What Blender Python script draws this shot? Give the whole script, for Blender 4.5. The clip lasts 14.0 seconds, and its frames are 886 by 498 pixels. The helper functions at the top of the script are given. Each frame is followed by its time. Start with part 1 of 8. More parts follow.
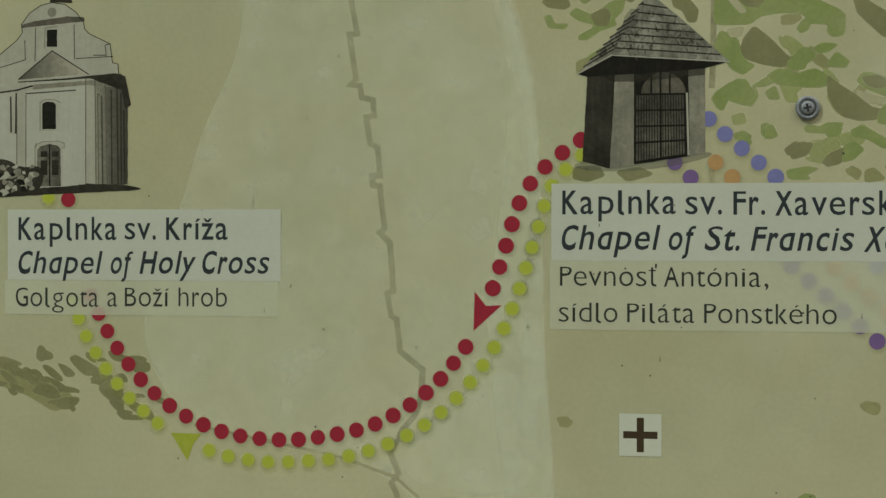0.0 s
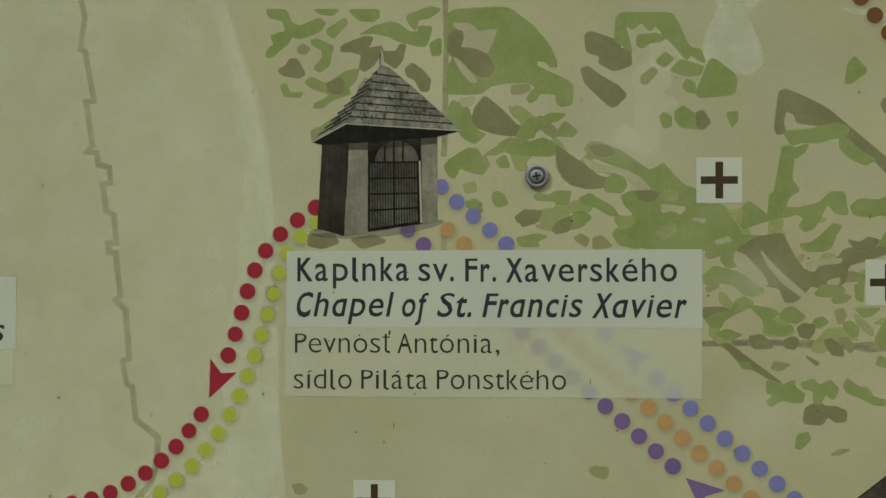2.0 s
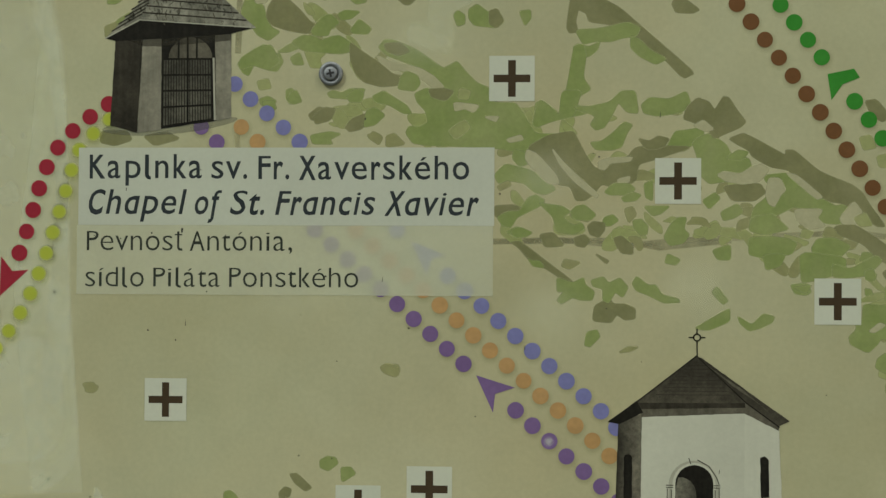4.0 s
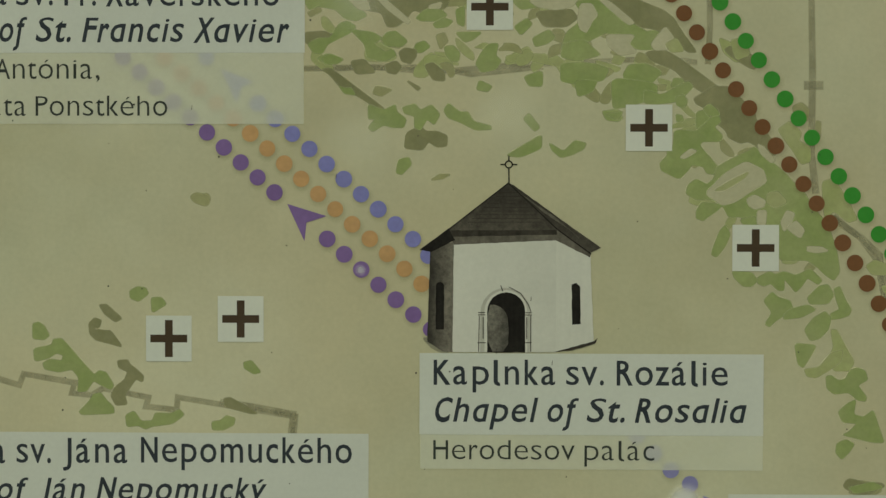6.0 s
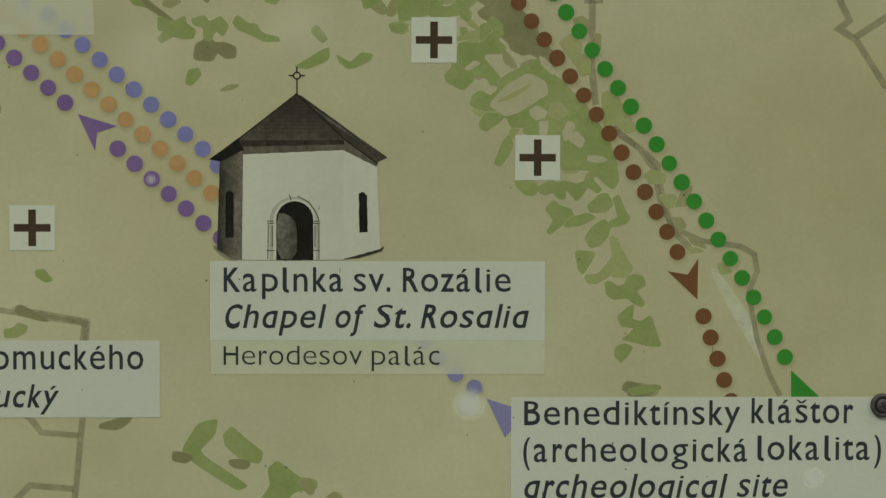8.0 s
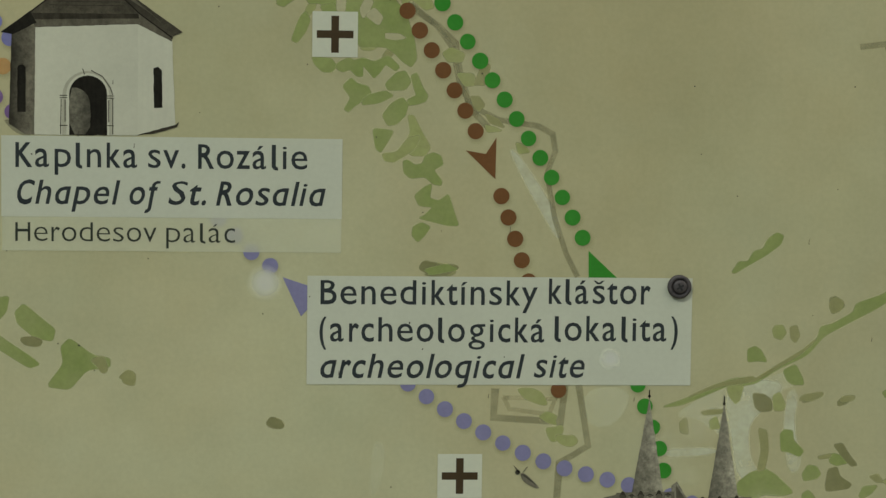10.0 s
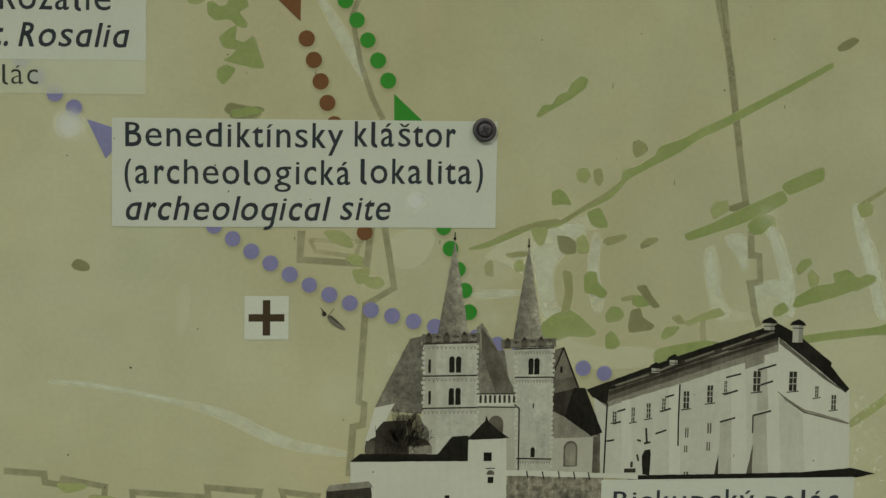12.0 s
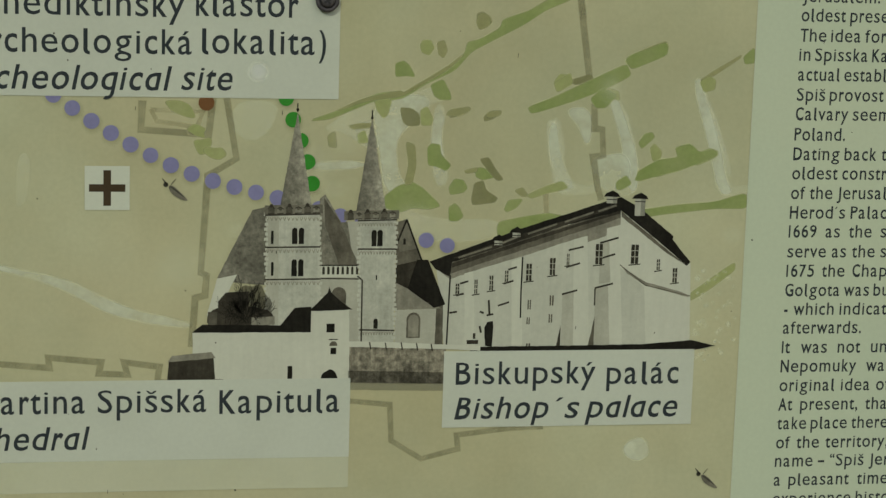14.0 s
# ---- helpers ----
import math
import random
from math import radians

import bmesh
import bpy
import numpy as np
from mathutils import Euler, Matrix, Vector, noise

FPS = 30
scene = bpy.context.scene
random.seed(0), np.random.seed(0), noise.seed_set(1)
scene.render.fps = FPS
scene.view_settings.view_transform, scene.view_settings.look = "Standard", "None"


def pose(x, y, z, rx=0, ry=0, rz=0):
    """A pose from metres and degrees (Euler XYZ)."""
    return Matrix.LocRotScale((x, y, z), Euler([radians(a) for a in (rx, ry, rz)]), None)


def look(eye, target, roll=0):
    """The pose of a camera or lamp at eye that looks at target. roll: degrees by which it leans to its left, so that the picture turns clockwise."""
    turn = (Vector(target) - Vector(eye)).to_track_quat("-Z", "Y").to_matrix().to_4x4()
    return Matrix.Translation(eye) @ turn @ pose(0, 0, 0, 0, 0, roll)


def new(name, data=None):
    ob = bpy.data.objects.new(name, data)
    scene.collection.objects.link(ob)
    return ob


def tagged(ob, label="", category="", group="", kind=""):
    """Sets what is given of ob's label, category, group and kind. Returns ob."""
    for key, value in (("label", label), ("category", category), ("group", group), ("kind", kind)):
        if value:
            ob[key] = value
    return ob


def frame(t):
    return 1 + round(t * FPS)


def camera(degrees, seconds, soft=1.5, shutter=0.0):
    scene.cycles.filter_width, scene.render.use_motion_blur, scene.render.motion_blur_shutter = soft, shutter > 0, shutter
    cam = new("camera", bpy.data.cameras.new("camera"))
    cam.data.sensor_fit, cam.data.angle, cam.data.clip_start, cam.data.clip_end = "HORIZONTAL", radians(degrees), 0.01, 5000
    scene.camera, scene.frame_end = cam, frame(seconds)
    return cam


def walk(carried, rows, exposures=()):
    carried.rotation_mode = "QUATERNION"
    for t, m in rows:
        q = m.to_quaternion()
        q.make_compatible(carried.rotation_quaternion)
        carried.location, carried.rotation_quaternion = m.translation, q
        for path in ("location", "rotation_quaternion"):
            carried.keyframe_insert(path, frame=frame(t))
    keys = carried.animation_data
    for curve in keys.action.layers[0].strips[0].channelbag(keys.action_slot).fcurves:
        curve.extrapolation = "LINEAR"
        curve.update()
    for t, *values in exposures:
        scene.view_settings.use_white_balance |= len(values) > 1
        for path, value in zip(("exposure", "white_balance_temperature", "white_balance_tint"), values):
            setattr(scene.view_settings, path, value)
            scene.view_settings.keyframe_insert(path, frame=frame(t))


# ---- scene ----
cam = camera(24, 14.0, soft=1.4)
walk(cam, [
    (0, pose(0.1744, -1.0466, 1.4717, 89.735, -0.113, 12.444)),
    (0.5, pose(0.1867, -1.0452, 1.4730, 90.292, -0.466, 11.275)),
    (1, pose(0.1989, -1.0469, 1.4723, 90.827, -0.618, 10.416)),
    (1.5, pose(0.2118, -1.0461, 1.4699, 91.492, -0.312, 9.172)),
    (2, pose(0.2239, -1.0429, 1.4660, 91.892, -0.037, 7.831)),
    (2.5, pose(0.2334, -1.0385, 1.4597, 91.993, 0.104, 6.836)),
    (2.7, pose(0.2373, -1.0367, 1.4569, 92.037, 0.135, 6.382)),
    (4.8, pose(0.2945, -1.0311, 1.4043, 90.504, -0.337, 4.051)),
    (5, pose(0.2976, -1.0294, 1.4014, 90.198, -0.229, 3.672)),
    (5.5, pose(0.3050, -1.0243, 1.3948, 89.312, -0.209, 2.825)),
    (6, pose(0.3128, -1.0224, 1.3895, 88.621, -0.116, 1.919)),
    (6.5, pose(0.3215, -1.0238, 1.3860, 88.179, -0.051, 1.109)),
    (7, pose(0.3306, -1.0303, 1.3833, 87.701, -0.064, 0.106)),
    (7.5, pose(0.3410, -1.0371, 1.3798, 87.299, -0.027, -0.806)),
    (8, pose(0.3509, -1.0451, 1.3753, 86.963, -0.182, -1.806)),
    (8.2, pose(0.3549, -1.0476, 1.3732, 86.802, -0.265, -2.249)),
    (10.3, pose(0.4164, -1.0436, 1.3301, 85.452, -0.818, -4.575)),
    (10.5, pose(0.4207, -1.0437, 1.3269, 85.150, -0.870, -4.881)),
    (11, pose(0.4310, -1.0451, 1.3194, 84.375, -1.030, -5.717)),
    (11.5, pose(0.4407, -1.0491, 1.3127, 83.802, -0.942, -6.456)),
    (12, pose(0.4490, -1.0565, 1.3070, 83.158, -1.033, -7.322)),
    (12.5, pose(0.4562, -1.0649, 1.3035, 82.500, -1.317, -7.947)),
    (13, pose(0.4649, -1.0673, 1.3024, 81.610, -1.659, -8.775)),
    (13.5, pose(0.4735, -1.0636, 1.3010, 80.783, -1.755, -9.541)),
    (14, pose(0.4776, -1.0624, 1.3009, 80.068, -1.747, -10.022)),
], exposures=[(0, -0.36, 6500, -3), (5, -0.29, 6500, -3), (10.3, -0.35, 6500, -3), (12, -0.31, 6500, -3), (14, -0.23, 6500, -3)])

# ---- light: an open sky in shade, soft sun from the upper left ----
SUN_EL, SUN_AZ = 48.0, -52.0
world = bpy.data.worlds.new("world")
scene.world = world
world.use_nodes = True
wn = world.node_tree
sky = wn.nodes.new("ShaderNodeTexSky")
sky.sky_type, sky.sun_disc = "NISHITA", False
sky.sun_elevation, sky.sun_rotation = radians(SUN_EL), radians(180 + SUN_AZ)
sky.air_density, sky.dust_density, sky.ozone_density = 1.0, 4.0, 0.6
wn.links.new(sky.outputs[0], wn.nodes["Background"].inputs[0])
wn.nodes["Background"].inputs[1].default_value = 0.10
sun = new("sun", bpy.data.lights.new("sun", "SUN"))
sun.data.energy, sun.data.angle, sun.data.color = 1.7, radians(11), (1.0, 0.95, 0.84)
sun.matrix_world = look((-1.2 * 2, -1.7 * 2, 1.5 + 2.6 * 1.4), (0, 0, 1.5))


# ---- materials ----
def nodes_of(name):
    m = bpy.data.materials.new(name)
    m.use_nodes = True
    t = m.node_tree
    return m, t, t.nodes["Principled BSDF"], t.nodes["Material Output"]


def noise_at(t, scale, detail=4.0, rough=0.55):
    c = t.nodes.new("ShaderNodeTexCoord")
    n = t.nodes.new("ShaderNodeTexNoise")
    n.inputs["Scale"].default_value = scale
    n.inputs["Detail"].default_value = detail
    n.inputs["Roughness"].default_value = rough
    t.links.new(geo_pos(t), n.inputs["Vector"])
    t.nodes.remove(c)
    return n.outputs["Fac"]


def geo_pos(t):
    return t.nodes.new("ShaderNodeNewGeometry").outputs["Position"]


def blend_cols(t, fac, a, b, lo=0.35, hi=0.65):
    r = t.nodes.new("ShaderNodeValToRGB")
    r.color_ramp.elements[0].position, r.color_ramp.elements[1].position = lo, hi
    r.color_ramp.elements[0].color, r.color_ramp.elements[1].color = (*a, 1), (*b, 1)
    t.links.new(fac, r.inputs[0])
    return r.outputs[0]


def times_fac(t, col, fac, lo, hi):
    r = t.nodes.new("ShaderNodeMapRange")
    r.inputs["From Min"].default_value, r.inputs["From Max"].default_value = 0.3, 0.7
    r.inputs["To Min"].default_value, r.inputs["To Max"].default_value = lo, hi
    t.links.new(fac, r.inputs["Value"])
    m = t.nodes.new("ShaderNodeMix")
    m.data_type, m.blend_type = "RGBA", "MULTIPLY"
    m.inputs["Factor"].default_value = 1.0
    t.links.new(col, m.inputs["A"])
    t.links.new(r.outputs[0], m.inputs["B"])
    return m.outputs["Result"]


def fringe_lift(t, col, cover, top):
    """Ink lightened with paper tone as its cover thins from the top value, to replace light the film blocks."""
    less = t.nodes.new("ShaderNodeMath")
    less.operation, less.use_clamp = "SUBTRACT", True
    less.inputs[0].default_value = top
    t.links.new(cover, less.inputs[1])
    m = t.nodes.new("ShaderNodeMix")
    m.data_type, m.blend_type = "RGBA", "ADD"
    m.inputs["B"].default_value = (0.46, 0.45, 0.285, 1)
    t.links.new(less.outputs[0], m.inputs["Factor"])
    t.links.new(col, m.inputs["A"])
    return m.outputs["Result"]


def ink(name, a, b=None, wash=18.0, alpha=1.0, uneven=0.0, grain=0.05, rough=0.5, soft=False):
    """Printed ink: two close tones in a blotchy wash, with paper grain; alpha below 1 lets the print beneath show; soft: watercolour that thins out at its edge."""
    b = b or tuple(c * 0.86 for c in a)
    m, t, p, out = nodes_of(name)
    col = blend_cols(t, noise_at(t, wash, 5.0), a, b)
    col = times_fac(t, col, noise_at(t, 420.0, 2.0), 1 - grain, 1 + grain)
    t.links.new(col, p.inputs["Base Color"])
    p.inputs["Roughness"].default_value = rough
    p.inputs["Specular IOR Level"].default_value = 0.12
    if alpha < 1:
        r = t.nodes.new("ShaderNodeMapRange")
        r.inputs["From Min"].default_value, r.inputs["From Max"].default_value = 0.35, 0.65
        r.inputs["To Min"].default_value = max(0.0, alpha - uneven)
        r.inputs["To Max"].default_value = min(1.0, alpha + uneven)
        t.links.new(noise_at(t, wash * 1.7, 4.0), r.inputs["Value"])
        t.links.new(r.outputs[0], p.inputs["Alpha"])
    if soft:
        edge = t.nodes.new("ShaderNodeAttribute")
        edge.attribute_name = "soft"
        k = t.nodes.new("ShaderNodeMath")
        k.operation = "MULTIPLY"
        k.inputs[0].default_value = alpha
        if alpha < 1:
            t.links.new(r.outputs[0], k.inputs[0])
        t.links.new(edge.outputs["Fac"], k.inputs[1])
        t.links.new(k.outputs[0], p.inputs["Alpha"])
        t.links.new(fringe_lift(t, col, k.outputs[0], alpha), p.inputs["Base Color"])
    return m


def plain(name, col, rough=0.5, metal=0.0, scale=60.0, bump=0.0):
    m, t, p, out = nodes_of(name)
    c = blend_cols(t, noise_at(t, scale), col, tuple(x * 0.72 for x in col))
    t.links.new(c, p.inputs["Base Color"])
    p.inputs["Roughness"].default_value, p.inputs["Metallic"].default_value = rough, metal
    if bump:
        n = t.nodes.new("ShaderNodeBump")
        n.inputs["Strength"].default_value, n.inputs["Distance"].default_value = bump, 0.002
        t.links.new(noise_at(t, scale * 6), n.inputs["Height"])
        t.links.new(n.outputs[0], p.inputs["Normal"])
    return m


def map_paper():
    """The map's ground tint: tan and olive washes over white stock, with pale clouds, brush streaks and a fine grain."""
    m, t, p, out = nodes_of("map_paper")
    big = blend_cols(t, noise_at(t, 3.2, 4.0), (0.470, 0.448, 0.278), (0.452, 0.456, 0.292), 0.38, 0.62)
    cloud = blend_cols(t, noise_at(t, 5.5, 5.0, 0.62), (0.96, 0.95, 0.93), (1.12, 1.135, 1.185), 0.42, 0.74)
    mix = t.nodes.new("ShaderNodeMix")
    mix.data_type, mix.blend_type = "RGBA", "MULTIPLY"
    mix.inputs["Factor"].default_value = 1.0
    t.links.new(big, mix.inputs["A"])
    t.links.new(cloud, mix.inputs["B"])
    warm = blend_cols(t, noise_at(t, 9.0, 6.0, 0.6), (1.025, 1.0, 0.97), (0.975, 1.0, 1.02), 0.35, 0.65)
    mix2 = t.nodes.new("ShaderNodeMix")
    mix2.data_type, mix2.blend_type = "RGBA", "MULTIPLY"
    mix2.inputs["Factor"].default_value = 0.8
    t.links.new(mix.outputs["Result"], mix2.inputs["A"])
    t.links.new(warm, mix2.inputs["B"])
    col = mix2.outputs["Result"]
    # broad soft ellipses: upper right warmer and darker, left and lower areas lighter
    for u, v, ru, rv, tint in ((560, -150, 260, 125, (0.925, 0.905, 0.86)), (700, -200, 190, 90, (0.97, 0.96, 0.93)), (150, -190, 190, 130, (1.07, 1.07, 1.09)), (-40, -180, 300, 100, (1.08, 1.08, 1.10)), (420, -420, 240, 120, (1.05, 1.05, 1.06)), (330, -330, 170, 90, (1.05, 1.05, 1.06)), (820, -400, 60, 120, (1.08, 1.09, 1.12))):
        at = t.nodes.new("ShaderNodeMapping")
        at.vector_type = "POINT"
        at.inputs["Scale"].default_value = (1000 / ru, 0.0, 1000 / rv)
        at.inputs["Location"].default_value = (-u / ru, 0.0, -(1500 + v) / rv)
        t.links.new(geo_pos(t), at.inputs["Vector"])
        far = t.nodes.new("ShaderNodeVectorMath")
        far.operation = "LENGTH"
        t.links.new(at.outputs[0], far.inputs[0])
        near = t.nodes.new("ShaderNodeMapRange")
        near.interpolation_type = "SMOOTHSTEP"
        near.inputs["From Min"].default_value, near.inputs["From Max"].default_value = 0.15, 1.0
        near.inputs["To Min"].default_value, near.inputs["To Max"].default_value = 1.0, 0.0
        t.links.new(far.outputs["Value"], near.inputs["Value"])
        m3 = t.nodes.new("ShaderNodeMix")
        m3.data_type, m3.blend_type = "RGBA", "MULTIPLY"
        m3.inputs["B"].default_value = (*tint, 1)
        t.links.new(near.outputs[0], m3.inputs["Factor"])
        t.links.new(col, m3.inputs["A"])
        col = m3.outputs["Result"]
    col = times_fac(t, col, noise_at(t, 26.0, 6.0, 0.65), 0.955, 1.045)
    col = times_fac(t, col, noise_at(t, 380.0, 2.0), 0.97, 1.03)
    t.links.new(col, p.inputs["Base Color"])
    p.inputs["Roughness"].default_value = 0.48
    p.inputs["Specular IOR Level"].default_value = 0.2
    return m


PAPER = map_paper()
WHITE = ink("caption_white", (0.595, 0.625, 0.525), (0.58, 0.61, 0.515), 9.0, 0.91, 0.03, 0.02)
WHITE_SIDE = ink("column_white", (0.53, 0.58, 0.43), (0.51, 0.57, 0.43), 6.0, grain=0.02)
VEIL = ink("caption_veil", (0.77, 0.79, 0.61), (0.755, 0.78, 0.60), 9.0, 0.49, 0.04, 0.02)
MARK_WHITE = ink("marker_white", (0.60, 0.62, 0.51), (0.57, 0.60, 0.50), 12.0, grain=0.02)
TYPE = ink("type_black", (0.027, 0.034, 0.038), (0.035, 0.042, 0.047), 60.0)
TYPE_THIN = ink("type_grey", (0.030, 0.036, 0.030), (0.038, 0.044, 0.036), 60.0)
CROSS = ink("marker_brown", (0.055, 0.038, 0.020), (0.065, 0.046, 0.026), 60.0)
GREEN = ink("leaf_green", (0.255, 0.318, 0.105), (0.315, 0.362, 0.145), 42.0, 0.90, 0.08, soft=True)
GREEN_PALE = ink("leaf_green_pale", (0.345, 0.385, 0.150), (0.395, 0.415, 0.19), 42.0, 0.85, 0.1, soft=True)
OLIVE = ink("leaf_olive", (0.220, 0.222, 0.104), (0.272, 0.268, 0.134), 42.0, 0.86, 0.1, soft=True)
OLIVE_PALE = ink("leaf_olive_pale", (0.32, 0.325, 0.145), (0.37, 0.37, 0.18), 42.0, 0.78, 0.12, soft=True)
TAN = ink("bare_tan", (0.475, 0.455, 0.285), (0.485, 0.47, 0.30), 30.0, 0.88, 0.1, soft=True)
ROAD = ink("wall_line_grey", (0.300, 0.290, 0.170), (0.35, 0.335, 0.195), 60.0, 0.50, 0.12, soft=True)
ROAD_PALE = ink("wall_line_pale", (0.330, 0.325, 0.200), (0.37, 0.36, 0.22), 60.0, 0.32, 0.08, soft=True)
ROAD_FAINT = ink("faint_line_grey", (0.48, 0.45, 0.26), (0.50, 0.47, 0.28), 40.0, 0.50, 0.12, soft=True)
PALE = ink("pale_wash", (0.90, 0.93, 0.74), (0.89, 0.92, 0.72), 24.0, 0.21, 0.09, soft=True)
PALE_STRONG = ink("pale_wash_strong", (0.82, 0.86, 0.70), (0.80, 0.84, 0.68), 30.0, 0.38, 0.14, soft=True)
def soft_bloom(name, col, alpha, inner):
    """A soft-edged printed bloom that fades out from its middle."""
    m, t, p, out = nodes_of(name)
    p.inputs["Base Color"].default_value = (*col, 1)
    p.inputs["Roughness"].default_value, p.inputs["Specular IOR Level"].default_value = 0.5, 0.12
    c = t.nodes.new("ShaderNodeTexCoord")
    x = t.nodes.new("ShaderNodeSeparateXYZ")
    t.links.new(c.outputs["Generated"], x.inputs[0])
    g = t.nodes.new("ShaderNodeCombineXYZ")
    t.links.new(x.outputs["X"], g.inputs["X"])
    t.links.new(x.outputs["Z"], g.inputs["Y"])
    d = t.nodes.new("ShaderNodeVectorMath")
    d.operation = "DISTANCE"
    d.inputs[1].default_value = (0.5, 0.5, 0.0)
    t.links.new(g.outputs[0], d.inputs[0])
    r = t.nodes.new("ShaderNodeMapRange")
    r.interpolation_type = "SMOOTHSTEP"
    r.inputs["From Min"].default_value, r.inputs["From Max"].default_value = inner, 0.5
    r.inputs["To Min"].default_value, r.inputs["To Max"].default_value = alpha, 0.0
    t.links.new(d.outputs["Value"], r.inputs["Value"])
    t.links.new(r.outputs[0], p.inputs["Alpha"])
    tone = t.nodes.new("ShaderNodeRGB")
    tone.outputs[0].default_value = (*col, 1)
    t.links.new(fringe_lift(t, tone.outputs[0], r.outputs[0], alpha), p.inputs["Base Color"])
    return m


DOTS = {
    "red": ink("dot_red", (0.30, 0.022, 0.040), (0.33, 0.028, 0.048), 50.0),
    "yellow": soft_bloom("dot_yellow", (0.43, 0.49, 0.06), 0.97, 0.27),
    "purple": ink("dot_purple", (0.185, 0.115, 0.28), (0.205, 0.13, 0.305), 50.0, 0.95, 0.04),
    "orange": ink("dot_orange", (0.52, 0.315, 0.125), (0.54, 0.335, 0.15), 50.0, 0.86, 0.08),
    "blue": ink("dot_blue", (0.20, 0.205, 0.45), (0.225, 0.23, 0.48), 50.0, 0.92, 0.05),
    "brown": ink("dot_brown", (0.150, 0.070, 0.026), (0.17, 0.082, 0.034), 50.0),
    "green": ink("dot_green", (0.044, 0.235, 0.028), (0.055, 0.26, 0.036), 50.0),
    "lavender": ink("dot_lavender", (0.225, 0.22, 0.40), (0.25, 0.245, 0.43), 50.0, 0.92, 0.05),
}
YELLOW_FLAT = ink("arrow_yellow", (0.39, 0.44, 0.055), (0.42, 0.47, 0.07), 50.0, 0.93, 0.05)
# the dots' soft drop shadow, drawn in dark ink; yellow dots get a glow
DROP_SHADOW = soft_bloom("dot_drop_shadow", (0.30, 0.27, 0.13), 0.20, 0.2)
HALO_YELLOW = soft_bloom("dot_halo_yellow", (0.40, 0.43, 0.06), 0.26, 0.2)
BLOOM = soft_bloom("pale_bloom", (0.80, 0.80, 0.78), 0.45, 0.02)
BLOOM_FAINT = soft_bloom("pale_bloom_faint", (0.92, 0.93, 0.72), 0.15, 0.02)
MILKY = soft_bloom("milky_spot", (0.80, 0.82, 0.78), 0.62, 0.1)


def grey(name, v, spread=0.12, wash=90.0, alpha=1.0, warm=1.0, fine=0.10):
    """The toned black-and-white ink of the photographs: blotches, fine tonal grain and faint upright streaks."""
    a = (v * 0.985 * warm, v, v * 0.82 / warm)
    b = tuple(c * (1 - spread) for c in a)
    m, t, p, out = nodes_of(name)
    col = blend_cols(t, noise_at(t, wash, 6.0, 0.65), a, b, 0.36, 0.64)
    col = times_fac(t, col, noise_at(t, 300.0, 6.0, 0.75), 1 - fine * 1.3, 1 + fine * 1.3)
    st = t.nodes.new("ShaderNodeMapping")
    st.inputs["Scale"].default_value = (420.0, 1.0, 38.0)
    t.links.new(geo_pos(t), st.inputs["Vector"])
    n = t.nodes.new("ShaderNodeTexNoise")
    n.inputs["Scale"].default_value = 1.0
    t.links.new(st.outputs[0], n.inputs["Vector"])
    col = times_fac(t, col, n.outputs["Fac"], 1 - fine * 0.7, 1 + fine * 0.7)
    t.links.new(col, p.inputs["Base Color"])
    p.inputs["Roughness"].default_value = 0.5
    p.inputs["Specular IOR Level"].default_value = 0.12
    p.inputs["Alpha"].default_value = alpha
    return m


INK_BLACK = grey("photo_black", 0.016, 0.45, 45.0, warm=1.10, fine=0.3)
INK_DARK = grey("photo_dark", 0.046, 0.55, 50.0, warm=1.13, fine=0.25)
INK_MID = grey("photo_mid", 0.135, 0.50, 55.0, warm=1.10, fine=0.2)
INK_SLATE = grey("photo_slate", 0.185, 0.4, 60.0, warm=1.08, fine=0.18)
INK_SOFT = grey("photo_soft", 0.27, 0.34, 55.0, warm=1.06, fine=0.14)
INK_LIGHT = grey("photo_light", 0.44, 0.16, 40.0, warm=1.02, fine=0.06)
INK_TOWER = grey("photo_tower", 0.50, 0.22, 60.0, fine=0.12)
INK_PALE = grey("photo_pale", 0.58, 0.07, 22.0, fine=0.03)
INK_PALE_DIM = grey("photo_pale_dim", 0.52, 0.09, 25.0, fine=0.05)
INK_LIGHT_WALL = grey("photo_light_wall", 0.48, 0.10, 30.0, fine=0.05)
INK_STONE = grey("photo_stone", 0.29, 0.72, 120.0, warm=1.10, fine=0.45)
INK_SHINGLE = grey("photo_shingle", 0.30, 0.55, 90.0, warm=1.03, fine=0.25)
INK_SHADE = grey("photo_shade", 0.05, 0.2, 60.0, 0.5, warm=1.1)
INK_VEIL = grey("photo_veil", 0.20, 0.2, 60.0, 0.35)


def fade(name, v0, v1, axis="X", spread=0.25, warm=1.06):
    """Photograph ink whose tone runs from v0 to v1 across the shape."""
    m, t, p, out = nodes_of(name)
    c = t.nodes.new("ShaderNodeTexCoord")
    x = t.nodes.new("ShaderNodeSeparateXYZ")
    t.links.new(c.outputs["Generated"], x.inputs[0])
    tone = [(v * 0.985 * warm, v, v * 0.82 / warm) for v in (v0, v1)]
    col = blend_cols(t, x.outputs[axis], tone[0], tone[1], 0.05, 0.95)
    col = times_fac(t, col, noise_at(t, 60.0, 6.0, 0.65), 1 - spread, 1 + spread)
    col = times_fac(t, col, noise_at(t, 320.0, 6.0, 0.75), 1 - spread * 1.1, 1 + spread * 1.1)
    t.links.new(col, p.inputs["Base Color"])
    p.inputs["Roughness"].default_value, p.inputs["Specular IOR Level"].default_value = 0.5, 0.12
    return m


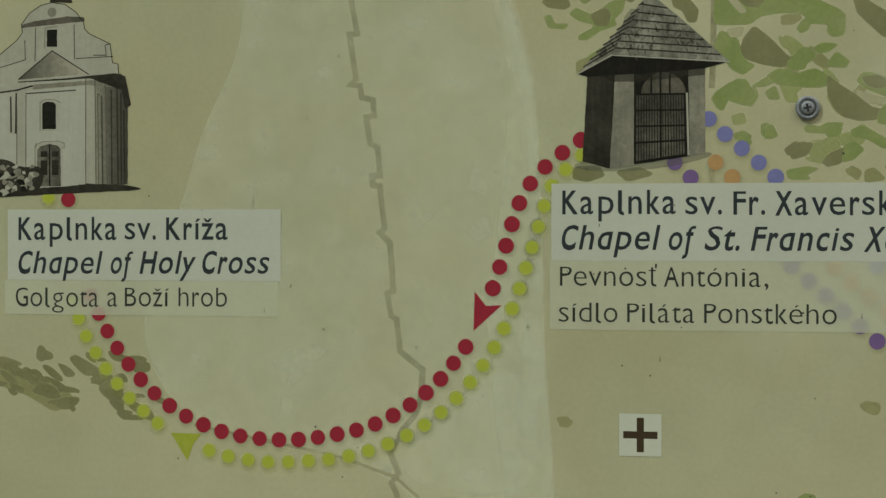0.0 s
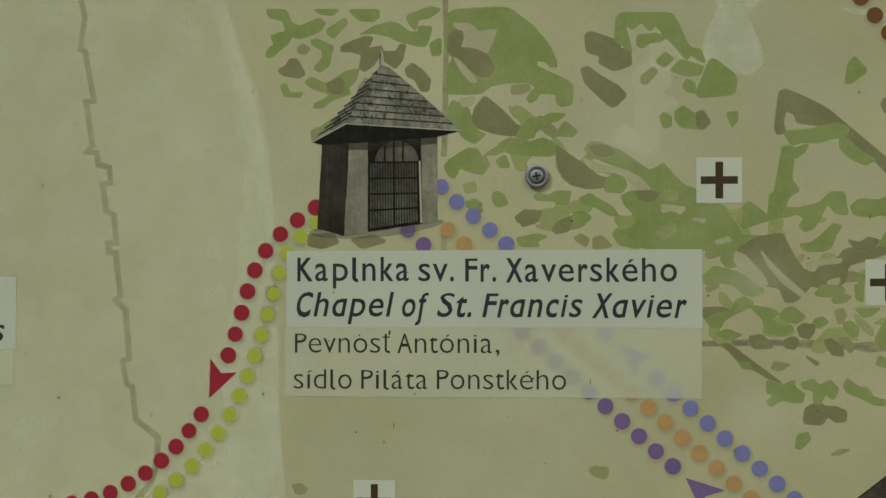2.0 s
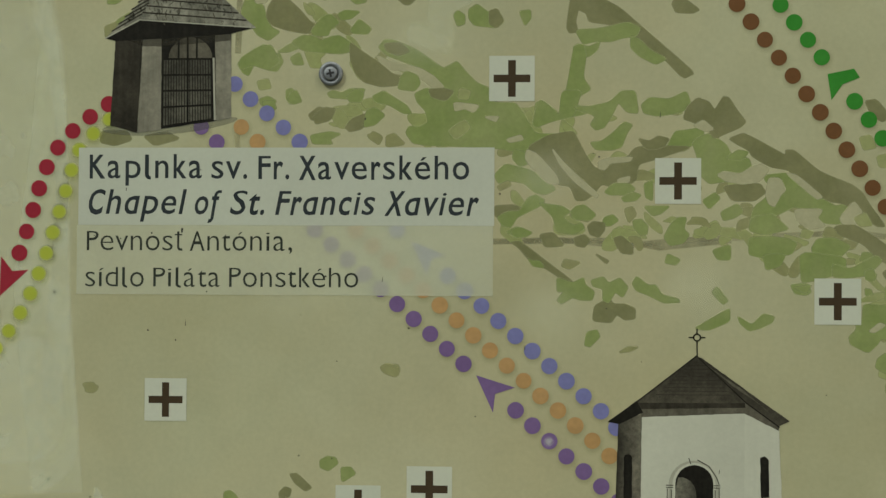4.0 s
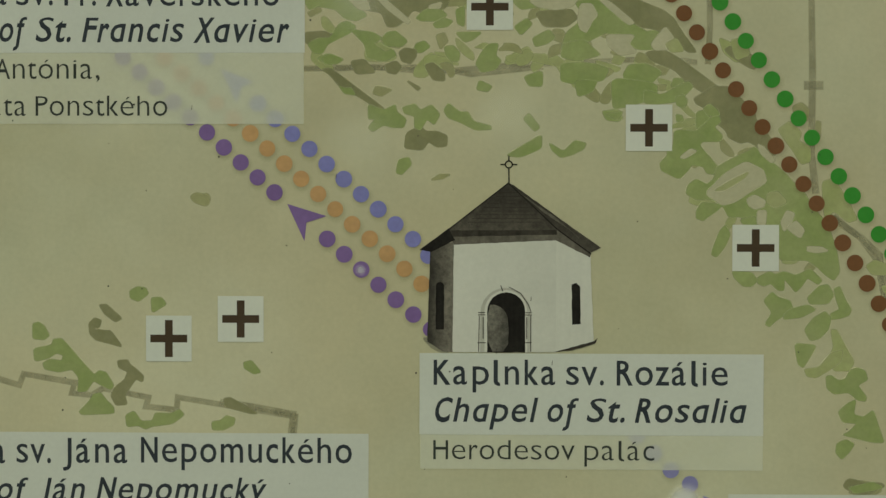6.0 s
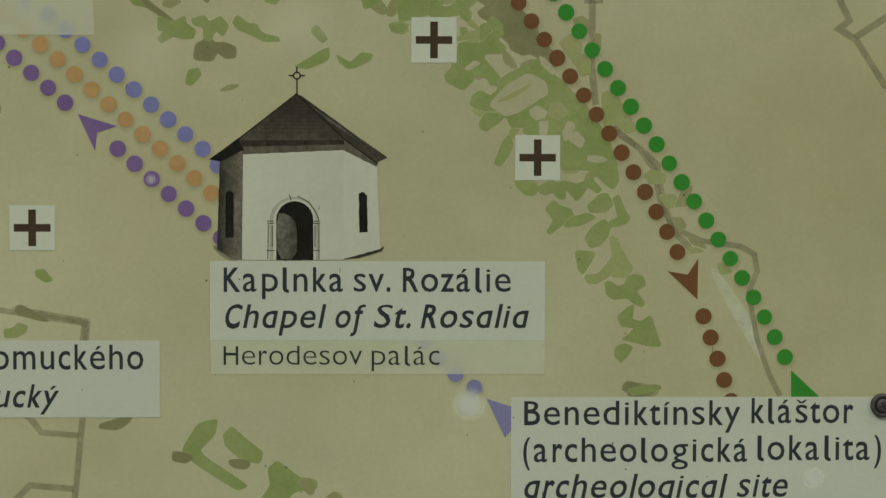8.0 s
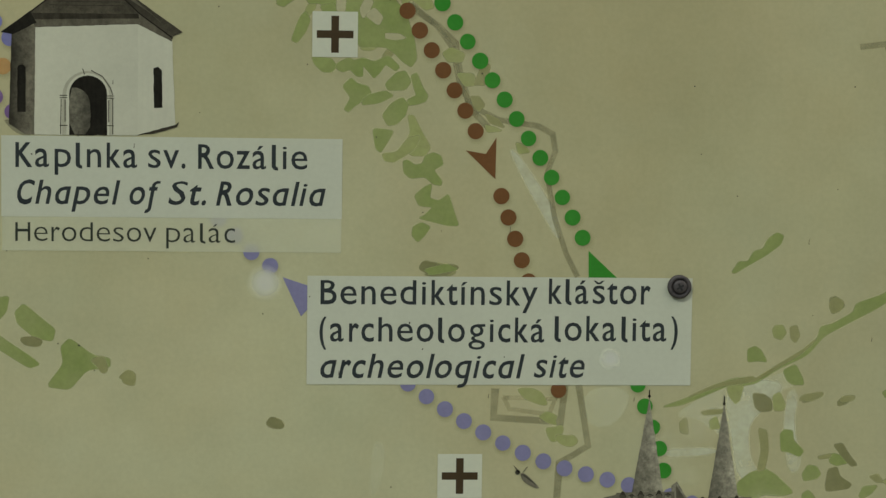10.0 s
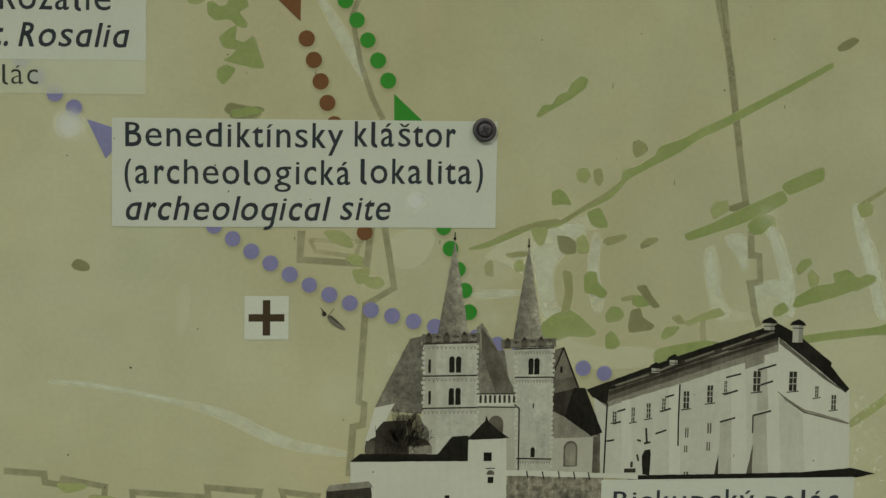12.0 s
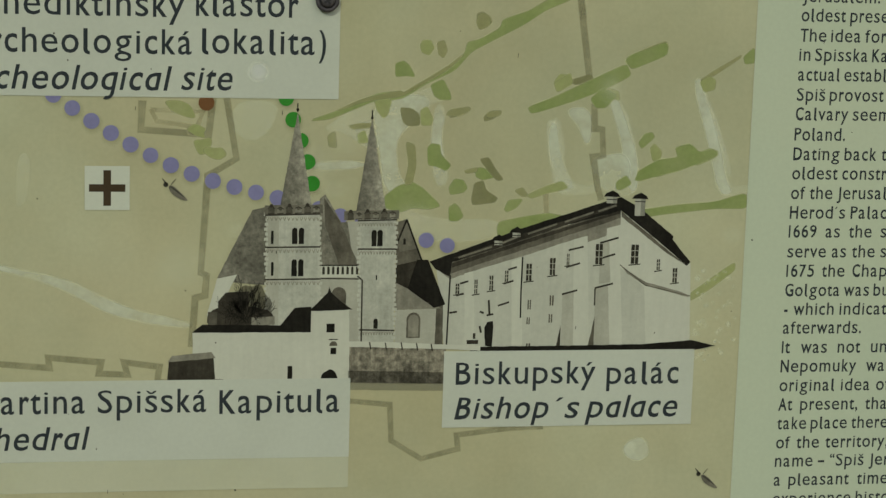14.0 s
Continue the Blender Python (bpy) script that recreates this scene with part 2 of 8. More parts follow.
FADE_SIDE = fade("photo_side_fade", 0.035, 0.16, "X", 0.4, 1.09)
FADE_WALL = fade("photo_wall_fade", 0.58, 0.53, "X", 0.04, 1.0)
FADE_FLANK = fade("photo_flank_fade", 0.27, 0.10, "X", 0.2)
FADE_FLANK_DARK = fade("photo_flank_dark_fade", 0.13, 0.06, "X", 0.2)
FADE_PEDIMENT = fade("photo_pediment_fade", 0.07, 0.42, "X", 0.2)
FADE_SPIRE = fade("photo_spire_fade", 0.12, 0.32, "X", 0.42)
FADE_NAVE = fade("photo_nave_fade", 0.20, 0.12, "X", 0.42)
FADE_ROOF = fade("photo_roof_fade", 0.06, 0.035, "Z", 0.35, 1.12)
FADE_DOOR = fade("photo_door_fade", 0.15, 0.07, "X", 0.45)
FADE_GATE = fade("photo_gate_fade", 0.095, 0.06, "Z", 0.45)
ZINC = plain("zinc", (0.31, 0.325, 0.345), 0.5, 0.75, 300.0, 0.15)
STEEL_DARK = plain("dark_steel", (0.105, 0.095, 0.10), 0.55, 0.6, 300.0, 0.15)
RECESS_SHADE = plain("recess_dark", (0.02, 0.02, 0.022), 0.7)
GRIME = plain("grime", (0.045, 0.042, 0.03), 0.8)
PANEL = plain("panel_core", (0.62, 0.62, 0.58), 0.5)
PLASTER = plain("plaster", (0.62, 0.60, 0.54), 0.85, 0.0, 8.0, 0.4)
GRASS = plain("ground_soil", (0.16, 0.15, 0.09), 0.95, 0.0, 5.0, 0.6)

# ---- building helpers: the board's face is the plane y = 0, facing -y; u, v in millimetres from a point 1.5 m up ----
LAYER = 0.000012
POSITION = {}


def base_of(ob):
    return POSITION.get(ob.name, (0.0, 0.0, 0.0)) if ob else (0.0, 0.0, 0.0)


def part(name, bm, material, parent, label=""):
    me = bpy.data.meshes.new(name)
    bm.to_mesh(me)
    bm.free()
    me.materials.append(material)
    ob = new(name, me)
    ob.parent = parent
    POSITION[ob.name] = base_of(parent)
    return tagged(ob, label)


def thing(name, u, v, label, category, group="", kind=""):
    """An Empty on the board's face, to carry the parts of one printed or fixed thing."""
    ob = new(name)
    ob.empty_display_size = 0.01
    ob.location = (u / 1000, 0.0, 1.5 + v / 1000)
    POSITION[ob.name] = tuple(ob.location)
    return tagged(ob, label, category, group, kind)


def place(u, v, level, parent):
    level = level if level < 16.6 else 16.6 + (level - 16.6) * 0.4
    b = base_of(parent)
    return (u / 1000 - b[0], -level * LAYER - b[1], 1.5 + v / 1000 - b[2])


def face(bm, pts, level, parent):
    """A flat face that looks out of the board."""
    area = sum(pts[i - 1][0] * pts[i][1] - pts[i][0] * pts[i - 1][1] for i in range(len(pts)))
    if area < 0:
        pts = pts[::-1]
    bm.faces.new([bm.verts.new(place(u, v, level, parent)) for u, v in pts])


def film(name, pts, level, material, parent, label=""):
    bm = bmesh.new()
    face(bm, pts, level, parent)
    return part(name, bm, material, parent, label)


def films(name, polys, level, material, parent, label="", kind=""):
    bm = bmesh.new()
    for pts in polys:
        face(bm, pts, level, parent)
    return tagged(part(name, bm, material, parent, label), kind=kind)


def soft_faces(bm, pts, level, parent, fringe):
    """A flat face whose edge runs out over a fringe: its middle is full, its rim has nothing left."""
    tone = bm.verts.layers.float.get("soft") or bm.verts.layers.float.new("soft")
    if sum(pts[i - 1][0] * pts[i][1] - pts[i][0] * pts[i - 1][1] for i in range(len(pts))) < 0:
        pts = pts[::-1]
    rings = ([], [])
    for i, (x, y) in enumerate(pts):
        a, b = pts[i - 1], pts[(i + 1) % len(pts)]
        d1, d2 = Vector((x - a[0], y - a[1])), Vector((b[0] - x, b[1] - y))
        d1, d2 = d1.normalized(), d2.normalized()
        m = d1 + d2
        m = m.normalized() if m.length > 0.3 else d1
        k = fringe / max(0.6, m.dot(d1))
        for ring, side, value in ((rings[0], 0.0, 1.0), (rings[1], 1.5, 0.0)):
            v = bm.verts.new(place(x + m.y * k * side, y - m.x * k * side, level, parent))
            v[tone] = value
            ring.append(v)
    bm.faces.new(rings[0])
    for i in range(len(pts)):
        bm.faces.new((rings[0][i - 1], rings[1][i - 1], rings[1][i], rings[0][i]))


def soft_film(name, pts, level, material, parent, fringe=0.45, label=""):
    bm = bmesh.new()
    soft_faces(bm, [p for i, p in enumerate(pts) if math.dist(p, pts[i - 1]) > 0.05], level, parent, fringe)
    return part(name, bm, material, parent, label)


def chaikin(pts, rounds=2, keep=0.25):
    for _ in range(rounds):
        out = []
        for i, (x, y) in enumerate(pts):
            X, Y = pts[(i + 1) % len(pts)]
            out += [(x + keep * (X - x), y + keep * (Y - y)), (X - keep * (X - x), Y - keep * (Y - y))]
        pts = out
    return pts


def rect(u0, v0, u1, v1):
    return [(u0, v0), (u1, v0), (u1, v1), (u0, v1)]


def arch(u0, v0, u1, v1, n=8):
    """An upright opening with a round head."""
    r, c = (u1 - u0) / 2, (u0 + u1) / 2
    top = [(c + r * math.cos(math.pi * i / n), v1 - r + r * math.sin(math.pi * i / n)) for i in range(n + 1)]
    return [(u0, v0), (u1, v0)] + top


def disc(u, v, r, n=22):
    return [(u + r * math.cos(2 * math.pi * i / n), v + r * math.sin(2 * math.pi * i / n)) for i in range(n)]


def strip(line, width, closed=False):
    """The quads of a stroke of that width along a line."""
    out, w = [], width / 2
    for (x, y), (X, Y) in zip(line, line[1:]):
        d = math.hypot(X - x, Y - y) or 1
        nx, ny, ex, ey = -(Y - y) / d * w, (X - x) / d * w, (X - x) / d * w * 0.5, (Y - y) / d * w * 0.5
        out.append([(x + nx - ex, y + ny - ey), (x - nx - ex, y - ny - ey), (X - nx + ex, Y - ny + ey), (X + nx + ex, Y + ny + ey)])
    return out


def band(line, width, jitter=0.0):
    """One outline round a stroke, with mitred corners and a hand-drawn width."""
    left, right = [], []
    for i, (x, y) in enumerate(line):
        a, b = line[max(0, i - 1)], line[min(len(line) - 1, i + 1)]
        d1 = Vector((x - a[0], y - a[1]))
        d2 = Vector((b[0] - x, b[1] - y))
        d1 = d1.normalized() if d1.length > 0 else d2.normalized()
        d2 = d2.normalized() if d2.length > 0 else d1
        m = d1 + d2
        m = m.normalized() if m.length > 0.2 else d1
        s = width / 2 / max(0.5, m.dot(d1)) * (1 + jitter * (random.random() - 0.5))
        left.append((x - m.y * s, y + m.x * s))
        right.append((x + m.y * s, y - m.x * s))
    return left + right[::-1]


def spline(pts, n):
    """n points at even steps along a smooth line through pts."""
    fine = []
    for i in range(len(pts) - 1):
        p0, p1, p2, p3 = (Vector(pts[max(0, min(len(pts) - 1, k))]) for k in (i - 1, i, i + 1, i + 2))
        for k in range(24):
            s = k / 24
            fine.append(0.5 * (2 * p1 + (p2 - p0) * s + (2 * p0 - 5 * p1 + 4 * p2 - p3) * s * s + (3 * p1 - p0 - 3 * p2 + p3) * s**3))
    fine.append(Vector(pts[-1]))
    run = np.cumsum([0] + [(b - a).length for a, b in zip(fine, fine[1:])])
    want = np.linspace(0, run[-1], n)
    return list(zip(np.interp(want, run, [p.x for p in fine]).tolist(), np.interp(want, run, [p.y for p in fine]).tolist()))


# widths of the letters' ink in forty-firsts of the cap height, then the room at their sides by shape
INK_WIDTH = dict(a=23.5, b=26.5, c=21.5, d=27, e=27.5, f=18, g=29, h=24.5, i=7, j=11, k=23.5, l=11, m=40, n=24, o=29.5, p=27.5, q=27, r=17, s=21.5, t=18.5, u=24.5, v=27, w=40, x=26, y=27, z=23,
                 A=31, B=27, C=28, D=31, E=23, F=22, G=31, H=30, I=6, J=15, K=28.5, L=22, M=37, N=30, P=25, R=27, S=25.5, T=28, X=30)
INK_WIDTH.update({"(": 12, ")": 12, ".": 7, ",": 8, "-": 13, "–": 24, "´": 10, "“": 17, "1": 6})
PLAIN_LETTER = dict(zip("áéíóúýťšžÁ", "aeiouytszA"))
UPRIGHT_LEFT, UPRIGHT_RIGHT = set("bhiklmnpruBDEFHIJKLMNPR1"), set("adhijlmnquHIJMN1")
DIAGONAL = set("vwxyzkrtfAKXTFLPR")
GLYPH = {}


def side_room(ch, left):
    if ch in (UPRIGHT_LEFT if left else UPRIGHT_RIGHT):
        return 8.0 if ch == "1" else 4.6 if ch != "l" or left else 3.0
    if ch in DIAGONAL:
        return 1.0
    return 3.0


def raw_glyph(ch, weight):
    """One letter of the built-in font as a flat mesh."""
    cu = bpy.data.curves.new("type", "FONT")
    cu.body, cu.offset, cu.size, cu.resolution_u = ch, weight, 1.0, 3
    ob = new("type", cu)
    me = bpy.data.meshes.new_from_object(ob.evaluated_get(bpy.context.evaluated_depsgraph_get()))
    bpy.data.objects.remove(ob)
    bpy.data.curves.remove(cu)
    return me


def tail(bm, cx, cy, r, w, a0, a1, n=7):
    """A bent stroke of width w that ends a stem: an arc of mean radius r."""
    ring = [(cx + k * math.cos(radians(a0 + (a1 - a0) * i / n)), cy + k * math.sin(radians(a0 + (a1 - a0) * i / n))) for k, order in ((r + w / 2, range(n + 1)), (r - w / 2, range(n, -1, -1))) for i in order]
    f = bm.faces.new([bm.verts.new((x, y, 0)) for x, y in ring])
    f.normal_update()
    if f.normal.z < 0:
        f.normal_flip()


def letter(ch, style):
    """A letter's outline in cap heights, its ink starting at 0: points, faces and ink width."""
    if (ch, style) in GLYPH:
        return GLYPH[ch, style]
    slant, stem = style == "slanted", {"title": 0.103, "slanted": 0.112, "thin": 0.075, "column": 0.108}[style]
    plain_ch = PLAIN_LETTER.get(ch, ch)
    want = (6.4 if slant and ch == "l" else INK_WIDTH.get(plain_ch, 24.0) + (1.5 if slant and plain_ch == "a" else -3 if slant and plain_ch == "g" else 0)) / 41
    swap = {"a": "q", "g": "q"}.get(ch, ch) if slant else ch
    natural = raw_glyph(PLAIN_LETTER.get(swap, swap), 0.0)
    start = min(v.co.x for v in natural.vertices)
    wide = max(v.co.x for v in natural.vertices) - min(v.co.x for v in natural.vertices)
    core = 0.682
    sx = 1.0 if ch in "l1" else want / (wide / core)
    offset = 0.0 if ch == "M" else max(-0.022, min(0.026, ((0.88 if ch == "l" and not slant else 1.0) * stem / sx - 0.089) / 2))
    bm = bmesh.new()
    bm.from_mesh(raw_glyph(swap, offset))
    low = 0.449 + offset
    xs = [v.co.x for v in bm.verts]
    x0, x1, w = min(xs), max(xs), 0.089 + 2 * offset
    if slant and swap == "q":
        foot = 0.0 if ch == "a" else -0.10
        for v in bm.verts:
            if v.co.y < -0.1:
                v.co.y = foot
        if ch == "g":
            tail(bm, x1 - w / 2 - 0.14, foot, 0.14, w, 0, -115)
    if slant and ch == "f":
        stem_x = sorted(v.co.x for v in bm.verts if v.co.y < 0.02)
        for v in bm.verts:
            if v.co.y < 0.02:
                v.co.y = -0.11
        tail(bm, sum(stem_x) / len(stem_x) - 0.10, -0.11, 0.10, w, 0, -105)
    if ch == "l" and not slant:
        for v in bm.verts:
            if v.co.y < 0.1:
                v.co.y = 0.09
        tail(bm, x0 + w / 2 + 0.09, 0.09, 0.09, w, 180, 272)
    xs = [v.co.x for v in bm.verts]
    x0, x1 = min(xs), max(xs)
    if slant and ch == "f":
        want = want * (x1 - x0) / wide
    if ch in PLAIN_LETTER:
        x0, x1 = start - offset, start - offset + wide + 2 * offset
    tall = 0.76 * core
    pts = []
    for v in bm.verts:
        x, y = (v.co.x - x0) / (x1 - x0) * want, v.co.y
        if 0 < y <= low:
            y = y * tall / low
        elif low < y <= core:
            y = tall + (y - low) * (core - tall) / (core - low)
        if ch in "bdhkl" and y > 0.6:
            y += 0.02
        pts.append((x, y / core))
    bm.verts.index_update()
    faces = [[v.index for v in f.verts] for f in bm.faces]
    bm.free()
    GLYPH[ch, style] = (pts, faces, want)
    return GLYPH[ch, style]


def lettering(body, u0, u1, v, cap, level, parent, material=None, style="title", name="lettering", label="", justify=False):
    """A line of type from u0 to u1 on the baseline v, its capitals cap high; justify widens the gaps between words alone."""
    rows, x, last, gaps, words = [], 0.0, "", 0, 0
    for ch in body:
        if ch == " ":
            x, last, words = x + (17 if justify else 11) / 41, "", words + 1
            continue
        plain_ch = PLAIN_LETTER.get(ch, ch)
        x += ((side_room(last, False) if last else 0) + (side_room(plain_ch, True) if last else 0)) / 41
        pts, faces, wide = letter(ch, style)
        rows.append((x, words, pts, faces))
        x, last = x + wide, plain_ch
    lean = 0.20 if style == "slanted" else 0.0
    xs = [px + x + py * lean for x, n, pts, faces in rows for px, py in pts]
    x0, span = min(xs), max(xs) - min(xs)
    sx, extra = (u1 - u0) / span, 0.0
    if justify and words:
        sx = min(sx, cap * 0.97)
        extra = (u1 - u0 - span * sx) / words
    verts, polys = [], []
    for x, n, pts, faces in rows:
        first = len(verts)
        verts += [place(u0 + (x + px + py * lean - x0) * sx + extra * n, v + py * cap, level, parent) for px, py in pts]
        polys += [[first + i for i in f] for f in faces]
    me = bpy.data.meshes.new(name)
    me.from_pydata(verts, [], polys)
    me.materials.append(material or TYPE)
    ob = new(name, me)
    ob.parent = parent
    POSITION[ob.name] = base_of(parent)
    return tagged(ob, label)


for face_style in ("title", "slanted", "thin", "column"):
    for ch in "abcdefghiklmnoprstuvwxyzáéíóýťšžABCDFGHIJKMNPRSTX().,´":
        letter(ch, face_style)


# ---- the setting ----
def slab(name, x0, y0, z0, x1, y1, z1, material, bevel=0.0, base=(0, 0, 0)):
    bm = bmesh.new()
    bmesh.ops.create_cube(bm, size=1)
    for v in bm.verts:
        v.co = ((x0 + x1) / 2 + v.co.x * (x1 - x0) - base[0], (y0 + y1) / 2 + v.co.y * (y1 - y0) - base[1], (z0 + z1) / 2 + v.co.z * (z1 - z0) - base[2])
    if bevel:
        bmesh.ops.bevel(bm, geom=bm.edges[:], offset=bevel, segments=2, affect="EDGES")
    return part(name, bm, material, None)


ground_bm = bmesh.new()
bmesh.ops.create_grid(ground_bm, x_segments=40, y_segments=40, size=200)
ground = tagged(part("ground", ground_bm, GRASS, None), "bare earth ground in front of the board", "ground", kind="structure")
wall = tagged(slab("wall_north", -3.0, 0.018, -0.05, 4.0, 0.30, 2.7, PLASTER, 0.004), "plain plastered wall behind the map board", "wall", kind="structure")

board = slab("information_board", -0.46, 0.0, 0.80, 1.46, 0.018, 1.82, PANEL, 0.0015)
tagged(board, "large printed tourist map board in olive and tan tints", "information board")
POSITION[board.name] = (0, 0, 0)
EDGE = 836.5
map_sheet = film("map_sheet", rect(-455, -690, EDGE, 310), 1, PAPER, board, "tan and olive watercolour map print")
text_column = film("text_column", rect(EDGE, -690, 1455, 310), 16.5, WHITE_SIDE, board, "pale grey-green column of printed text")


def free_slot(laid, pts, margin):
    """The lowest free height among the strokes that a new one may touch."""
    us, vs = [p[0] for p in pts], [p[1] for p in pts]
    box = (min(us) - margin, min(vs) - margin, max(us) + margin, max(vs) + margin)
    taken = {k for b, k in laid if b[0] < box[2] and box[0] < b[2] and b[1] < box[3] and box[1] < b[3]}
    slot = next(k for k in range(999) if k not in taken)
    laid.append((box, slot))
    return slot


WASHES, LANES = [], []


def wash(pts, material, name="pale_wash", rounds=3):
    return soft_film(name, chaikin(pts, rounds), 1.5 + 0.1 * free_slot(WASHES, pts, 2.0), material, map_sheet, 0.9)


# pale brushed areas
wash([(-205.3, 307.3), (-169.1, 186.4), (-164.3, 115), (-163.7, 79.4), (-172, 55.8), (-185.4, 30.7), (-193.8, 2.4), (-203.2, -27.4), (-216.8, -60.4), (-219, -81.5), (-207.9, -108.3), (-190.5, -127.4), (-148.5, -133.9), (-105.6, -142.3), (-81.4, -152.9), (-60.4, -175.6), (2.9, -173.6), (-2.2, -107.6), (-5.2, -67.4), (-6.1, -21.3), (-7.7, 18.9), (-11.3, 53.5), (-18.1, 79.5), (-28.4, 111.5), (-46.2, 181.4), (-82.2, 299.4)], PALE)
soft_film("pale_wash", [(-46.2, 181.4), (-28.4, 111.5), (-18.1, 79.5), (-11.3, 53.5), (-7.7, 18.9), (-6.1, -21.3), (-5.2, -67.4), (-2.2, -107.6), (2.9, -173.6), (-21.9, -174.4), (-27.9, -125.4), (-33.3, -67.6), (-25.2, -1.1), (-20.9, 53.6), (-34.3, 105.8), (-55.1, 181.8)], 2.4, PALE, map_sheet)
wash([(217.2, 128.1), (219.2, 119.6), (212.9, 107), (210.9, 95.7), (212.9, 94.2), (216.5, 95.3), (226.8, 88.9), (233.8, 86.8), (239.4, 91), (240.8, 95.2), (236.7, 107.9), (232, 115.9), (234, 119.3), (243.8, 127.5)], PALE_STRONG)
wash([(277, 119.8), (293.5, 114.7), (329, 100), (329, 104.8), (299, 116.5)], PALE_STRONG)
wash([(-69.4, -126.3), (-22.1, -90.6), (-8.9, -107.7), (-4.4, -156.5), (-51.5, -160.8), (-81.4, -147)], PALE)
wash([(381.8, -388.7), (410, -391.1), (452.9, -400.6), (476, -409), (502.3, -424.1), (539.1, -429.7), (539, -426.7), (505.2, -419.6), (478.9, -404.6), (450, -398.6), (404.4, -388.8)], PALE_STRONG)
wash([(518.4, -188.3), (527.1, -196.9), (544.6, -224.1), (546.2, -237), (540.4, -228.4), (528.7, -208.3)], PALE_STRONG)
wash([(806.2, -300.5), (811, -303.5), (827.2, -346), (824.2, -349)], PALE)
wash([(726.8, -319.2), (731.4, -319.2), (735.3, -340.2), (731.3, -340.3)], PALE)
wash([(765.1, -315.9), (769.1, -315.9), (774.1, -346.1), (770.5, -347.7)], PALE)
wash([(773.2, -497), (785.6, -490.9), (789.4, -503.7), (778.3, -505.1)], PALE_STRONG)
wash([(9.1, -169.3), (13.2, -174.9), (20.8, -194.7), (9.3, -194.8)], PALE_STRONG)
wash([(-31.9, 124.6), (-23, 101.2), (-9.6, 60.5), (-6.5, 8.5), (-3.5, -77.6), (-7.7, -129), (-19.4, -129.1), (-12.3, -60.4), (-10.4, 2.8), (-18.4, 66.4), (-31.8, 107.2)], PALE)
wash([(452.7, -338.5), (458.4, -341.4), (456.2, -361.9), (451.3, -367.7)], PALE)
wash([(723.9, -320.7), (728.4, -319.2), (732.6, -349.3), (745.1, -355.3), (752.8, -353.8), (753, -357.7), (734.5, -359), (729.7, -353.9)], PALE)
wash([(637.9, -325.8), (643.9, -325.7), (643.2, -355.6), (651.1, -369.1), (673.9, -373.6), (701.3, -372.1), (700.1, -382.7), (662.1, -384.1), (640.7, -373.6), (637, -349.6)], PALE)
wash([(627.1, -311), (649.4, -307.9), (667.2, -301.8), (671.9, -309.2), (654, -312.3), (644, -331.7), (633.7, -337.7), (618.5, -325.9), (606.6, -326), (612.5, -321.5)], PALE)
wash([(803, -297.6), (806.7, -298.1), (822, -336.8), (824.5, -355.2), (837.1, -353.6), (837.3, -358.2), (818.4, -358.2), (818, -338.4)], PALE)
wash([(762.7, -309.9), (765.1, -309.9), (774.4, -337), (776.1, -355.3), (768.5, -359.8), (762.2, -356.8), (770.7, -352.2)], PALE)
wash([(174.9, 89.2), (187.6, 96.1), (197.4, 83.2), (187.5, 77.7), (201.6, 73.2), (187.5, 69.2), (190.2, 52.2), (184.6, 49.5), (176.2, 63.7), (179.1, 75)], PALE)
wash([(193.4, 122.9), (198.9, 108.6), (211.5, 91.4), (207.2, 90.1), (193.3, 100.2), (187.6, 103.2), (198.8, 91.7), (193.2, 87.5), (182, 94.8)], PALE)
wash([(167.7, 62.4), (179, 59.4), (187.4, 52.3), (187.4, 46.6), (176.1, 51), (166.3, 53.9)], PALE)
wash([(729.6, -320.3), (726.1, -323.1), (727.4, -339.4), (733.0, -354.4), (741.5, -356.3), (734.8, -344.8), (730.7, -331.2)], PALE_STRONG)
wash([(746.5, -312.5), (734.1, -313.7), (742.8, -322.9), (746.9, -333.7), (748.9, -322.8)], PALE_STRONG)
wash([(755.8, -302.3), (761.6, -306.3), (767.9, -322.6), (773.7, -336.2), (775.2, -356.9), (770.1, -355.6), (766.1, -330.8), (759.6, -312.3)], PALE_STRONG)
wash([(754.7, -338.6), (768.6, -336.3), (771.5, -350.0), (761.2, -358.4), (753.9, -352.9), (748.7, -341.9)], PALE_STRONG)
wash([(806.0, -294.8), (809.3, -304.3), (818.7, -330.3), (823.2, -349.7), (828.0, -358.0), (820.8, -358.0), (813.6, -330.4), (804.1, -301.6)], PALE_STRONG)
wash([(638.2, -308.0), (659.7, -307.1), (662.6, -313.5), (649.4, -323.9), (643.7, -332.0), (646.2, -350.9), (654.5, -356.3), (640.2, -360.4), (636.1, -332.1), (632.5, -316.1)], PALE_STRONG)
wash([(665.3, -311.6), (670.2, -313.4), (667.3, -331.8), (673.4, -350.7), (666.7, -356.2), (663.2, -331.8)], PALE_STRONG)
wash([(561.2, -311.7), (583.6, -311.4), (579.9, -324.7), (569.4, -332.7), (558.7, -324.9)], PALE)
wash([(601.0, -343.7), (617.6, -341.9), (631.1, -343.4), (620.4, -345.7), (602.9, -346.3)], PALE_STRONG)
# milky weathered spots in the print
for (u, v), r, high in (((397.5, -258.6), 10.5, 24.0), ((572.7, -296.2), 7.0, 40.0), ((238.1, -145.6), 3.4, 24.0)):
    film("milky_spot", disc(u, v, r, 20), high, BLOOM if r < 4 else MILKY, map_sheet)


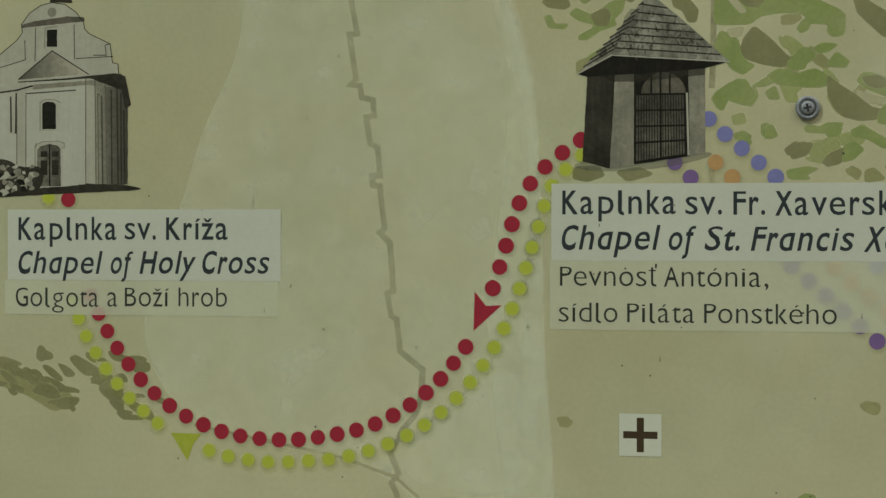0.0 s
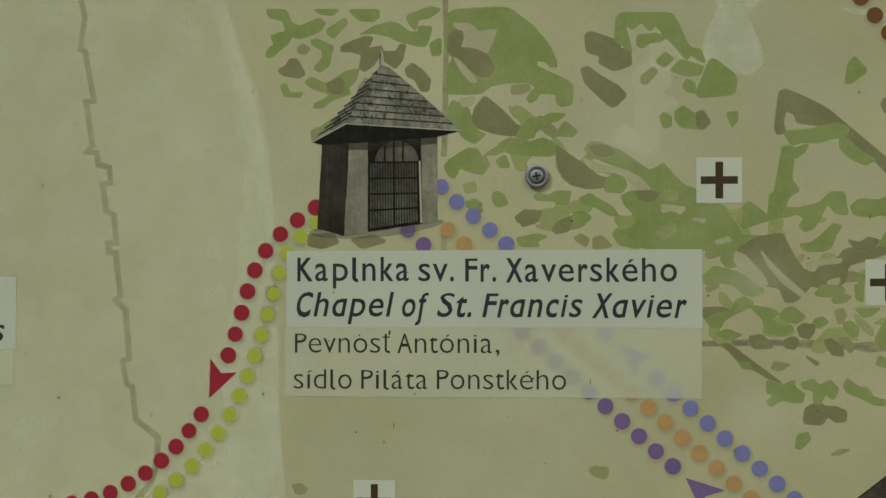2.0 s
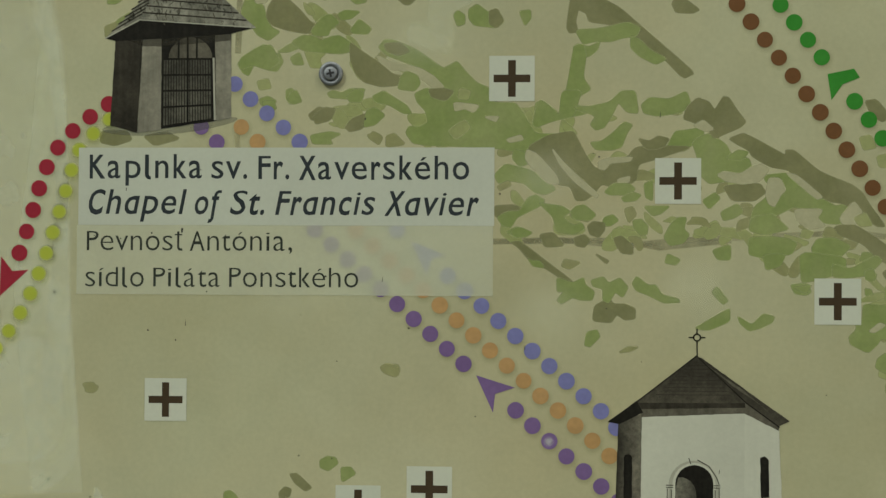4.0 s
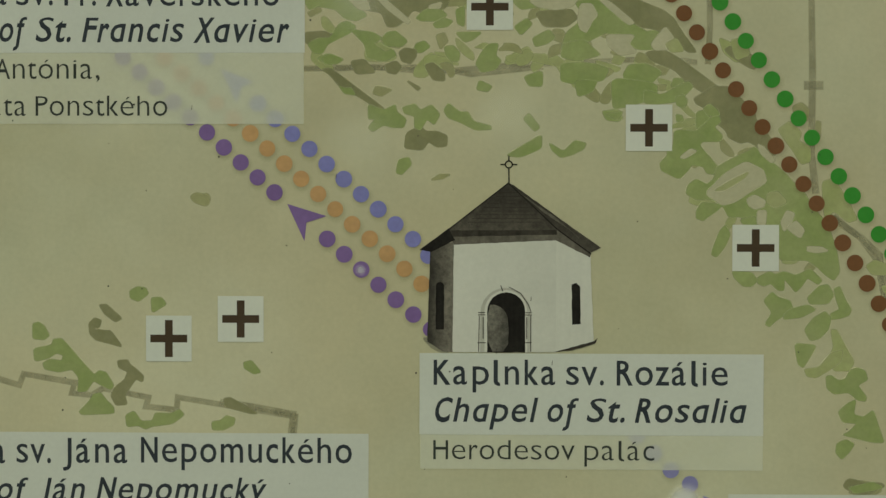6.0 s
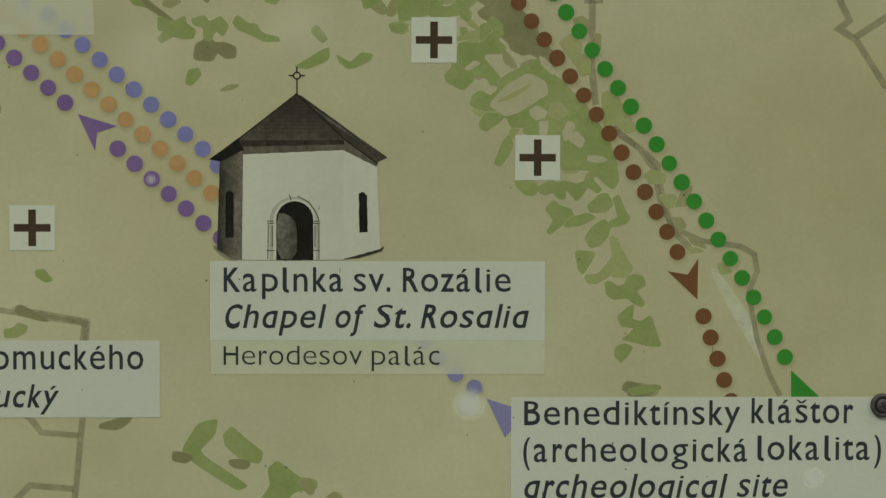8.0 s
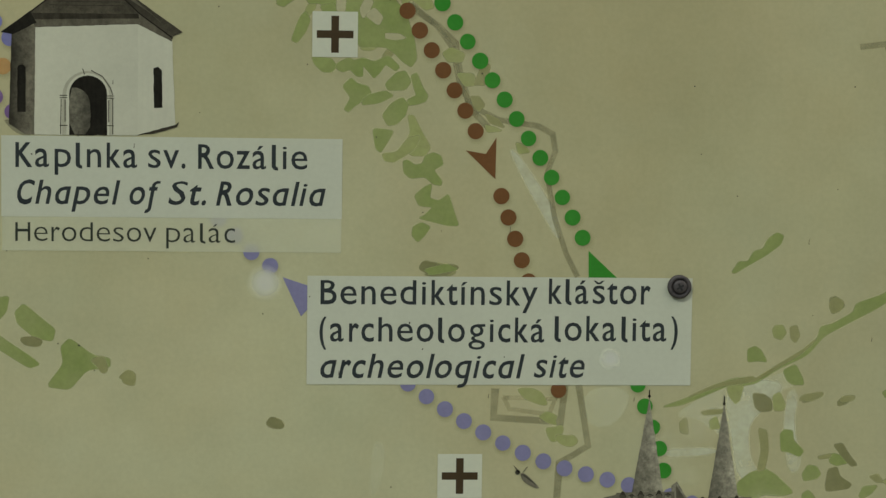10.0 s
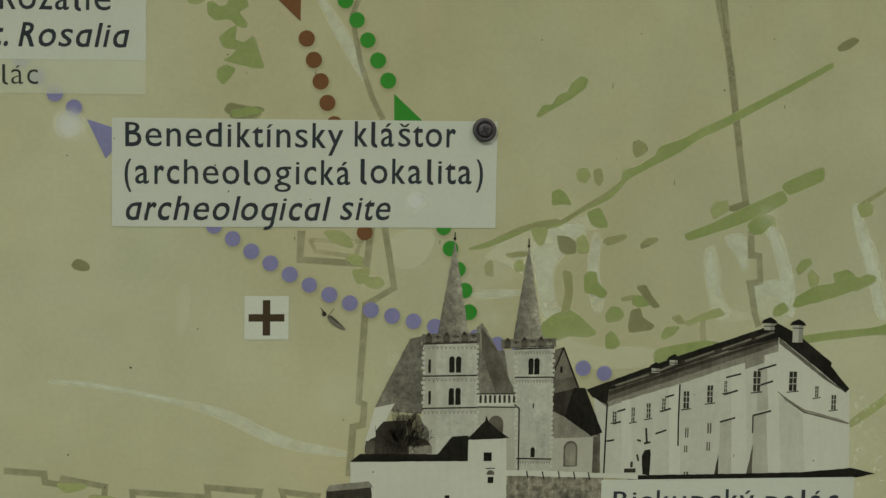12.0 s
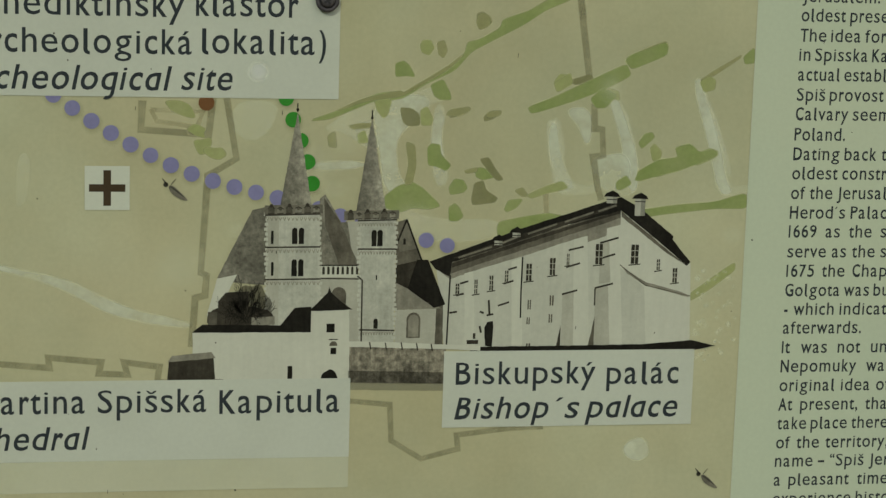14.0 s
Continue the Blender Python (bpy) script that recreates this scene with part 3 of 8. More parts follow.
# ---- town walls and lanes drawn on the map ----
def lane(pts, width=2.5, material=None, level=3.0, name="wall_line"):
    return soft_film(name, band(pts, width * 0.82, 0.25), level + 0.12 * free_slot(LANES, pts, 3.0), material or ROAD, map_sheet, 0.4)


lane([(-114.3, 163.1), (-111.1, 139.3), (-107.5, 121.5), (-109.8, 105.3), (-107.1, 103.8)] + [(-102.3, 78.3), (-106.6, 77.8), (-102.9, 54.8), (-105.9, 51.9), (-100.8, 51.3), (-99.9, 45.4), (-93.8, 43.6), (-93.2, 35.7), (-97.4, 34.8), (-95.3, 21.1), (-91.3, 19), (-90.1, 4.9), (-94.3, 4.4), (-93.7, -0.3), (-90.1, -0.9), (-87.6, -22.8), (-90.1, -24.9), (-84.6, -30.2), (-82.8, -55), (-86.1, -56.5), (-83.9, -68.1), (-80.9, -69.6), (-79.1, -86.2), (-67.1, -95.6), (-68, -108.8), (-70.9, -119), (-77.8, -126.5), (-82, -135.3), (-84.4, -138.3), (-79.9, -149.3), (-83.8, -154.4), (-81.4, -158.7), (-78.3, -167.4)], 2.9, ROAD_PALE)
lane([(-320.9, -95), (-294.6, -109.8), (-281.6, -112.6), (-288.1, -100.6)], 1.5, ROAD_FAINT)
lane([(-190.5, -126.5), (-148.5, -134.5), (-111.7, -141.3), (-81.4, -151.4), (-69.4, -161.3)], 1.3, ROAD_FAINT)
lane([(80.5, 168.4), (82.1, 105.1), (81.5, 65), (80.9, 47.9)], 2.8)
lane([(80.9, 7.9), (81.4, -37.6)], 2.5, ROAD_FAINT)
lane([(210.5, -46.9), (253.7, -46.3), (273, -45.8), (292.2, -49.7), (327.1, -45.9)], 2.5)
lane([(210, -46.6), (244.2, -45.8), (275, -48.5), (313.9, -44.9), (347.1, -43.8), (385.7, -41.5), (402.2, -43.7)], 2.6)
lane([(407.9, 44.3), (408, 11.1), (408.7, -27.7), (407.7, -44.3)], 2.8)
lane([(408.8, 24.4), (421.7, 23.8), (422.2, 19.9), (426.6, 18.8), (427.2, 12.4), (448.5, 12.1)], 2.6)
lane([(457.7, -8.1), (458.5, -46.6), (458.5, -54.9), (458.2, -88), (460.5, -107.3)], 3.2)
lane([(454.7, -54.9), (463.5, -54.9)], 4.0)
lane([(466.6, -118.4), (483.2, -129.4), (491.6, -137.7), (494.4, -154.3), (500.1, -170.9), (508.4, -179.2)], 3.2)
lane([(469.3, -118.7), (482.2, -129.2), (490.2, -139.9), (493.8, -157), (499.6, -168.9), (514, -175.7), (534.1, -178.6), (541.3, -182.6), (542.8, -191.1), (538.6, -202.6), (543.2, -225.5), (549.1, -242.7), (555, -254.3)], 2.6)
lane([(579.7, -47.8), (588, -64.8), (582.9, -69.1), (591.6, -74.7), (606.3, -97.3), (629.5, -104.3)], 3.6)
lane([(591, -73.3), (617.2, -56.6)], 3.6)
lane([(697.9, -136.5), (711, -134.9), (718.9, -150.4), (714.6, -153.3), (725.8, -181.8), (736.1, -225), (741.9, -265.7)], 3.3)
lane([(730.1, -183.4), (735.3, -224.2), (741.5, -265.4), (746.9, -299.3), (753.7, -300.1), (753.5, -310.6), (749.8, -311.9), (750.3, -323.6), (754.7, -324.2), (755.8, -337.7), (750.3, -338.7), (753.5, -355.3), (755.6, -361.4)], 3.6)
lane([(725.2, -355.4), (726.4, -373.6)], 3.0, ROAD_FAINT)
lane([(514.2, -311.9), (513.5, -326.5), (547.8, -328.7), (549.9, -310.2)], 3.8)
lane([(518.6, -316.3), (544.7, -317), (541.9, -324.9), (521.5, -322.1), (518.6, -316.3)], 2.2, ROAD_FAINT)
lane([(556.9, -310.1), (562.1, -341), (552.5, -346.9), (547.6, -349.9), (544.5, -400.4), (547.5, -401.9), (546.8, -412.4), (541.8, -413.8), (540.1, -439.4)], 3.5)
lane([(9.2, -189.7), (13.5, -188.5), (17.3, -193), (42.9, -195.6), (57, -195.9), (57.6, -199.8), (68.9, -203.1), (71.1, -197.5), (96.5, -201.8), (95.1, -206.9), (104.9, -207.9), (110.6, -204.5), (133.1, -208.9), (131.9, -213.4), (147.1, -215), (147.7, -208.8), (205.9, -217.9), (204.8, -229.1)], 2.9)
lane([(169, -211.1), (180.2, -212.5), (204.9, -216.7), (202.6, -236.7)], 3.4)
lane([(203.6, -262.3), (200, -299.5), (197.6, -316.7)], 3.4)
lane([(165.9, -259.4), (177.1, -265.1), (182.6, -272.6), (201.2, -274.3)], 3.0)
lane([(168.3, -308), (176.8, -299.4), (198.8, -301.2)], 3.0)
lane([(364.6, -434.9), (384.4, -436.6), (384.9, -441), (392.9, -442.5), (394, -439.3), (415.1, -443.6), (414.3, -451.7), (429.5, -455.7), (428.9, -446.7), (467.6, -450.1), (467, -444.7), (493.8, -447.4), (492.7, -453.4), (507.3, -454.1), (505.5, -447.5), (523.7, -450.1), (522.7, -457.9), (532.1, -459.2)], 3.3)
lane([(623.9, -469.7), (645.1, -471.9), (646.3, -491.7), (662.7, -502), (682.5, -497), (681.7, -489.2), (710, -485.9), (728.6, -485.2)], 3.0)

# ---- foliage painted on the map ----
patch_count = 0
LAID = []


def over(pts):
    """The height of a new stroke: just above all strokes that it may touch."""
    us, vs = [p[0] for p in pts], [p[1] for p in pts]
    box = (min(us) - 0.8, min(vs) - 0.8, max(us) + 0.8, max(vs) + 0.8)
    slot = 1 + max((k for b, k in LAID if b[0] < box[2] and box[0] < b[2] and b[1] < box[3] and box[1] < b[3]), default=0)
    LAID.append((box, slot))
    return 5.0 + 0.1 * min(slot, 77)


def daub_ring(u, v, l, w, a, rng):
    """The outline of one stroke of paint: a bent, blunt, uneven lozenge."""
    n = rng.choice((6, 7, 8, 9))
    bend, ring = rng.uniform(-0.35, 0.35), []
    for i in range(n):
        th = 2 * math.pi * (i + rng.uniform(-0.34, 0.34)) / n
        c, s = math.cos(th), math.sin(th)
        k = (abs(c) ** 2.4 + abs(s) ** 2.4) ** (-1 / 2.4) * rng.choice((0.7, 0.9, 1.0, 1.08, 1.16))
        x, y = l / 2 * c * k, w / 2 * s * k
        ring.append((x, y + bend * w * (2 * x / l) ** 2))
    ca, sa = math.cos(radians(a)), math.sin(radians(a))
    return [(u + x * ca - y * sa, v + x * sa + y * ca) for x, y in chaikin(ring, 2, 0.21)]


def patches(material, rows):
    """Angular daubs of paint: centre, length, width and angle of each."""
    global patch_count
    for u, v, l, w, a in rows:
        ring = daub_ring(u, v, l, w, a, random.Random(patch_count * 7 + 3))
        soft_film("foliage_patch", ring, over(ring), material, map_sheet)
        patch_count += 1


def inside(p, poly):
    hit = False
    for (x, y), (X, Y) in zip(poly, poly[1:] + poly[:1]):
        if (y > p[1]) != (Y > p[1]) and p[0] < (X - x) * (p[1] - y) / (Y - y) + x:
            hit = not hit
    return hit


def thicket(poly, n, material, seed, long=(5, 13), slim=(0.25, 0.55), lean=(-50, 30)):
    """Loose brushwork that fills an area: many small daubs of one tint."""
    rng = random.Random(seed)
    us, vs = [p[0] for p in poly], [p[1] for p in poly]
    bm, made = bmesh.new(), 0
    while made < n:
        p = (rng.uniform(min(us), max(us)), rng.uniform(min(vs), max(vs)))
        if inside(p, poly):
            l = rng.uniform(*long)
            ring = daub_ring(*p, l, l * rng.uniform(*slim), rng.uniform(*lean), rng)
            soft_faces(bm, ring, over(ring), map_sheet, 0.3)
            made += 1
    return tagged(part("foliage_brushwork", bm, material, map_sheet), kind="stuff")


def daub(pts, material, rounds=1):
    ring = chaikin(pts, rounds + 1, 0.13)
    return soft_film("foliage_patch", ring, over(ring), material, map_sheet)


# tufts about the upper screw
daub([(80.7, 42.7), (86.4, 47.2), (93.6, 52), (97.1, 51.1), (97.9, 47.1), (102.2, 47.6), (103.9, 43.3), (100.8, 38.5), (96.5, 39.1), (89.3, 42.6), (86.4, 36.4), (83.5, 37.8)], GREEN)
daub([(100.8, 48.2), (106.5, 51.8), (113.7, 54.6), (113.7, 50.9), (106.5, 48.1)], GREEN)
daub([(107.4, 45.3), (112.2, 48.1), (114.5, 41.8), (109.4, 41.8)], GREEN)
daub([(126.5, 27.4), (129.3, 28.8), (133.6, 27.4), (137.9, 29.6), (145.5, 29.5), (143.5, 25.9), (137.8, 24.5), (127.9, 25.2)], GREEN)
daub([(105.6, 29.1), (108.5, 29.9), (112.2, 24.7), (107.9, 21.9), (105.6, 24.8)], GREEN)
daub([(92.1, 24.4), (96.4, 26), (100.7, 23.4), (97.9, 21.5), (93, 21.5)], GREEN)
daub([(117.9, 6.2), (127.8, 8.1), (133.5, 7), (127.8, 4.2), (129.2, 1.9), (119.3, 2)], GREEN)
daub([(113.7, 53.2), (128, 55.3), (126.5, 48.8), (122.2, 44.5), (123.6, 40.3), (117.9, 40.3), (115.1, 47.5)], GREEN_PALE)
daub([(90.7, 33.5), (96.5, 34.9), (97.9, 30), (92.1, 29.2)], GREEN_PALE)
daub([(123.7, 53.1), (135.1, 55.2), (137.9, 51.5), (135.1, 48.7), (127.9, 47.3), (124.5, 49.6)], OLIVE)
daub([(117, 16.7), (122.2, 20.7), (127.3, 18.4), (124.4, 14.7), (118.5, 13.9)], OLIVE)
# hedges and tufts in the fields behind the cathedral
daub([(599.7, -321), (612.3, -316.5), (627, -309.6), (635.9, -306.5), (646.3, -305.3), (647.8, -306.7), (655.2, -301.9), (671.4, -292), (679.6, -285.4), (680.9, -279.5), (687.5, -277.9), (697.8, -271.9), (699.2, -267.4), (712.6, -262.8), (721.5, -257.4), (733.4, -252.2), (748.3, -244.5), (769.2, -233.8), (790.2, -222.2), (790.9, -224.9), (769.4, -237.1), (748.5, -248.4), (733.6, -256.6), (721.6, -261.8), (709.8, -269.9), (695, -277.5), (683.1, -283.9), (674.4, -294), (659.6, -301), (647.9, -308.5), (640.5, -310), (633, -310.1), (621.2, -315.2), (609.5, -320)], GREEN)
daub([(662.1, -301.9), (668.6, -298.8), (672.4, -306.2), (672.8, -309.2), (667.4, -309.2), (664.3, -307.2)], GREEN)
daub([(634.4, -251.6), (637.8, -246.3), (642.6, -246.3), (645.4, -241), (650.4, -239.7), (652.3, -235), (657, -231.4), (660.6, -232.8), (659.2, -237.2), (652, -242.6), (643.2, -247.7), (635.9, -252.2)], GREEN)
daub([(643.5, -291.1), (647.4, -289.6), (650.4, -291.6), (653.6, -297.5), (649.1, -297), (643.7, -297.6)], GREEN)
daub([(765.4, -287.4), (776, -282.2), (786.6, -277.6), (788.5, -279.7), (787.8, -284.2), (777.7, -287.3), (769.3, -291.9)], GREEN)
daub([(830.4, -284.6), (835.8, -279.7), (836.2, -287.6), (831.2, -288.2)], GREEN)
daub([(775, -331), (777.9, -326.4), (781.9, -325.5), (783.3, -327.9), (776.7, -334)], GREEN)
daub([(795.4, -334.5), (798.4, -332.4), (803, -331.4), (807.2, -334.5), (804.9, -338.4), (798.7, -340)], GREEN)
daub([(807.3, -336.9), (814.1, -333.8), (818.8, -335.3), (817.4, -338.4), (806.7, -343)], GREEN)
daub([(783.4, -346.1), (789.5, -342.4), (797.2, -339.4), (799.5, -342.4), (794.3, -346.1), (785.1, -349.2)], GREEN)
daub([(763.5, -352.3), (768.7, -348.6), (771.9, -352.8), (766.8, -355.9), (764, -355.9)], GREEN)
daub([(765.8, -369), (796.8, -364.4), (818.6, -362.8), (835.7, -357.6), (836.4, -365.9), (818.8, -365.9), (790.7, -369), (766, -373)], GREEN)
daub([(703.5, -366.9), (705.5, -362.1), (713.1, -361.5), (709.6, -366), (704.8, -368.1)], GREEN)
daub([(699.9, -376.6), (701.3, -373.6), (713.5, -371.1), (727.2, -369), (735, -370.5), (735.1, -375.1), (717, -382.7), (701, -382.7)], GREEN)
daub([(661.5, -334.6), (663.6, -332.5), (667.8, -333.1), (668.3, -338.1), (673.9, -343.5), (671.6, -346.5), (666.4, -344.1), (662.1, -343.5)], GREEN)
daub([(687.3, -345.8), (689.7, -344.9), (694.9, -346.4), (698, -349.4), (691.4, -351.2), (687.7, -349.5)], GREEN)
daub([(673.4, -355.5), (676.2, -351), (680.8, -351.6), (683.1, -355.5), (681, -357.9), (674.4, -359.1)], GREEN)
daub([(673.7, -366), (676.6, -363.9), (679.1, -366), (681.4, -370.6), (678.5, -373), (674.2, -373)], GREEN)
daub([(639.7, -360.1), (646.2, -355), (653.6, -352.6), (659.8, -356.1), (669.1, -365.1), (663.1, -366.9), (654, -366.1), (648.1, -368.5), (639.9, -366.1)], GREEN)
daub([(685.5, -264.7), (688.5, -263.7), (693.5, -268.4), (689.4, -272), (685.7, -269.7)], OLIVE)
daub([(646.5, -313.8), (652.5, -314.4), (656.5, -317.3), (656.7, -322.7), (651.3, -323.3), (648.2, -321.3)], OLIVE)
daub([(672.1, -316.6), (676.6, -314.2), (682.3, -313.6), (679.7, -316.6), (673.1, -318.7)], OLIVE)
daub([(690.9, -318), (694.7, -315), (699.3, -314.9), (695.8, -318.8), (691.3, -320.1)], OLIVE)
daub([(737, -298.2), (747.3, -295.1), (749, -298.7), (738.4, -300.6)], OLIVE)
daub([(689.5, -340.4), (694.1, -339.5), (697.3, -344.9), (702.1, -350.9), (699, -351.5), (693.7, -345.8)], OLIVE)
daub([(685.7, -361.5), (686.9, -353.1), (691.4, -351.8), (693.1, -357), (699.4, -360.9), (697.9, -363), (686.4, -364.5)], OLIVE)
daub([(612.3, -316.2), (627, -309.3), (646.3, -305), (647.8, -306.4), (655.2, -301.6), (671.4, -291.7), (679.6, -285.1), (671.4, -293.2), (655.2, -303.1), (647.3, -307.6), (627.1, -310.7)], OLIVE_PALE)
daub([(765.4, -286.8), (775.9, -281.3), (786.5, -277.3), (788.4, -278.5), (776, -283.1)], OLIVE_PALE)
daub([(807, -297.5), (812.1, -293.8), (828.8, -283.7), (827.9, -285.5), (813.7, -295)], OLIVE_PALE)
daub([(665, -279.7), (668.6, -278.7), (670.2, -284), (668.2, -287.6), (665.8, -285.6)], OLIVE_PALE)
daub([(619.9, -323.5), (625.9, -322.3), (631.8, -322.3), (630.4, -324.3), (621.5, -325)], OLIVE_PALE)
daub([(609.1, -328.9), (612.6, -326.5), (613.7, -334.8), (609.8, -334.2)], OLIVE_PALE)
daub([(681.5, -346.5), (688.2, -344.9), (687.6, -347), (682.2, -347.7)], OLIVE_PALE)
daub([(708.7, -356.9), (712.9, -355.4), (716.1, -359.9), (712.5, -359.9)], OLIVE_PALE)
daub([(650, -331.7), (654.6, -333.1), (655.5, -343.6), (653.7, -353.2), (649.8, -354.1), (651.9, -343.6)], OLIVE_PALE)
daub([(633, -310.4), (641.9, -309.4), (639.8, -317.5), (637.7, -319.2), (634.6, -315.4)], GREEN_PALE)
daub([(656.1, -281.2), (657.5, -278.9), (661.4, -278.8), (663.3, -282.6), (660.7, -286.2), (657.1, -284.8)], GREEN_PALE)
daub([(657.1, -315.2), (660.6, -313.1), (663.8, -319.7), (662.7, -322.6), (657.9, -322.7)], GREEN_PALE)
daub([(624.5, -328.2), (628, -325.8), (630, -331.8), (625.2, -332.4)], GREEN_PALE)
daub([(727.6, -299.8), (730.5, -295.3), (735.7, -295.8), (733.8, -301.2), (729.3, -303.6)], GREEN_PALE)
daub([(807, -298.1), (812.2, -295.1), (815.4, -297.4), (815, -302), (809.5, -303.5)], GREEN_PALE)
daub([(781.4, -334), (783.4, -331.5), (787.6, -335.5), (786.9, -339.4), (783.2, -340.6)], GREEN_PALE)
daub([(774.8, -346.1), (781.8, -344.6), (783, -349.2), (775.9, -351.6)], GREEN_PALE)
daub([(715.5, -359.3), (723.6, -355.4), (734.2, -351.7), (737.4, -355.4), (726.8, -357.8), (717.7, -360.8)], GREEN_PALE)
daub([(756.8, -302.5), (762.4, -303.9), (763.2, -308.4), (758.6, -307)], GREEN_PALE)
# soft undergrowth beneath the daubs
for region, n, seed in (([(82.1, 79.3), (142.2, 67), (184.5, 26.9), (209.7, 26.7), (223.5, -1.5), (130.7, -0.9), (130.8, 47.3)], 16, 41), ([(213.1, 22.8), (308.1, 28.1), (341.4, -5.4), (382.9, -36), (424.2, -66.4), (374.8, -63.7), (333.3, -55.4), (308.4, -49.9), (213.4, -52.8)], 46, 42), ([(393.8, -64), (422.1, -72.3), (468, -137.2), (465.2, -148.5), (442.4, -137.2), (402.5, -111.9)], 12, 43)):
    thicket(region, n, GREEN_PALE, seed, (9, 18), (0.3, 0.6), (-60, 60))
    thicket(region, n // 2, OLIVE_PALE, seed + 10, (8, 14), (0.3, 0.6), (-60, 60))
# interlocking daubs of the hillside, dark over light, with bare clearings
daub([(82.2, 122.3), (113.8, 123.1), (126.7, 112.9), (133.8, 104.2), (138, 95.5), (138, 92.1), (135.2, 92.2), (132.3, 95.1), (128.1, 95.7), (127.5, 92.9), (146.5, 84), (145.9, 73.2), (140.8, 72.2), (138, 74.2), (138, 78.5), (129.4, 79.2), (128, 75.8), (124.6, 74.4), (122.9, 76.4), (125.2, 80.1), (128, 82), (123.7, 84.4), (113.7, 84.5), (105.1, 83.3), (99.4, 79.1), (82.1, 79.3), (82.1, 90.8), (85.6, 97.9), (82.1, 100.8)], GREEN)
daub([(85, 76.4), (93.6, 72), (95.1, 66.3), (97.9, 60.5), (102.2, 58.5), (96.5, 54), (90.7, 56.9), (86.4, 63.5), (82.1, 67.9)], GREEN)
daub([(85, 115.1), (93.7, 114.9), (96.6, 112.9), (98, 110.6), (108.1, 111.8), (105.2, 104.7), (102.9, 99.6), (97.1, 102.5), (90.8, 101.5), (89.1, 103.6), (91.4, 109.2)], TAN)
daub([(88.5, 76.4), (96.5, 77.7), (95.1, 73.4), (90.2, 72.9)], TAN)
daub([(83.3, 108), (85, 111.4), (90.2, 111.3), (90.8, 107.8), (89.1, 102.7), (96.5, 102), (103.7, 98.4), (106.6, 91.8), (103.7, 87.6), (98, 88.2), (90.8, 94.9), (86.5, 97.9), (82.7, 102.2)], OLIVE)
daub([(96.5, 72), (101.7, 78.4), (110.8, 70.9), (118, 63.1), (120.8, 60.2), (116, 57.4), (106.5, 59), (97.9, 61.9), (95.1, 66.3)], OLIVE)
daub([(152.3, 108.1), (155.1, 110), (169.3, 104.9), (170.1, 100.7), (174.9, 101.1), (175.7, 92.6), (170.7, 90.7), (166.4, 89.9), (159.3, 93.8), (159.9, 97.4), (153.1, 99.5)], OLIVE)
daub([(150.3, 91.1), (153.7, 92.4), (159.3, 88.1), (169.2, 82.2), (173.4, 77.4), (167.8, 71.8), (164.9, 71.8), (157.9, 78.2), (152.2, 83.9)], OLIVE)
daub([(298.1, 71), (299.2, 73.8), (302.8, 74.8), (311.7, 68.3), (308.2, 66.6), (300, 67)], OLIVE)
daub([(85.9, 97.9), (89.3, 95.8), (98, 85.4), (95.1, 84.8), (89.3, 91.2)], TAN)
daub([(115.2, 83.1), (123.7, 83.8), (125.2, 81.5), (120.9, 78.7), (115.2, 78.8)], OLIVE_PALE)
daub([(180.5, 83.5), (180.5, 86.9), (186.2, 91.3), (189, 89.6), (183.3, 82.9)], OLIVE_PALE)
daub([(156.2, 6), (160.5, 7.3), (166.1, 1.7), (156.2, 0.3)], OLIVE_PALE)
daub([(5, 103.6), (8, 105.9), (11.8, 103.5), (9.4, 100.7), (5.9, 101.3)], OLIVE_PALE)
daub([(12.4, 61.6), (19.7, 64.4), (16.8, 58.7), (13, 55.9)], OLIVE_PALE)
daub([(118, 58.8), (123.7, 65.9), (128, 67.2), (132.3, 62.9), (128, 60.1), (126.5, 56.4), (119.4, 56.5)], GREEN)
daub([(131.4, 67.2), (135.1, 69.1), (142.8, 68.4), (138, 64.8), (133.1, 64.3)], GREEN)
daub([(137.9, 59.1), (142.2, 64.8), (148.5, 59.8), (146.5, 57), (139.4, 57.4)], GREEN)
daub([(123.7, 53.6), (128, 55.8), (132.2, 56.4), (137.9, 52.9), (143.6, 50), (133.6, 47.2), (125.1, 47.9), (113.7, 48.9), (108, 53.3), (113.7, 56.6), (119.4, 56)], GREEN)
daub([(167.3, 105), (167.9, 116.3), (170.8, 119.1), (196.1, 118.6), (200.3, 110), (205.9, 98.6), (203.1, 94.4), (197.5, 101.6), (193.3, 105.9), (189, 104.6), (191, 108.8), (187.7, 112.3), (184.8, 109.5), (180.6, 114.1), (176.4, 110.5), (172.2, 113.4), (174.9, 103.4), (175.8, 99.1), (172.1, 102)], GREEN)
daub([(178.6, 107.6), (189.1, 108.3), (191.9, 104.5), (184.8, 103.8), (180.6, 101), (178.3, 102.8)], GREEN)
daub([(187.6, 94.1), (192.7, 98.8), (196.6, 95.1), (191.8, 91.2)], GREEN)
daub([(194.6, 89.5), (200.3, 95), (205.9, 93), (211.5, 91.4), (210, 87.2), (203, 86.5)], GREEN)
daub([(201, 81.7), (203, 85.4), (207.2, 83), (207.2, 78), (203, 78.9)], GREEN)
daub([(189.7, 66.4), (191.7, 68.6), (195.3, 66.3), (195.3, 62), (191.7, 60.7)], GREEN)
daub([(197.3, 69.1), (201.5, 71.8), (207.1, 67.5), (211.3, 69.4), (214.9, 63.2), (211.3, 59.9), (200.1, 61.1), (197.3, 64.8)], GREEN)
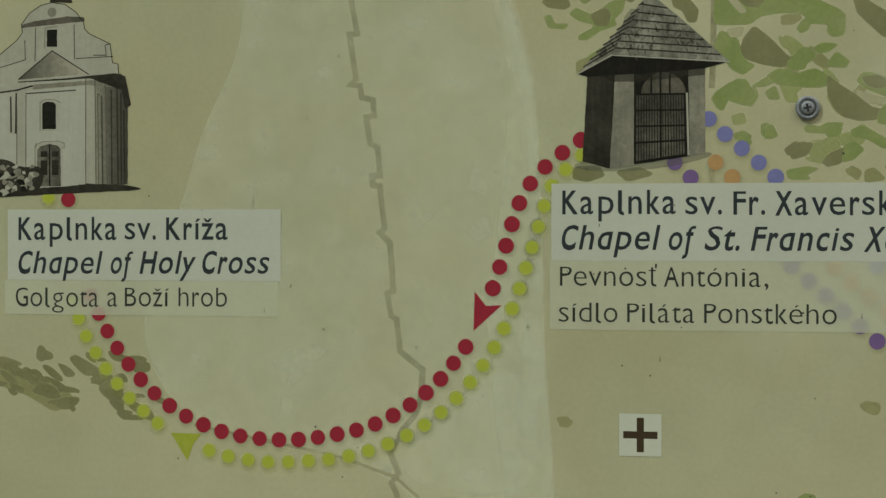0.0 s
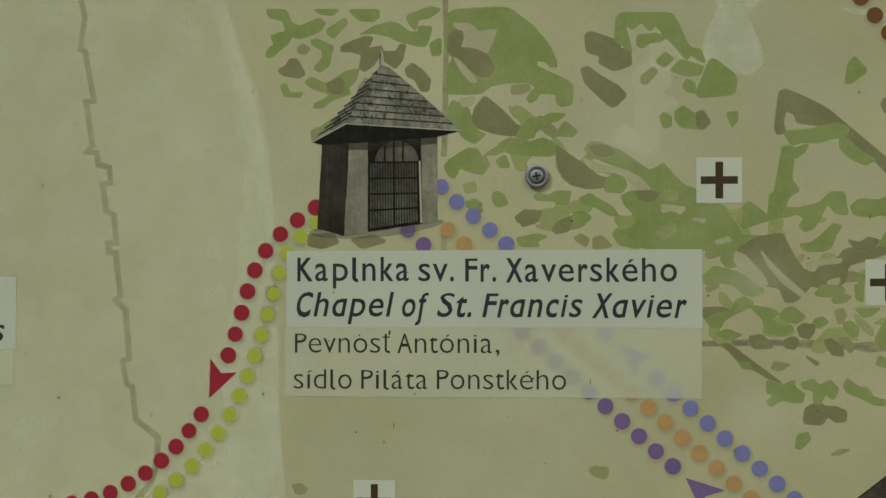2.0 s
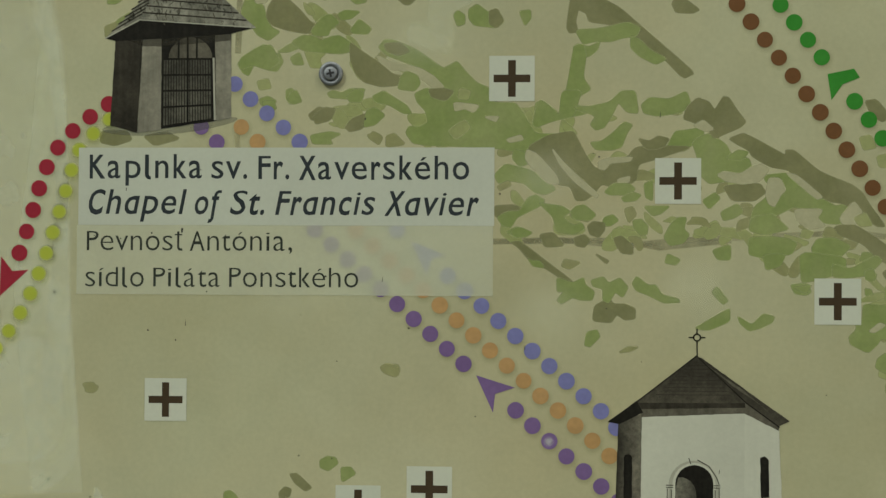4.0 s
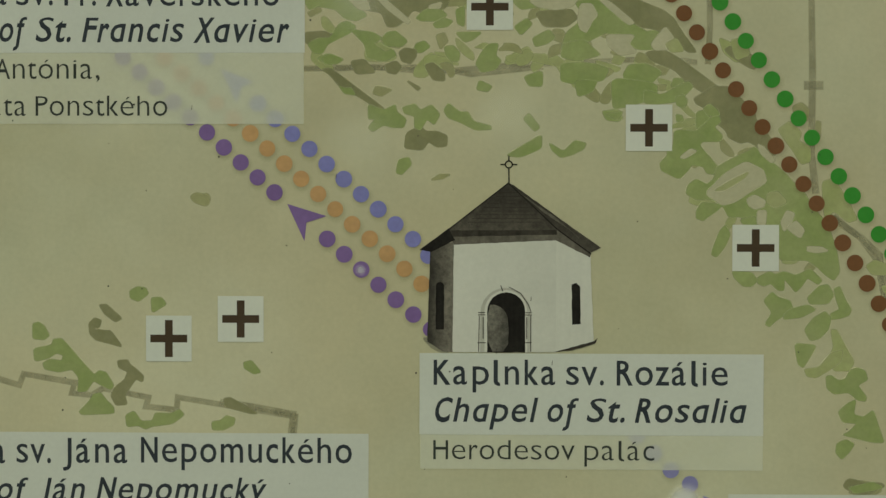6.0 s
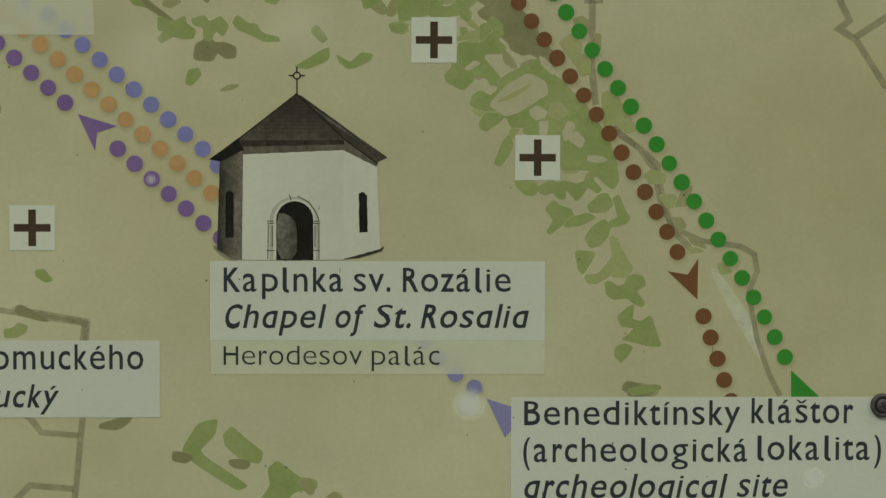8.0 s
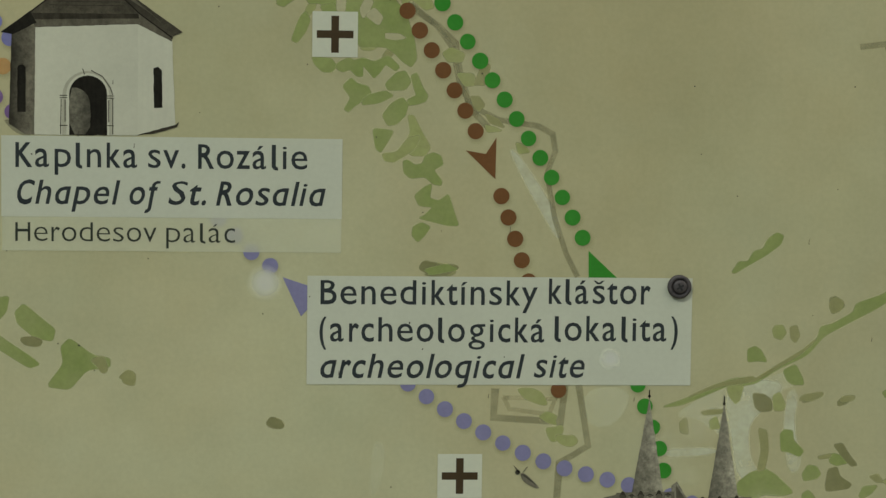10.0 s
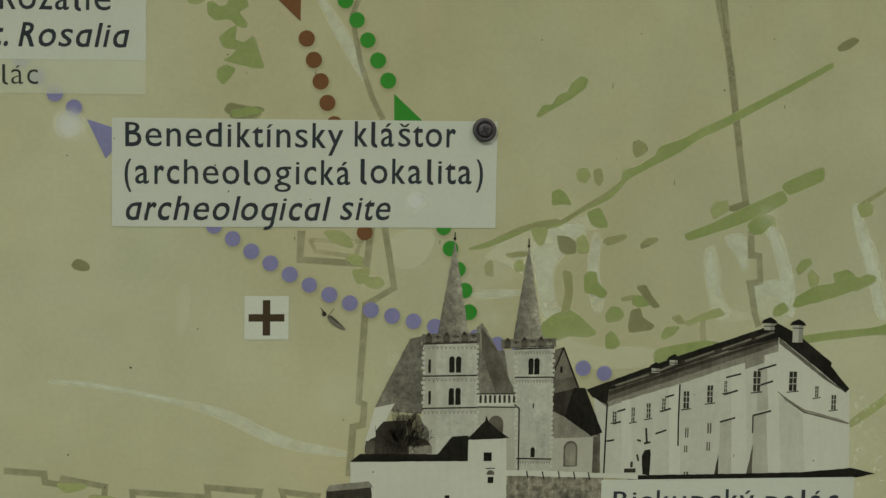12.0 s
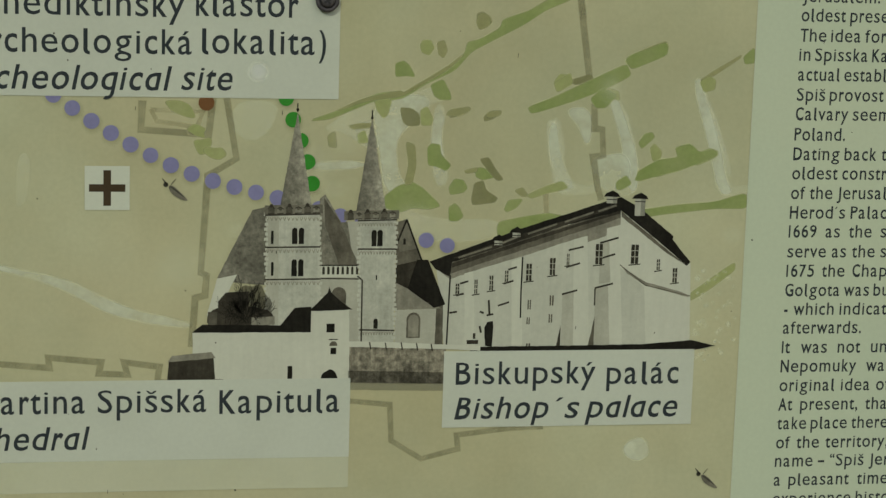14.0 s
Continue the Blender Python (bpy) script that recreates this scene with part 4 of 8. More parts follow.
daub([(201.7, 104.3), (205.9, 100.6), (210.1, 99.9), (212.3, 93.7), (210.1, 93.7), (203.1, 98.7)], GREEN)
daub([(207.2, 77.4), (211.4, 87.2), (214.3, 94.2), (216.5, 95.3), (228.2, 86.1), (226.7, 77.1), (210, 75.7)], GREEN)
daub([(222.5, 68.1), (228.1, 68.6), (228.3, 64.4), (225.3, 60.8)], GREEN)
daub([(280.8, 81.9), (282.3, 91.6), (285.6, 95.2), (291.9, 87.8), (283.6, 81.8)], GREEN)
daub([(207.7, 68.4), (211.3, 69.4), (214.9, 63.2), (211.3, 59.9), (207.7, 61.9)], OLIVE)
daub([(248.5, 78.2), (251.8, 79.5), (261.5, 75.2), (272.5, 69.4), (282.1, 60.9), (298.4, 46.7), (309.3, 36.8), (303.8, 34.1), (292.9, 45.4), (282, 49.7), (277.9, 55.3), (268.3, 61.1), (257.2, 62.6), (255.9, 66.8), (251.7, 68.9), (250.3, 62.7), (251.7, 57.6), (247.5, 57.1), (246.1, 60)], OLIVE)
daub([(250.3, 58.5), (262.7, 59.2), (276.6, 62.3), (282.6, 59.5), (280.6, 55.3), (273.7, 54.5), (268.2, 52.7), (259.9, 52.8), (254.4, 51.4)], GREEN)
daub([(249.4, 50.1), (251.6, 51.5), (257.1, 50), (262.7, 52.7), (261.3, 48.5), (257.1, 45.2), (250.2, 45.3)], GREEN)
daub([(277.9, 55.3), (282, 53.9), (287.5, 48.2), (295.7, 43.9), (290.2, 41.2), (281.9, 45.5), (277.8, 49.7)], GREEN)
daub([(230.6, 22.2), (234.2, 23.6), (243.1, 16.5), (234.7, 12.4), (231.1, 10.2)], GREEN)
daub([(243.6, 16.5), (247.3, 34.7), (249.7, 50.1), (254.4, 51.4), (255.7, 45.8), (254.3, 34.6), (258.4, 29), (251.4, 24.9), (251.4, 20.7), (262.5, 20), (254.2, 16.4), (245.8, 15.1)], GREEN)
daub([(152.1, 50.4), (155, 54.1), (159.2, 54), (170.5, 49.6), (184.5, 39.6), (187.4, 41), (191.6, 43.2), (195.8, 38.1), (201.4, 32.4), (208.3, 29.5), (209.7, 22.4), (220.9, 22.3), (225, 16.7), (230.5, 6.8), (243, 6.7), (237.4, -4.4), (226.3, -3), (212.4, -0.1), (170.3, 1.6), (166.1, 7.3), (167.5, 10.7), (173.2, 10.1), (177.4, 12.9), (176, 18.5), (171.8, 22.8), (170.4, 27), (176.1, 29.8), (183.1, 28.3), (184.5, 29.7), (176.1, 38.3), (166.2, 42.6), (156.3, 46.4)], GREEN)
daub([(150.7, 46.5), (159.2, 42.7), (173.3, 39.7), (180.3, 35.4), (185.1, 30.3), (181.7, 28.3), (174.7, 34), (166.2, 38.4), (154.9, 39.9)], TAN)
daub([(190.1, 22.6), (202.7, 21.1), (199.9, 17.7), (195.7, 19.7), (190.6, 18.4)], TAN)
daub([(216.6, 4.1), (223.6, 6.3), (224.9, 4.1), (218, 2.7)], TAN)
daub([(205.5, 15.4), (212.5, 15.4), (211, 13.1)], TAN)
daub([(137.9, 52.9), (143.6, 48.6), (152.1, 42.8), (159.1, 37), (166.2, 35.5), (162, 31.3), (153.5, 30.6), (145, 32.9), (140.7, 37.2), (137.9, 44.4)], OLIVE)
daub([(177.5, 29.2), (184.5, 29.7), (190.1, 28.2), (185.9, 23.5), (178.9, 25.5)], OLIVE)
daub([(135.5, 10.3), (139.2, 14.6), (146.3, 17.3), (147.2, 13.1), (143.5, 9.4), (137.8, 8.1)], OLIVE)
daub([(154.9, 52.1), (163.4, 52.6), (167.7, 48.3), (162, 46.3), (156.4, 48.4)], OLIVE)
daub([(163.4, 35.6), (166.2, 38.4), (171.9, 36.1), (173.2, 32.1), (170.4, 28.4), (161.9, 29.4)], GREEN)
daub([(149.2, 25.8), (154.9, 28.6), (159.1, 25.7), (166.2, 21.4), (169, 17.2), (164.7, 17.2), (157.7, 21.5), (150.6, 23)], GREEN)
daub([(146.3, 18.8), (150.6, 20.1), (155.7, 16.4), (150.6, 11.6), (144.9, 10.3)], GREEN)
daub([(136.4, 25.9), (140.7, 29.6), (144.9, 27.3), (143.5, 23), (137.8, 23.1)], GREEN)
daub([(187.2, 8.5), (195.7, 14.1), (198.4, 9.9), (191.4, 4.3)], GREEN_PALE)
daub([(192.9, 29.6), (198.5, 28.2), (197.1, 24), (192.3, 24.6)], GREEN_PALE)
daub([(221.9, -48.5), (226, -48.5), (234.3, -54.7), (245.3, -63), (249.5, -66.4), (246.7, -68.1), (241.2, -63), (234.3, -58.9), (227.4, -55.2)], OLIVE)
daub([(259.5, -85.8), (260.4, -78.3), (267.3, -74.7), (270, -77.5), (275.5, -77.4), (280.5, -79.6), (280.4, -84.6), (275.5, -85.2), (271.4, -82.4), (268.6, -86.6)], OLIVE)
daub([(260.6, -52.5), (267.4, -56.1), (266.1, -57.5)], OLIVE)
daub([(227.4, -55.2), (231.6, -54.1), (235.7, -59.7), (230.1, -58.9)], GREEN)
daub([(241.7, -64.4), (249.5, -67.2), (255, -64.4), (255.8, -68), (260.5, -71.4), (259.1, -75.5), (253.5, -75.5), (249.4, -74.2), (243.9, -77.5), (241.9, -75.6), (245.3, -71.4), (242, -71.4)], GREEN)
daub([(258.6, -65.8), (264.6, -63.9), (267.4, -67.2), (272.9, -64.4), (277, -69.1), (274.2, -74.1), (270.6, -71.3), (267.3, -76.9), (264.6, -75.5), (264.6, -70), (259.7, -68.6)], GREEN)
daub([(278.9, -67.2), (281.1, -63.6), (286.6, -68), (290.7, -68), (293.4, -72.7), (301.5, -74.6), (302.3, -76.3), (294.7, -76.8), (286.5, -72.7), (281.1, -70.8)], GREEN)
daub([(255.6, -97.8), (256.7, -91.4), (261.7, -90.2), (263.1, -93.6), (258.3, -98.6)], GREEN)
daub([(294.9, -56.9), (296.3, -52.5), (302.5, -55.3), (300.3, -58)], GREEN)
daub([(317.9, -71.3), (320.6, -68.5), (326, -75.4), (323.3, -77.3)], GREEN)
daub([(309.6, -89.2), (316.4, -85.1), (326.8, -79), (326.7, -85.6), (316.4, -90)], GREEN)
daub([(318.1, -50.6), (327.1, -47.8), (327, -55.3), (320.8, -55.3)], GREEN)
daub([(216.3, -42.1), (221.9, -39.3), (227.5, -42.1), (223.3, -44.1)], GREEN)
daub([(272.6, -101.3), (276.8, -98.5), (282.2, -98.5), (278.1, -100.7)], OLIVE_PALE)
daub([(244, -58.9), (245.4, -55.2), (253.7, -56.9), (248.1, -60.3)], OLIVE_PALE)
daub([(-11.2, 124.2), (-0.9, 124), (2.1, 116.7), (6.5, 115.2), (16.7, 119.3), (19.7, 116.4), (16.7, 112.1), (6.5, 108.8), (2.1, 110.1), (0.6, 106.6), (-3.8, 103.2), (-8.2, 99.5), (-11.1, 99.6), (-10.6, 103.3), (-6.7, 106.2), (-8.8, 110.3), (-5.3, 111.9), (-0.9, 112.4), (-2.4, 118.2), (-9.7, 119.8)], GREEN)
daub([(20.5, 113.5), (29.9, 119.3), (31.4, 116.1), (27, 111.9), (24.1, 108.5), (21.1, 110.6)], GREEN)
daub([(12.3, 107.8), (15.3, 108.6), (24.1, 104.7), (22.6, 100.4), (21.7, 94.7), (16.8, 91.3), (13.8, 93.4), (18.2, 99.1), (18.2, 102.8), (12.9, 105.8)], GREEN)
daub([(8.9, 86.2), (12.4, 89.1), (19.7, 85.5), (24.1, 87.4), (29.9, 91.6), (37.2, 93), (35.8, 87.2), (31.4, 83), (32.8, 80.1), (24.1, 77.3), (18.2, 73.1), (13.9, 73.2), (13.9, 75.2), (21.2, 78.8), (21.2, 80.8), (13.8, 82.7)], GREEN)
daub([(-3.8, 85), (-0.8, 85.8), (1.2, 81.1), (8, 81), (6.5, 78.7), (-1.7, 79.5)], GREEN)
daub([(37.2, 110.3), (44.5, 114.4), (53.2, 116.6), (57.6, 115.6), (63.4, 111.2), (67.7, 111.1), (67.7, 114), (74.9, 113.9), (72, 103.9), (67.7, 103.9), (56.1, 107), (53.2, 109.1), (44.5, 111)], GREEN)
daub([(31.4, 123.4), (47.4, 123), (47.4, 118.7), (44.5, 116.8), (37.2, 117.5)], GREEN)
daub([(61.9, 119.9), (73.5, 123.9), (79.3, 122.4), (73.5, 118.2), (67.7, 117.4), (66.3, 111.7), (61.9, 117)], GREEN)
daub([(13.8, 123.7), (27, 123.4), (24, 120.6), (16.7, 121.3)], GREEN)
daub([(73.5, 105.3), (79.3, 108), (79.3, 99.4), (74.9, 98.9)], GREEN)
daub([(-5.2, 92.8), (-0.8, 95.1), (1.2, 98.5), (5, 98.4), (9.4, 90.5), (6.5, 88.6), (-2.3, 89.9)], OLIVE)
daub([(19.7, 85.5), (27, 88.8), (29.9, 85.9), (28.5, 80.1), (22.6, 80.2)], OLIVE)
daub([(27.9, 104.7), (34.3, 107.4), (40.1, 109.3), (44.5, 108.7), (41.6, 103), (48.8, 104.3), (49.7, 101.4), (56.1, 101.3), (58.4, 105), (61.3, 104.9), (59.6, 96.9), (56.1, 92.6), (51.7, 95.6), (47.4, 98.6), (44.5, 94.3), (40.1, 91.5), (37.2, 93), (38.7, 100.1), (32.8, 101.7), (27.9, 101.8)], OLIVE)
daub([(61, 92.6), (64.8, 95.4), (70.6, 91), (74.1, 86.6), (72.9, 80.9), (69.1, 81), (66.2, 86.7), (61.9, 88.8)], OLIVE)
daub([(229.4, 11.6), (232.7, 24.2), (238.4, 19.9), (242.6, 15.7), (243.9, 28.3), (253.7, 28.3), (251, 19.9), (249.6, 15.7), (238.4, 13), (231.4, 10.2)], GREEN)
daub([(249.6, 19.9), (257.9, 20.4), (267.7, 22.6), (273.3, 28.2), (280.2, 28.2), (281.7, 17), (276.1, 17.6), (271.9, 22.6), (269.1, 17.1), (265, 10.1), (260.8, 8.7), (258, 11.5), (260.8, 15.7)], GREEN)
daub([(258, 2.6), (263.6, 3.1), (269.2, 7.3), (274.7, 12.8), (278.9, 11.4), (276.1, 7.3), (273.4, 0.3), (269.2, -1.1), (260.8, -1.1)], GREEN)
daub([(283.1, 21.2), (287.2, 24.8), (297, 23.9), (305.3, 28.1), (308.1, 19.7), (299.8, 17), (291.4, 15.6), (284.5, 17)], GREEN)
daub([(295.7, 0.2), (299.8, 8), (305.4, 8.6), (313.7, 10), (313.7, 3), (305.4, 0.2), (297.1, -1.2)], GREEN)
daub([(210.4, -13.6), (216, -8), (227.3, -10.8), (232.9, -13.6), (241.3, -20.6), (235.7, -23.4), (230.1, -22), (225.9, -17.8), (218.9, -16.4), (212.7, -17.8)], GREEN)
daub([(220.2, -1), (225.8, -2.4), (227.3, -8), (223.1, -9.4), (219.4, -5.2)], GREEN)
daub([(227.2, 0.4), (237, 6), (249.6, 8.2), (253, 1.7), (256.7, -5.3), (260.9, -10.9), (274.8, -6.7), (280.3, 0.3), (294.3, 0.8), (308.2, 0.2), (291.5, -5.3), (281.8, -8.1), (280.4, -16.5), (272.1, -20.6), (263.7, -17.8), (259.5, -23.4), (255.3, -26.2), (251.1, -26.2), (248.3, -19.2), (239.9, -17.8), (235.7, -13.6), (231.5, -5.2)], OLIVE)
daub([(281.7, 4.5), (287.3, 3.1), (291.5, 5.8), (297, 4.4), (294.3, 0.2), (285.9, -1.1)], OLIVE)
daub([(210.5, -29), (220.3, -28.4), (224.6, -30.4), (219, -33.8), (211.1, -34.6)], OLIVE)
daub([(239, -0.2), (244.1, -6.6), (251.1, -13.6), (262.3, -23.4), (260.9, -24.8), (249.7, -16.4), (242.7, -8)], TAN)
daub([(226.7, -1), (231.5, -3), (241.3, -13.6), (242.7, -17.8), (237.1, -17.8), (228.7, -9.4), (225.9, -5.2)], TAN)
daub([(262.2, -6.7), (266.4, -5.3), (279, -4.7), (277.6, -6.7), (267.8, -7.5), (265.1, -10.9), (262.3, -10.3)], TAN)
daub([(271.5, -15.9), (277.6, -14.2), (277.1, -17), (272.1, -18.7)], TAN)
daub([(223.2, -31.8), (227.3, -24.8), (231.5, -23.4), (235.7, -26.2), (233, -29), (227.4, -31.8), (221.8, -34.6), (219, -39.4), (214.8, -38.8), (211.9, -34.6), (217.5, -31.8)], GREEN)
daub([(233, -27.6), (244.2, -29), (248.4, -31.8), (244.2, -34.6), (249.8, -38.8), (254, -37.4), (255.4, -40.2), (249.8, -43), (241.4, -41.6), (240, -34.6), (235.8, -30.4)], GREEN)
daub([(248.4, -31.8), (251.2, -29), (255.3, -28.4), (261, -33.2), (258.2, -36), (249.8, -35.4)], GREEN)
daub([(265.1, -34.6), (269.3, -33.2), (272.1, -36), (268, -38.8), (263.8, -38.8)], GREEN)
daub([(279.1, -36), (283.3, -35.4), (286.6, -38.8), (286.1, -43), (282.7, -43), (279.7, -39.3)], GREEN)
daub([(284.6, -29), (291.6, -29), (297.2, -29), (293, -32.6), (288.8, -33.8)], GREEN)
daub([(294.4, -44.3), (297.2, -38.8), (301.3, -34.6), (305.5, -34.6), (304.1, -40.2), (306.9, -42.9), (304.2, -47.1), (297.2, -48.5)], GREEN)
daub([(219, -41.6), (223.2, -39.6), (229.6, -42.2), (226, -44.4), (220.4, -44.4)], GREEN)
daub([(265.1, -22), (269.3, -17.8), (277.6, -17.9), (280.4, -20.6), (276.3, -23.4), (267.9, -23.4)], GREEN)
daub([(273.5, -24.8), (279, -22), (283.2, -23.4), (280.5, -26.2), (274.9, -26.8)], GREEN)
daub([(284.6, -17.9), (288.8, -16.5), (288.8, -26.2), (285.5, -24.8)], GREEN)
daub([(256.8, -38.8), (259.6, -36.6), (265.2, -37.4), (265.2, -41), (262.4, -44.4), (258.2, -43)], OLIVE)
daub([(233, -43), (240, -42.1), (245.6, -48.6), (235.8, -49.4)], OLIVE)
daub([(219, -47.2), (223.2, -46.6), (231.7, -52.8), (234.5, -55.6), (228.9, -55.6), (223.2, -50)], OLIVE)
daub([(249.8, -44.9), (255.4, -43), (258.2, -45.8), (255.4, -49.4), (251.2, -48.6)], OLIVE)
daub([(269.9, -44.9), (273.5, -43.8), (279.1, -48.5), (279.2, -52.7), (273.6, -52.2), (270.8, -47.7)], OLIVE)
daub([(211.9, -19.2), (217.5, -16.4), (218.9, -18.6), (213.3, -21.4)], OLIVE_PALE)
daub([(274.9, -30.4), (279.1, -29), (281, -33.2), (277.1, -37.4)], OLIVE_PALE)
daub([(380.2, -45.7), (389.8, -44.8), (387.1, -49.8), (380.2, -50.4)], OLIVE_PALE)
daub([(308.2, 3), (316.5, 7.2), (324.8, 1.6), (327.6, -4), (335.9, -5.4), (337.3, -9.6), (330.4, -13.7), (324.9, -16.5), (316.6, -17.9), (312.4, -13.7), (311, -5.4)], GREEN)
daub([(342.8, -13.8), (355.3, -12.4), (366.3, -20.7), (377.4, -29), (382.9, -27.7), (387, -33.2), (385.7, -37.4), (374.7, -37.4), (369.1, -36), (363.6, -30.4), (358.1, -29), (352.6, -31.8), (347.1, -34.6), (344.3, -37.4), (336, -38.2), (338.8, -29), (344.3, -24.9), (347, -19.3), (344.2, -16.5)], GREEN)
daub([(322.2, -31.8), (330.4, -27.6), (333.2, -31.8), (329.1, -34.6), (323.6, -36)], GREEN)
daub([(337.4, -34.6), (347.1, -32.6), (352.6, -37.4), (355.4, -40.1), (344.3, -42.9), (336, -41)], GREEN)
daub([(336, -44.3), (347.1, -43.8), (355.4, -44.9), (359.5, -47.1), (356.8, -52.6), (341.6, -54), (336.1, -52.7)], GREEN)
daub([(369.2, -44.9), (377.4, -44.3), (385.7, -48.4), (380.2, -54), (369.2, -55.4), (366.4, -49.9)], GREEN)
daub([(391.2, -51.2), (400.8, -52.6), (396.7, -58.1), (389.9, -55.4)], GREEN)
daub([(360.9, -51.2), (383, -54), (383, -60.9), (369.2, -65.1), (361.5, -66.5)], GREEN)
daub([(343, -52.7), (354, -52.6), (351.3, -58.2), (344.4, -60.4)], GREEN)
daub([(356.9, -67.9), (362.4, -66.5), (366.5, -70.7), (363.8, -72.6), (358.2, -70.7)], GREEN)
daub([(330.7, -83.2), (337.6, -87.4), (343.1, -81.8), (348.6, -83.2), (347.3, -86), (341.7, -88.8), (336.2, -90.2), (332, -86.6)], GREEN)
daub([(392.6, -62.3), (395.4, -59.5), (398.1, -62.3), (395.4, -65.1)], GREEN)
daub([(402.2, -67.8), (409.1, -66.4), (413.2, -69.2), (409.1, -76.1), (402.3, -76.1)], GREEN)
daub([(313.3, -26.2), (319.3, -22.1), (322.1, -24.9), (316.6, -30.4)], GREEN)
daub([(324.8, -5.4), (330.4, -1.2), (335.9, -2.1), (333.1, -6)], GREEN)
daub([(305.3, 19.7), (310.8, 24.7), (316.4, 22.5), (319.2, 18.3), (323.3, 25.2), (326.1, 24.7), (330.3, 18.2), (334.5, 12.7), (331.7, 9.9), (324.8, 7.1), (319.2, 4.4), (315.1, 9.9), (308.1, 12.8), (303.9, 14.2)], OLIVE)
daub([(326.2, 4.4), (333.1, 7.1), (337.2, 5.2), (344.2, 1.5), (353.9, -4), (353.9, -1.3), (358, -1.3), (369.1, -11), (374.6, -13.8), (385.6, -18), (391.1, -22.1), (395.3, -29.1), (402.2, -38.7), (398, -38.7), (391.1, -33.2), (382.9, -27.7), (374.6, -26.3), (367.7, -22.1), (359.4, -15.2), (355.3, -11), (347, -9.6), (341.4, -6.8), (337.3, -4), (335.9, -1.2), (330.3, 1.6)], OLIVE)
daub([(377.4, -38.8), (385.7, -37.4), (391.2, -40.1), (396.7, -43.7), (404.9, -49.8), (415.9, -58.1), (424.2, -63.6), (421.4, -71.9), (413.2, -63.6), (405, -58.1), (398.1, -54), (391.2, -47.1), (380.2, -42.9)], OLIVE)
daub([(323.5, -19.3), (333.2, -17.9), (341.5, -17.9), (344.3, -22.1), (338.7, -26.3), (327.7, -26.3)], OLIVE)
daub([(392.3, 22.8), (397.8, 23.6), (404.7, 15.2), (400.6, 12.5), (395.1, 16.7)], OLIVE)
daub([(320.7, -13.7), (323.5, -11.8), (331.8, -13.2), (337.3, -9.6), (342.8, -8.2), (345.6, -11), (341.5, -16.5), (333.2, -17.9), (324.9, -16.5)], TAN)
daub([(345.6, -15.1), (351.1, -15.2), (353.9, -20.7), (351.2, -23.5), (348.4, -29), (345.7, -27.6), (344.3, -23.5)], TAN)
daub([(358.1, -30.4), (371.9, -30.4), (369.1, -34.6), (373.3, -38.8), (365, -40.1), (359.5, -36)], TAN)
daub([(380.2, -34.6), (387, -26.3), (391.1, -31.8), (388.4, -37.4), (381.5, -37.4)], TAN)
daub([(308.7, 10.8), (313.7, 13.6), (318.7, 9.1), (315.1, 8)], TAN)
daub([(353.9, -12.4), (359.4, -13.8), (371.9, -24.3), (369.1, -25.4)], TAN)
daub([(387, -34.6), (392.5, -31.8), (396.1, -38.2), (389.8, -38.7)], GREEN_PALE)
daub([(389.6, 5), (395.1, 6.1), (397.9, 0), (391.6, -1.3)], GREEN_PALE)
daub([(413.1, -31.8), (420, -34.6), (426.8, -41.5), (421.4, -43.7), (415.3, -38.7)], GREEN_PALE)
daub([(397.9, -4.1), (407.5, -2.8), (411.6, -6.9), (407.5, -9.7), (399.3, -9.7)], GREEN_PALE)
daub([(362.3, -40.1), (367.8, -41.5), (365, -44.9), (360.9, -43.8)], GREEN_PALE)
daub([(400.9, -61.2), (410.7, -55.5), (417.8, -55.5), (430.6, -68.1), (431.2, -72.3), (440.6, -83.5), (440.6, -88.6), (437.8, -88.6), (427.8, -82.1), (423.6, -83), (417.9, -80.2), (416.5, -76.6), (409.4, -71), (408, -66.8), (402.3, -64)], OLIVE)
daub([(376.8, -57.1), (385.3, -59.8), (398, -52.8), (400.8, -55.5), (393.8, -62.6), (382.5, -64.1), (376.9, -63.5)], GREEN)
daub([(392.4, -60.6), (396.1, -59.5), (397.8, -63.4), (396.1, -65.7), (392.7, -64.6)], GREEN)
daub([(391.6, -76.7), (402.3, -77.5), (407.4, -72.9), (412.2, -68.1), (414.2, -72.4), (410.8, -75.2), (415.1, -79.4), (413.7, -82.2), (405.2, -82.2), (403.8, -84.2), (408.1, -89.3), (413.2, -94.9), (410.9, -98.3), (407.5, -97.7), (405.8, -94.4), (400.1, -93.5), (398.2, -96.4), (393.9, -100.6), (385.4, -96.4), (384.6, -92.8), (388.2, -89.4), (388.2, -85.1), (391.1, -85.1)], GREEN)
daub([(405.7, -66.2), (408.5, -63.9), (412.2, -66.7), (413.6, -69.5), (408, -69.6)], GREEN)
daub([(392.4, -69.1), (395.2, -69.6), (396.1, -71.9), (392.7, -72.5)], GREEN)
daub([(412.3, -94.9), (418, -91.5), (427.9, -86.9), (430.7, -84.7), (437.8, -91.4), (445, -97), (449.2, -101.8), (455, -107.4), (459.3, -114.5), (466.4, -123), (470.8, -135.7), (472.3, -145.7), (469.5, -149.9), (465.2, -147.1), (460.9, -142.8), (456.6, -140), (442.4, -140.1), (440.9, -124.5), (428.1, -121.7), (423.8, -118.9), (418.1, -118.9), (416.1, -114.7), (411, -110.4), (402.5, -110.5), (397.4, -107.7), (398.5, -103.4), (402.4, -100.6), (407.5, -103.4), (410.9, -100.6)], GREEN)
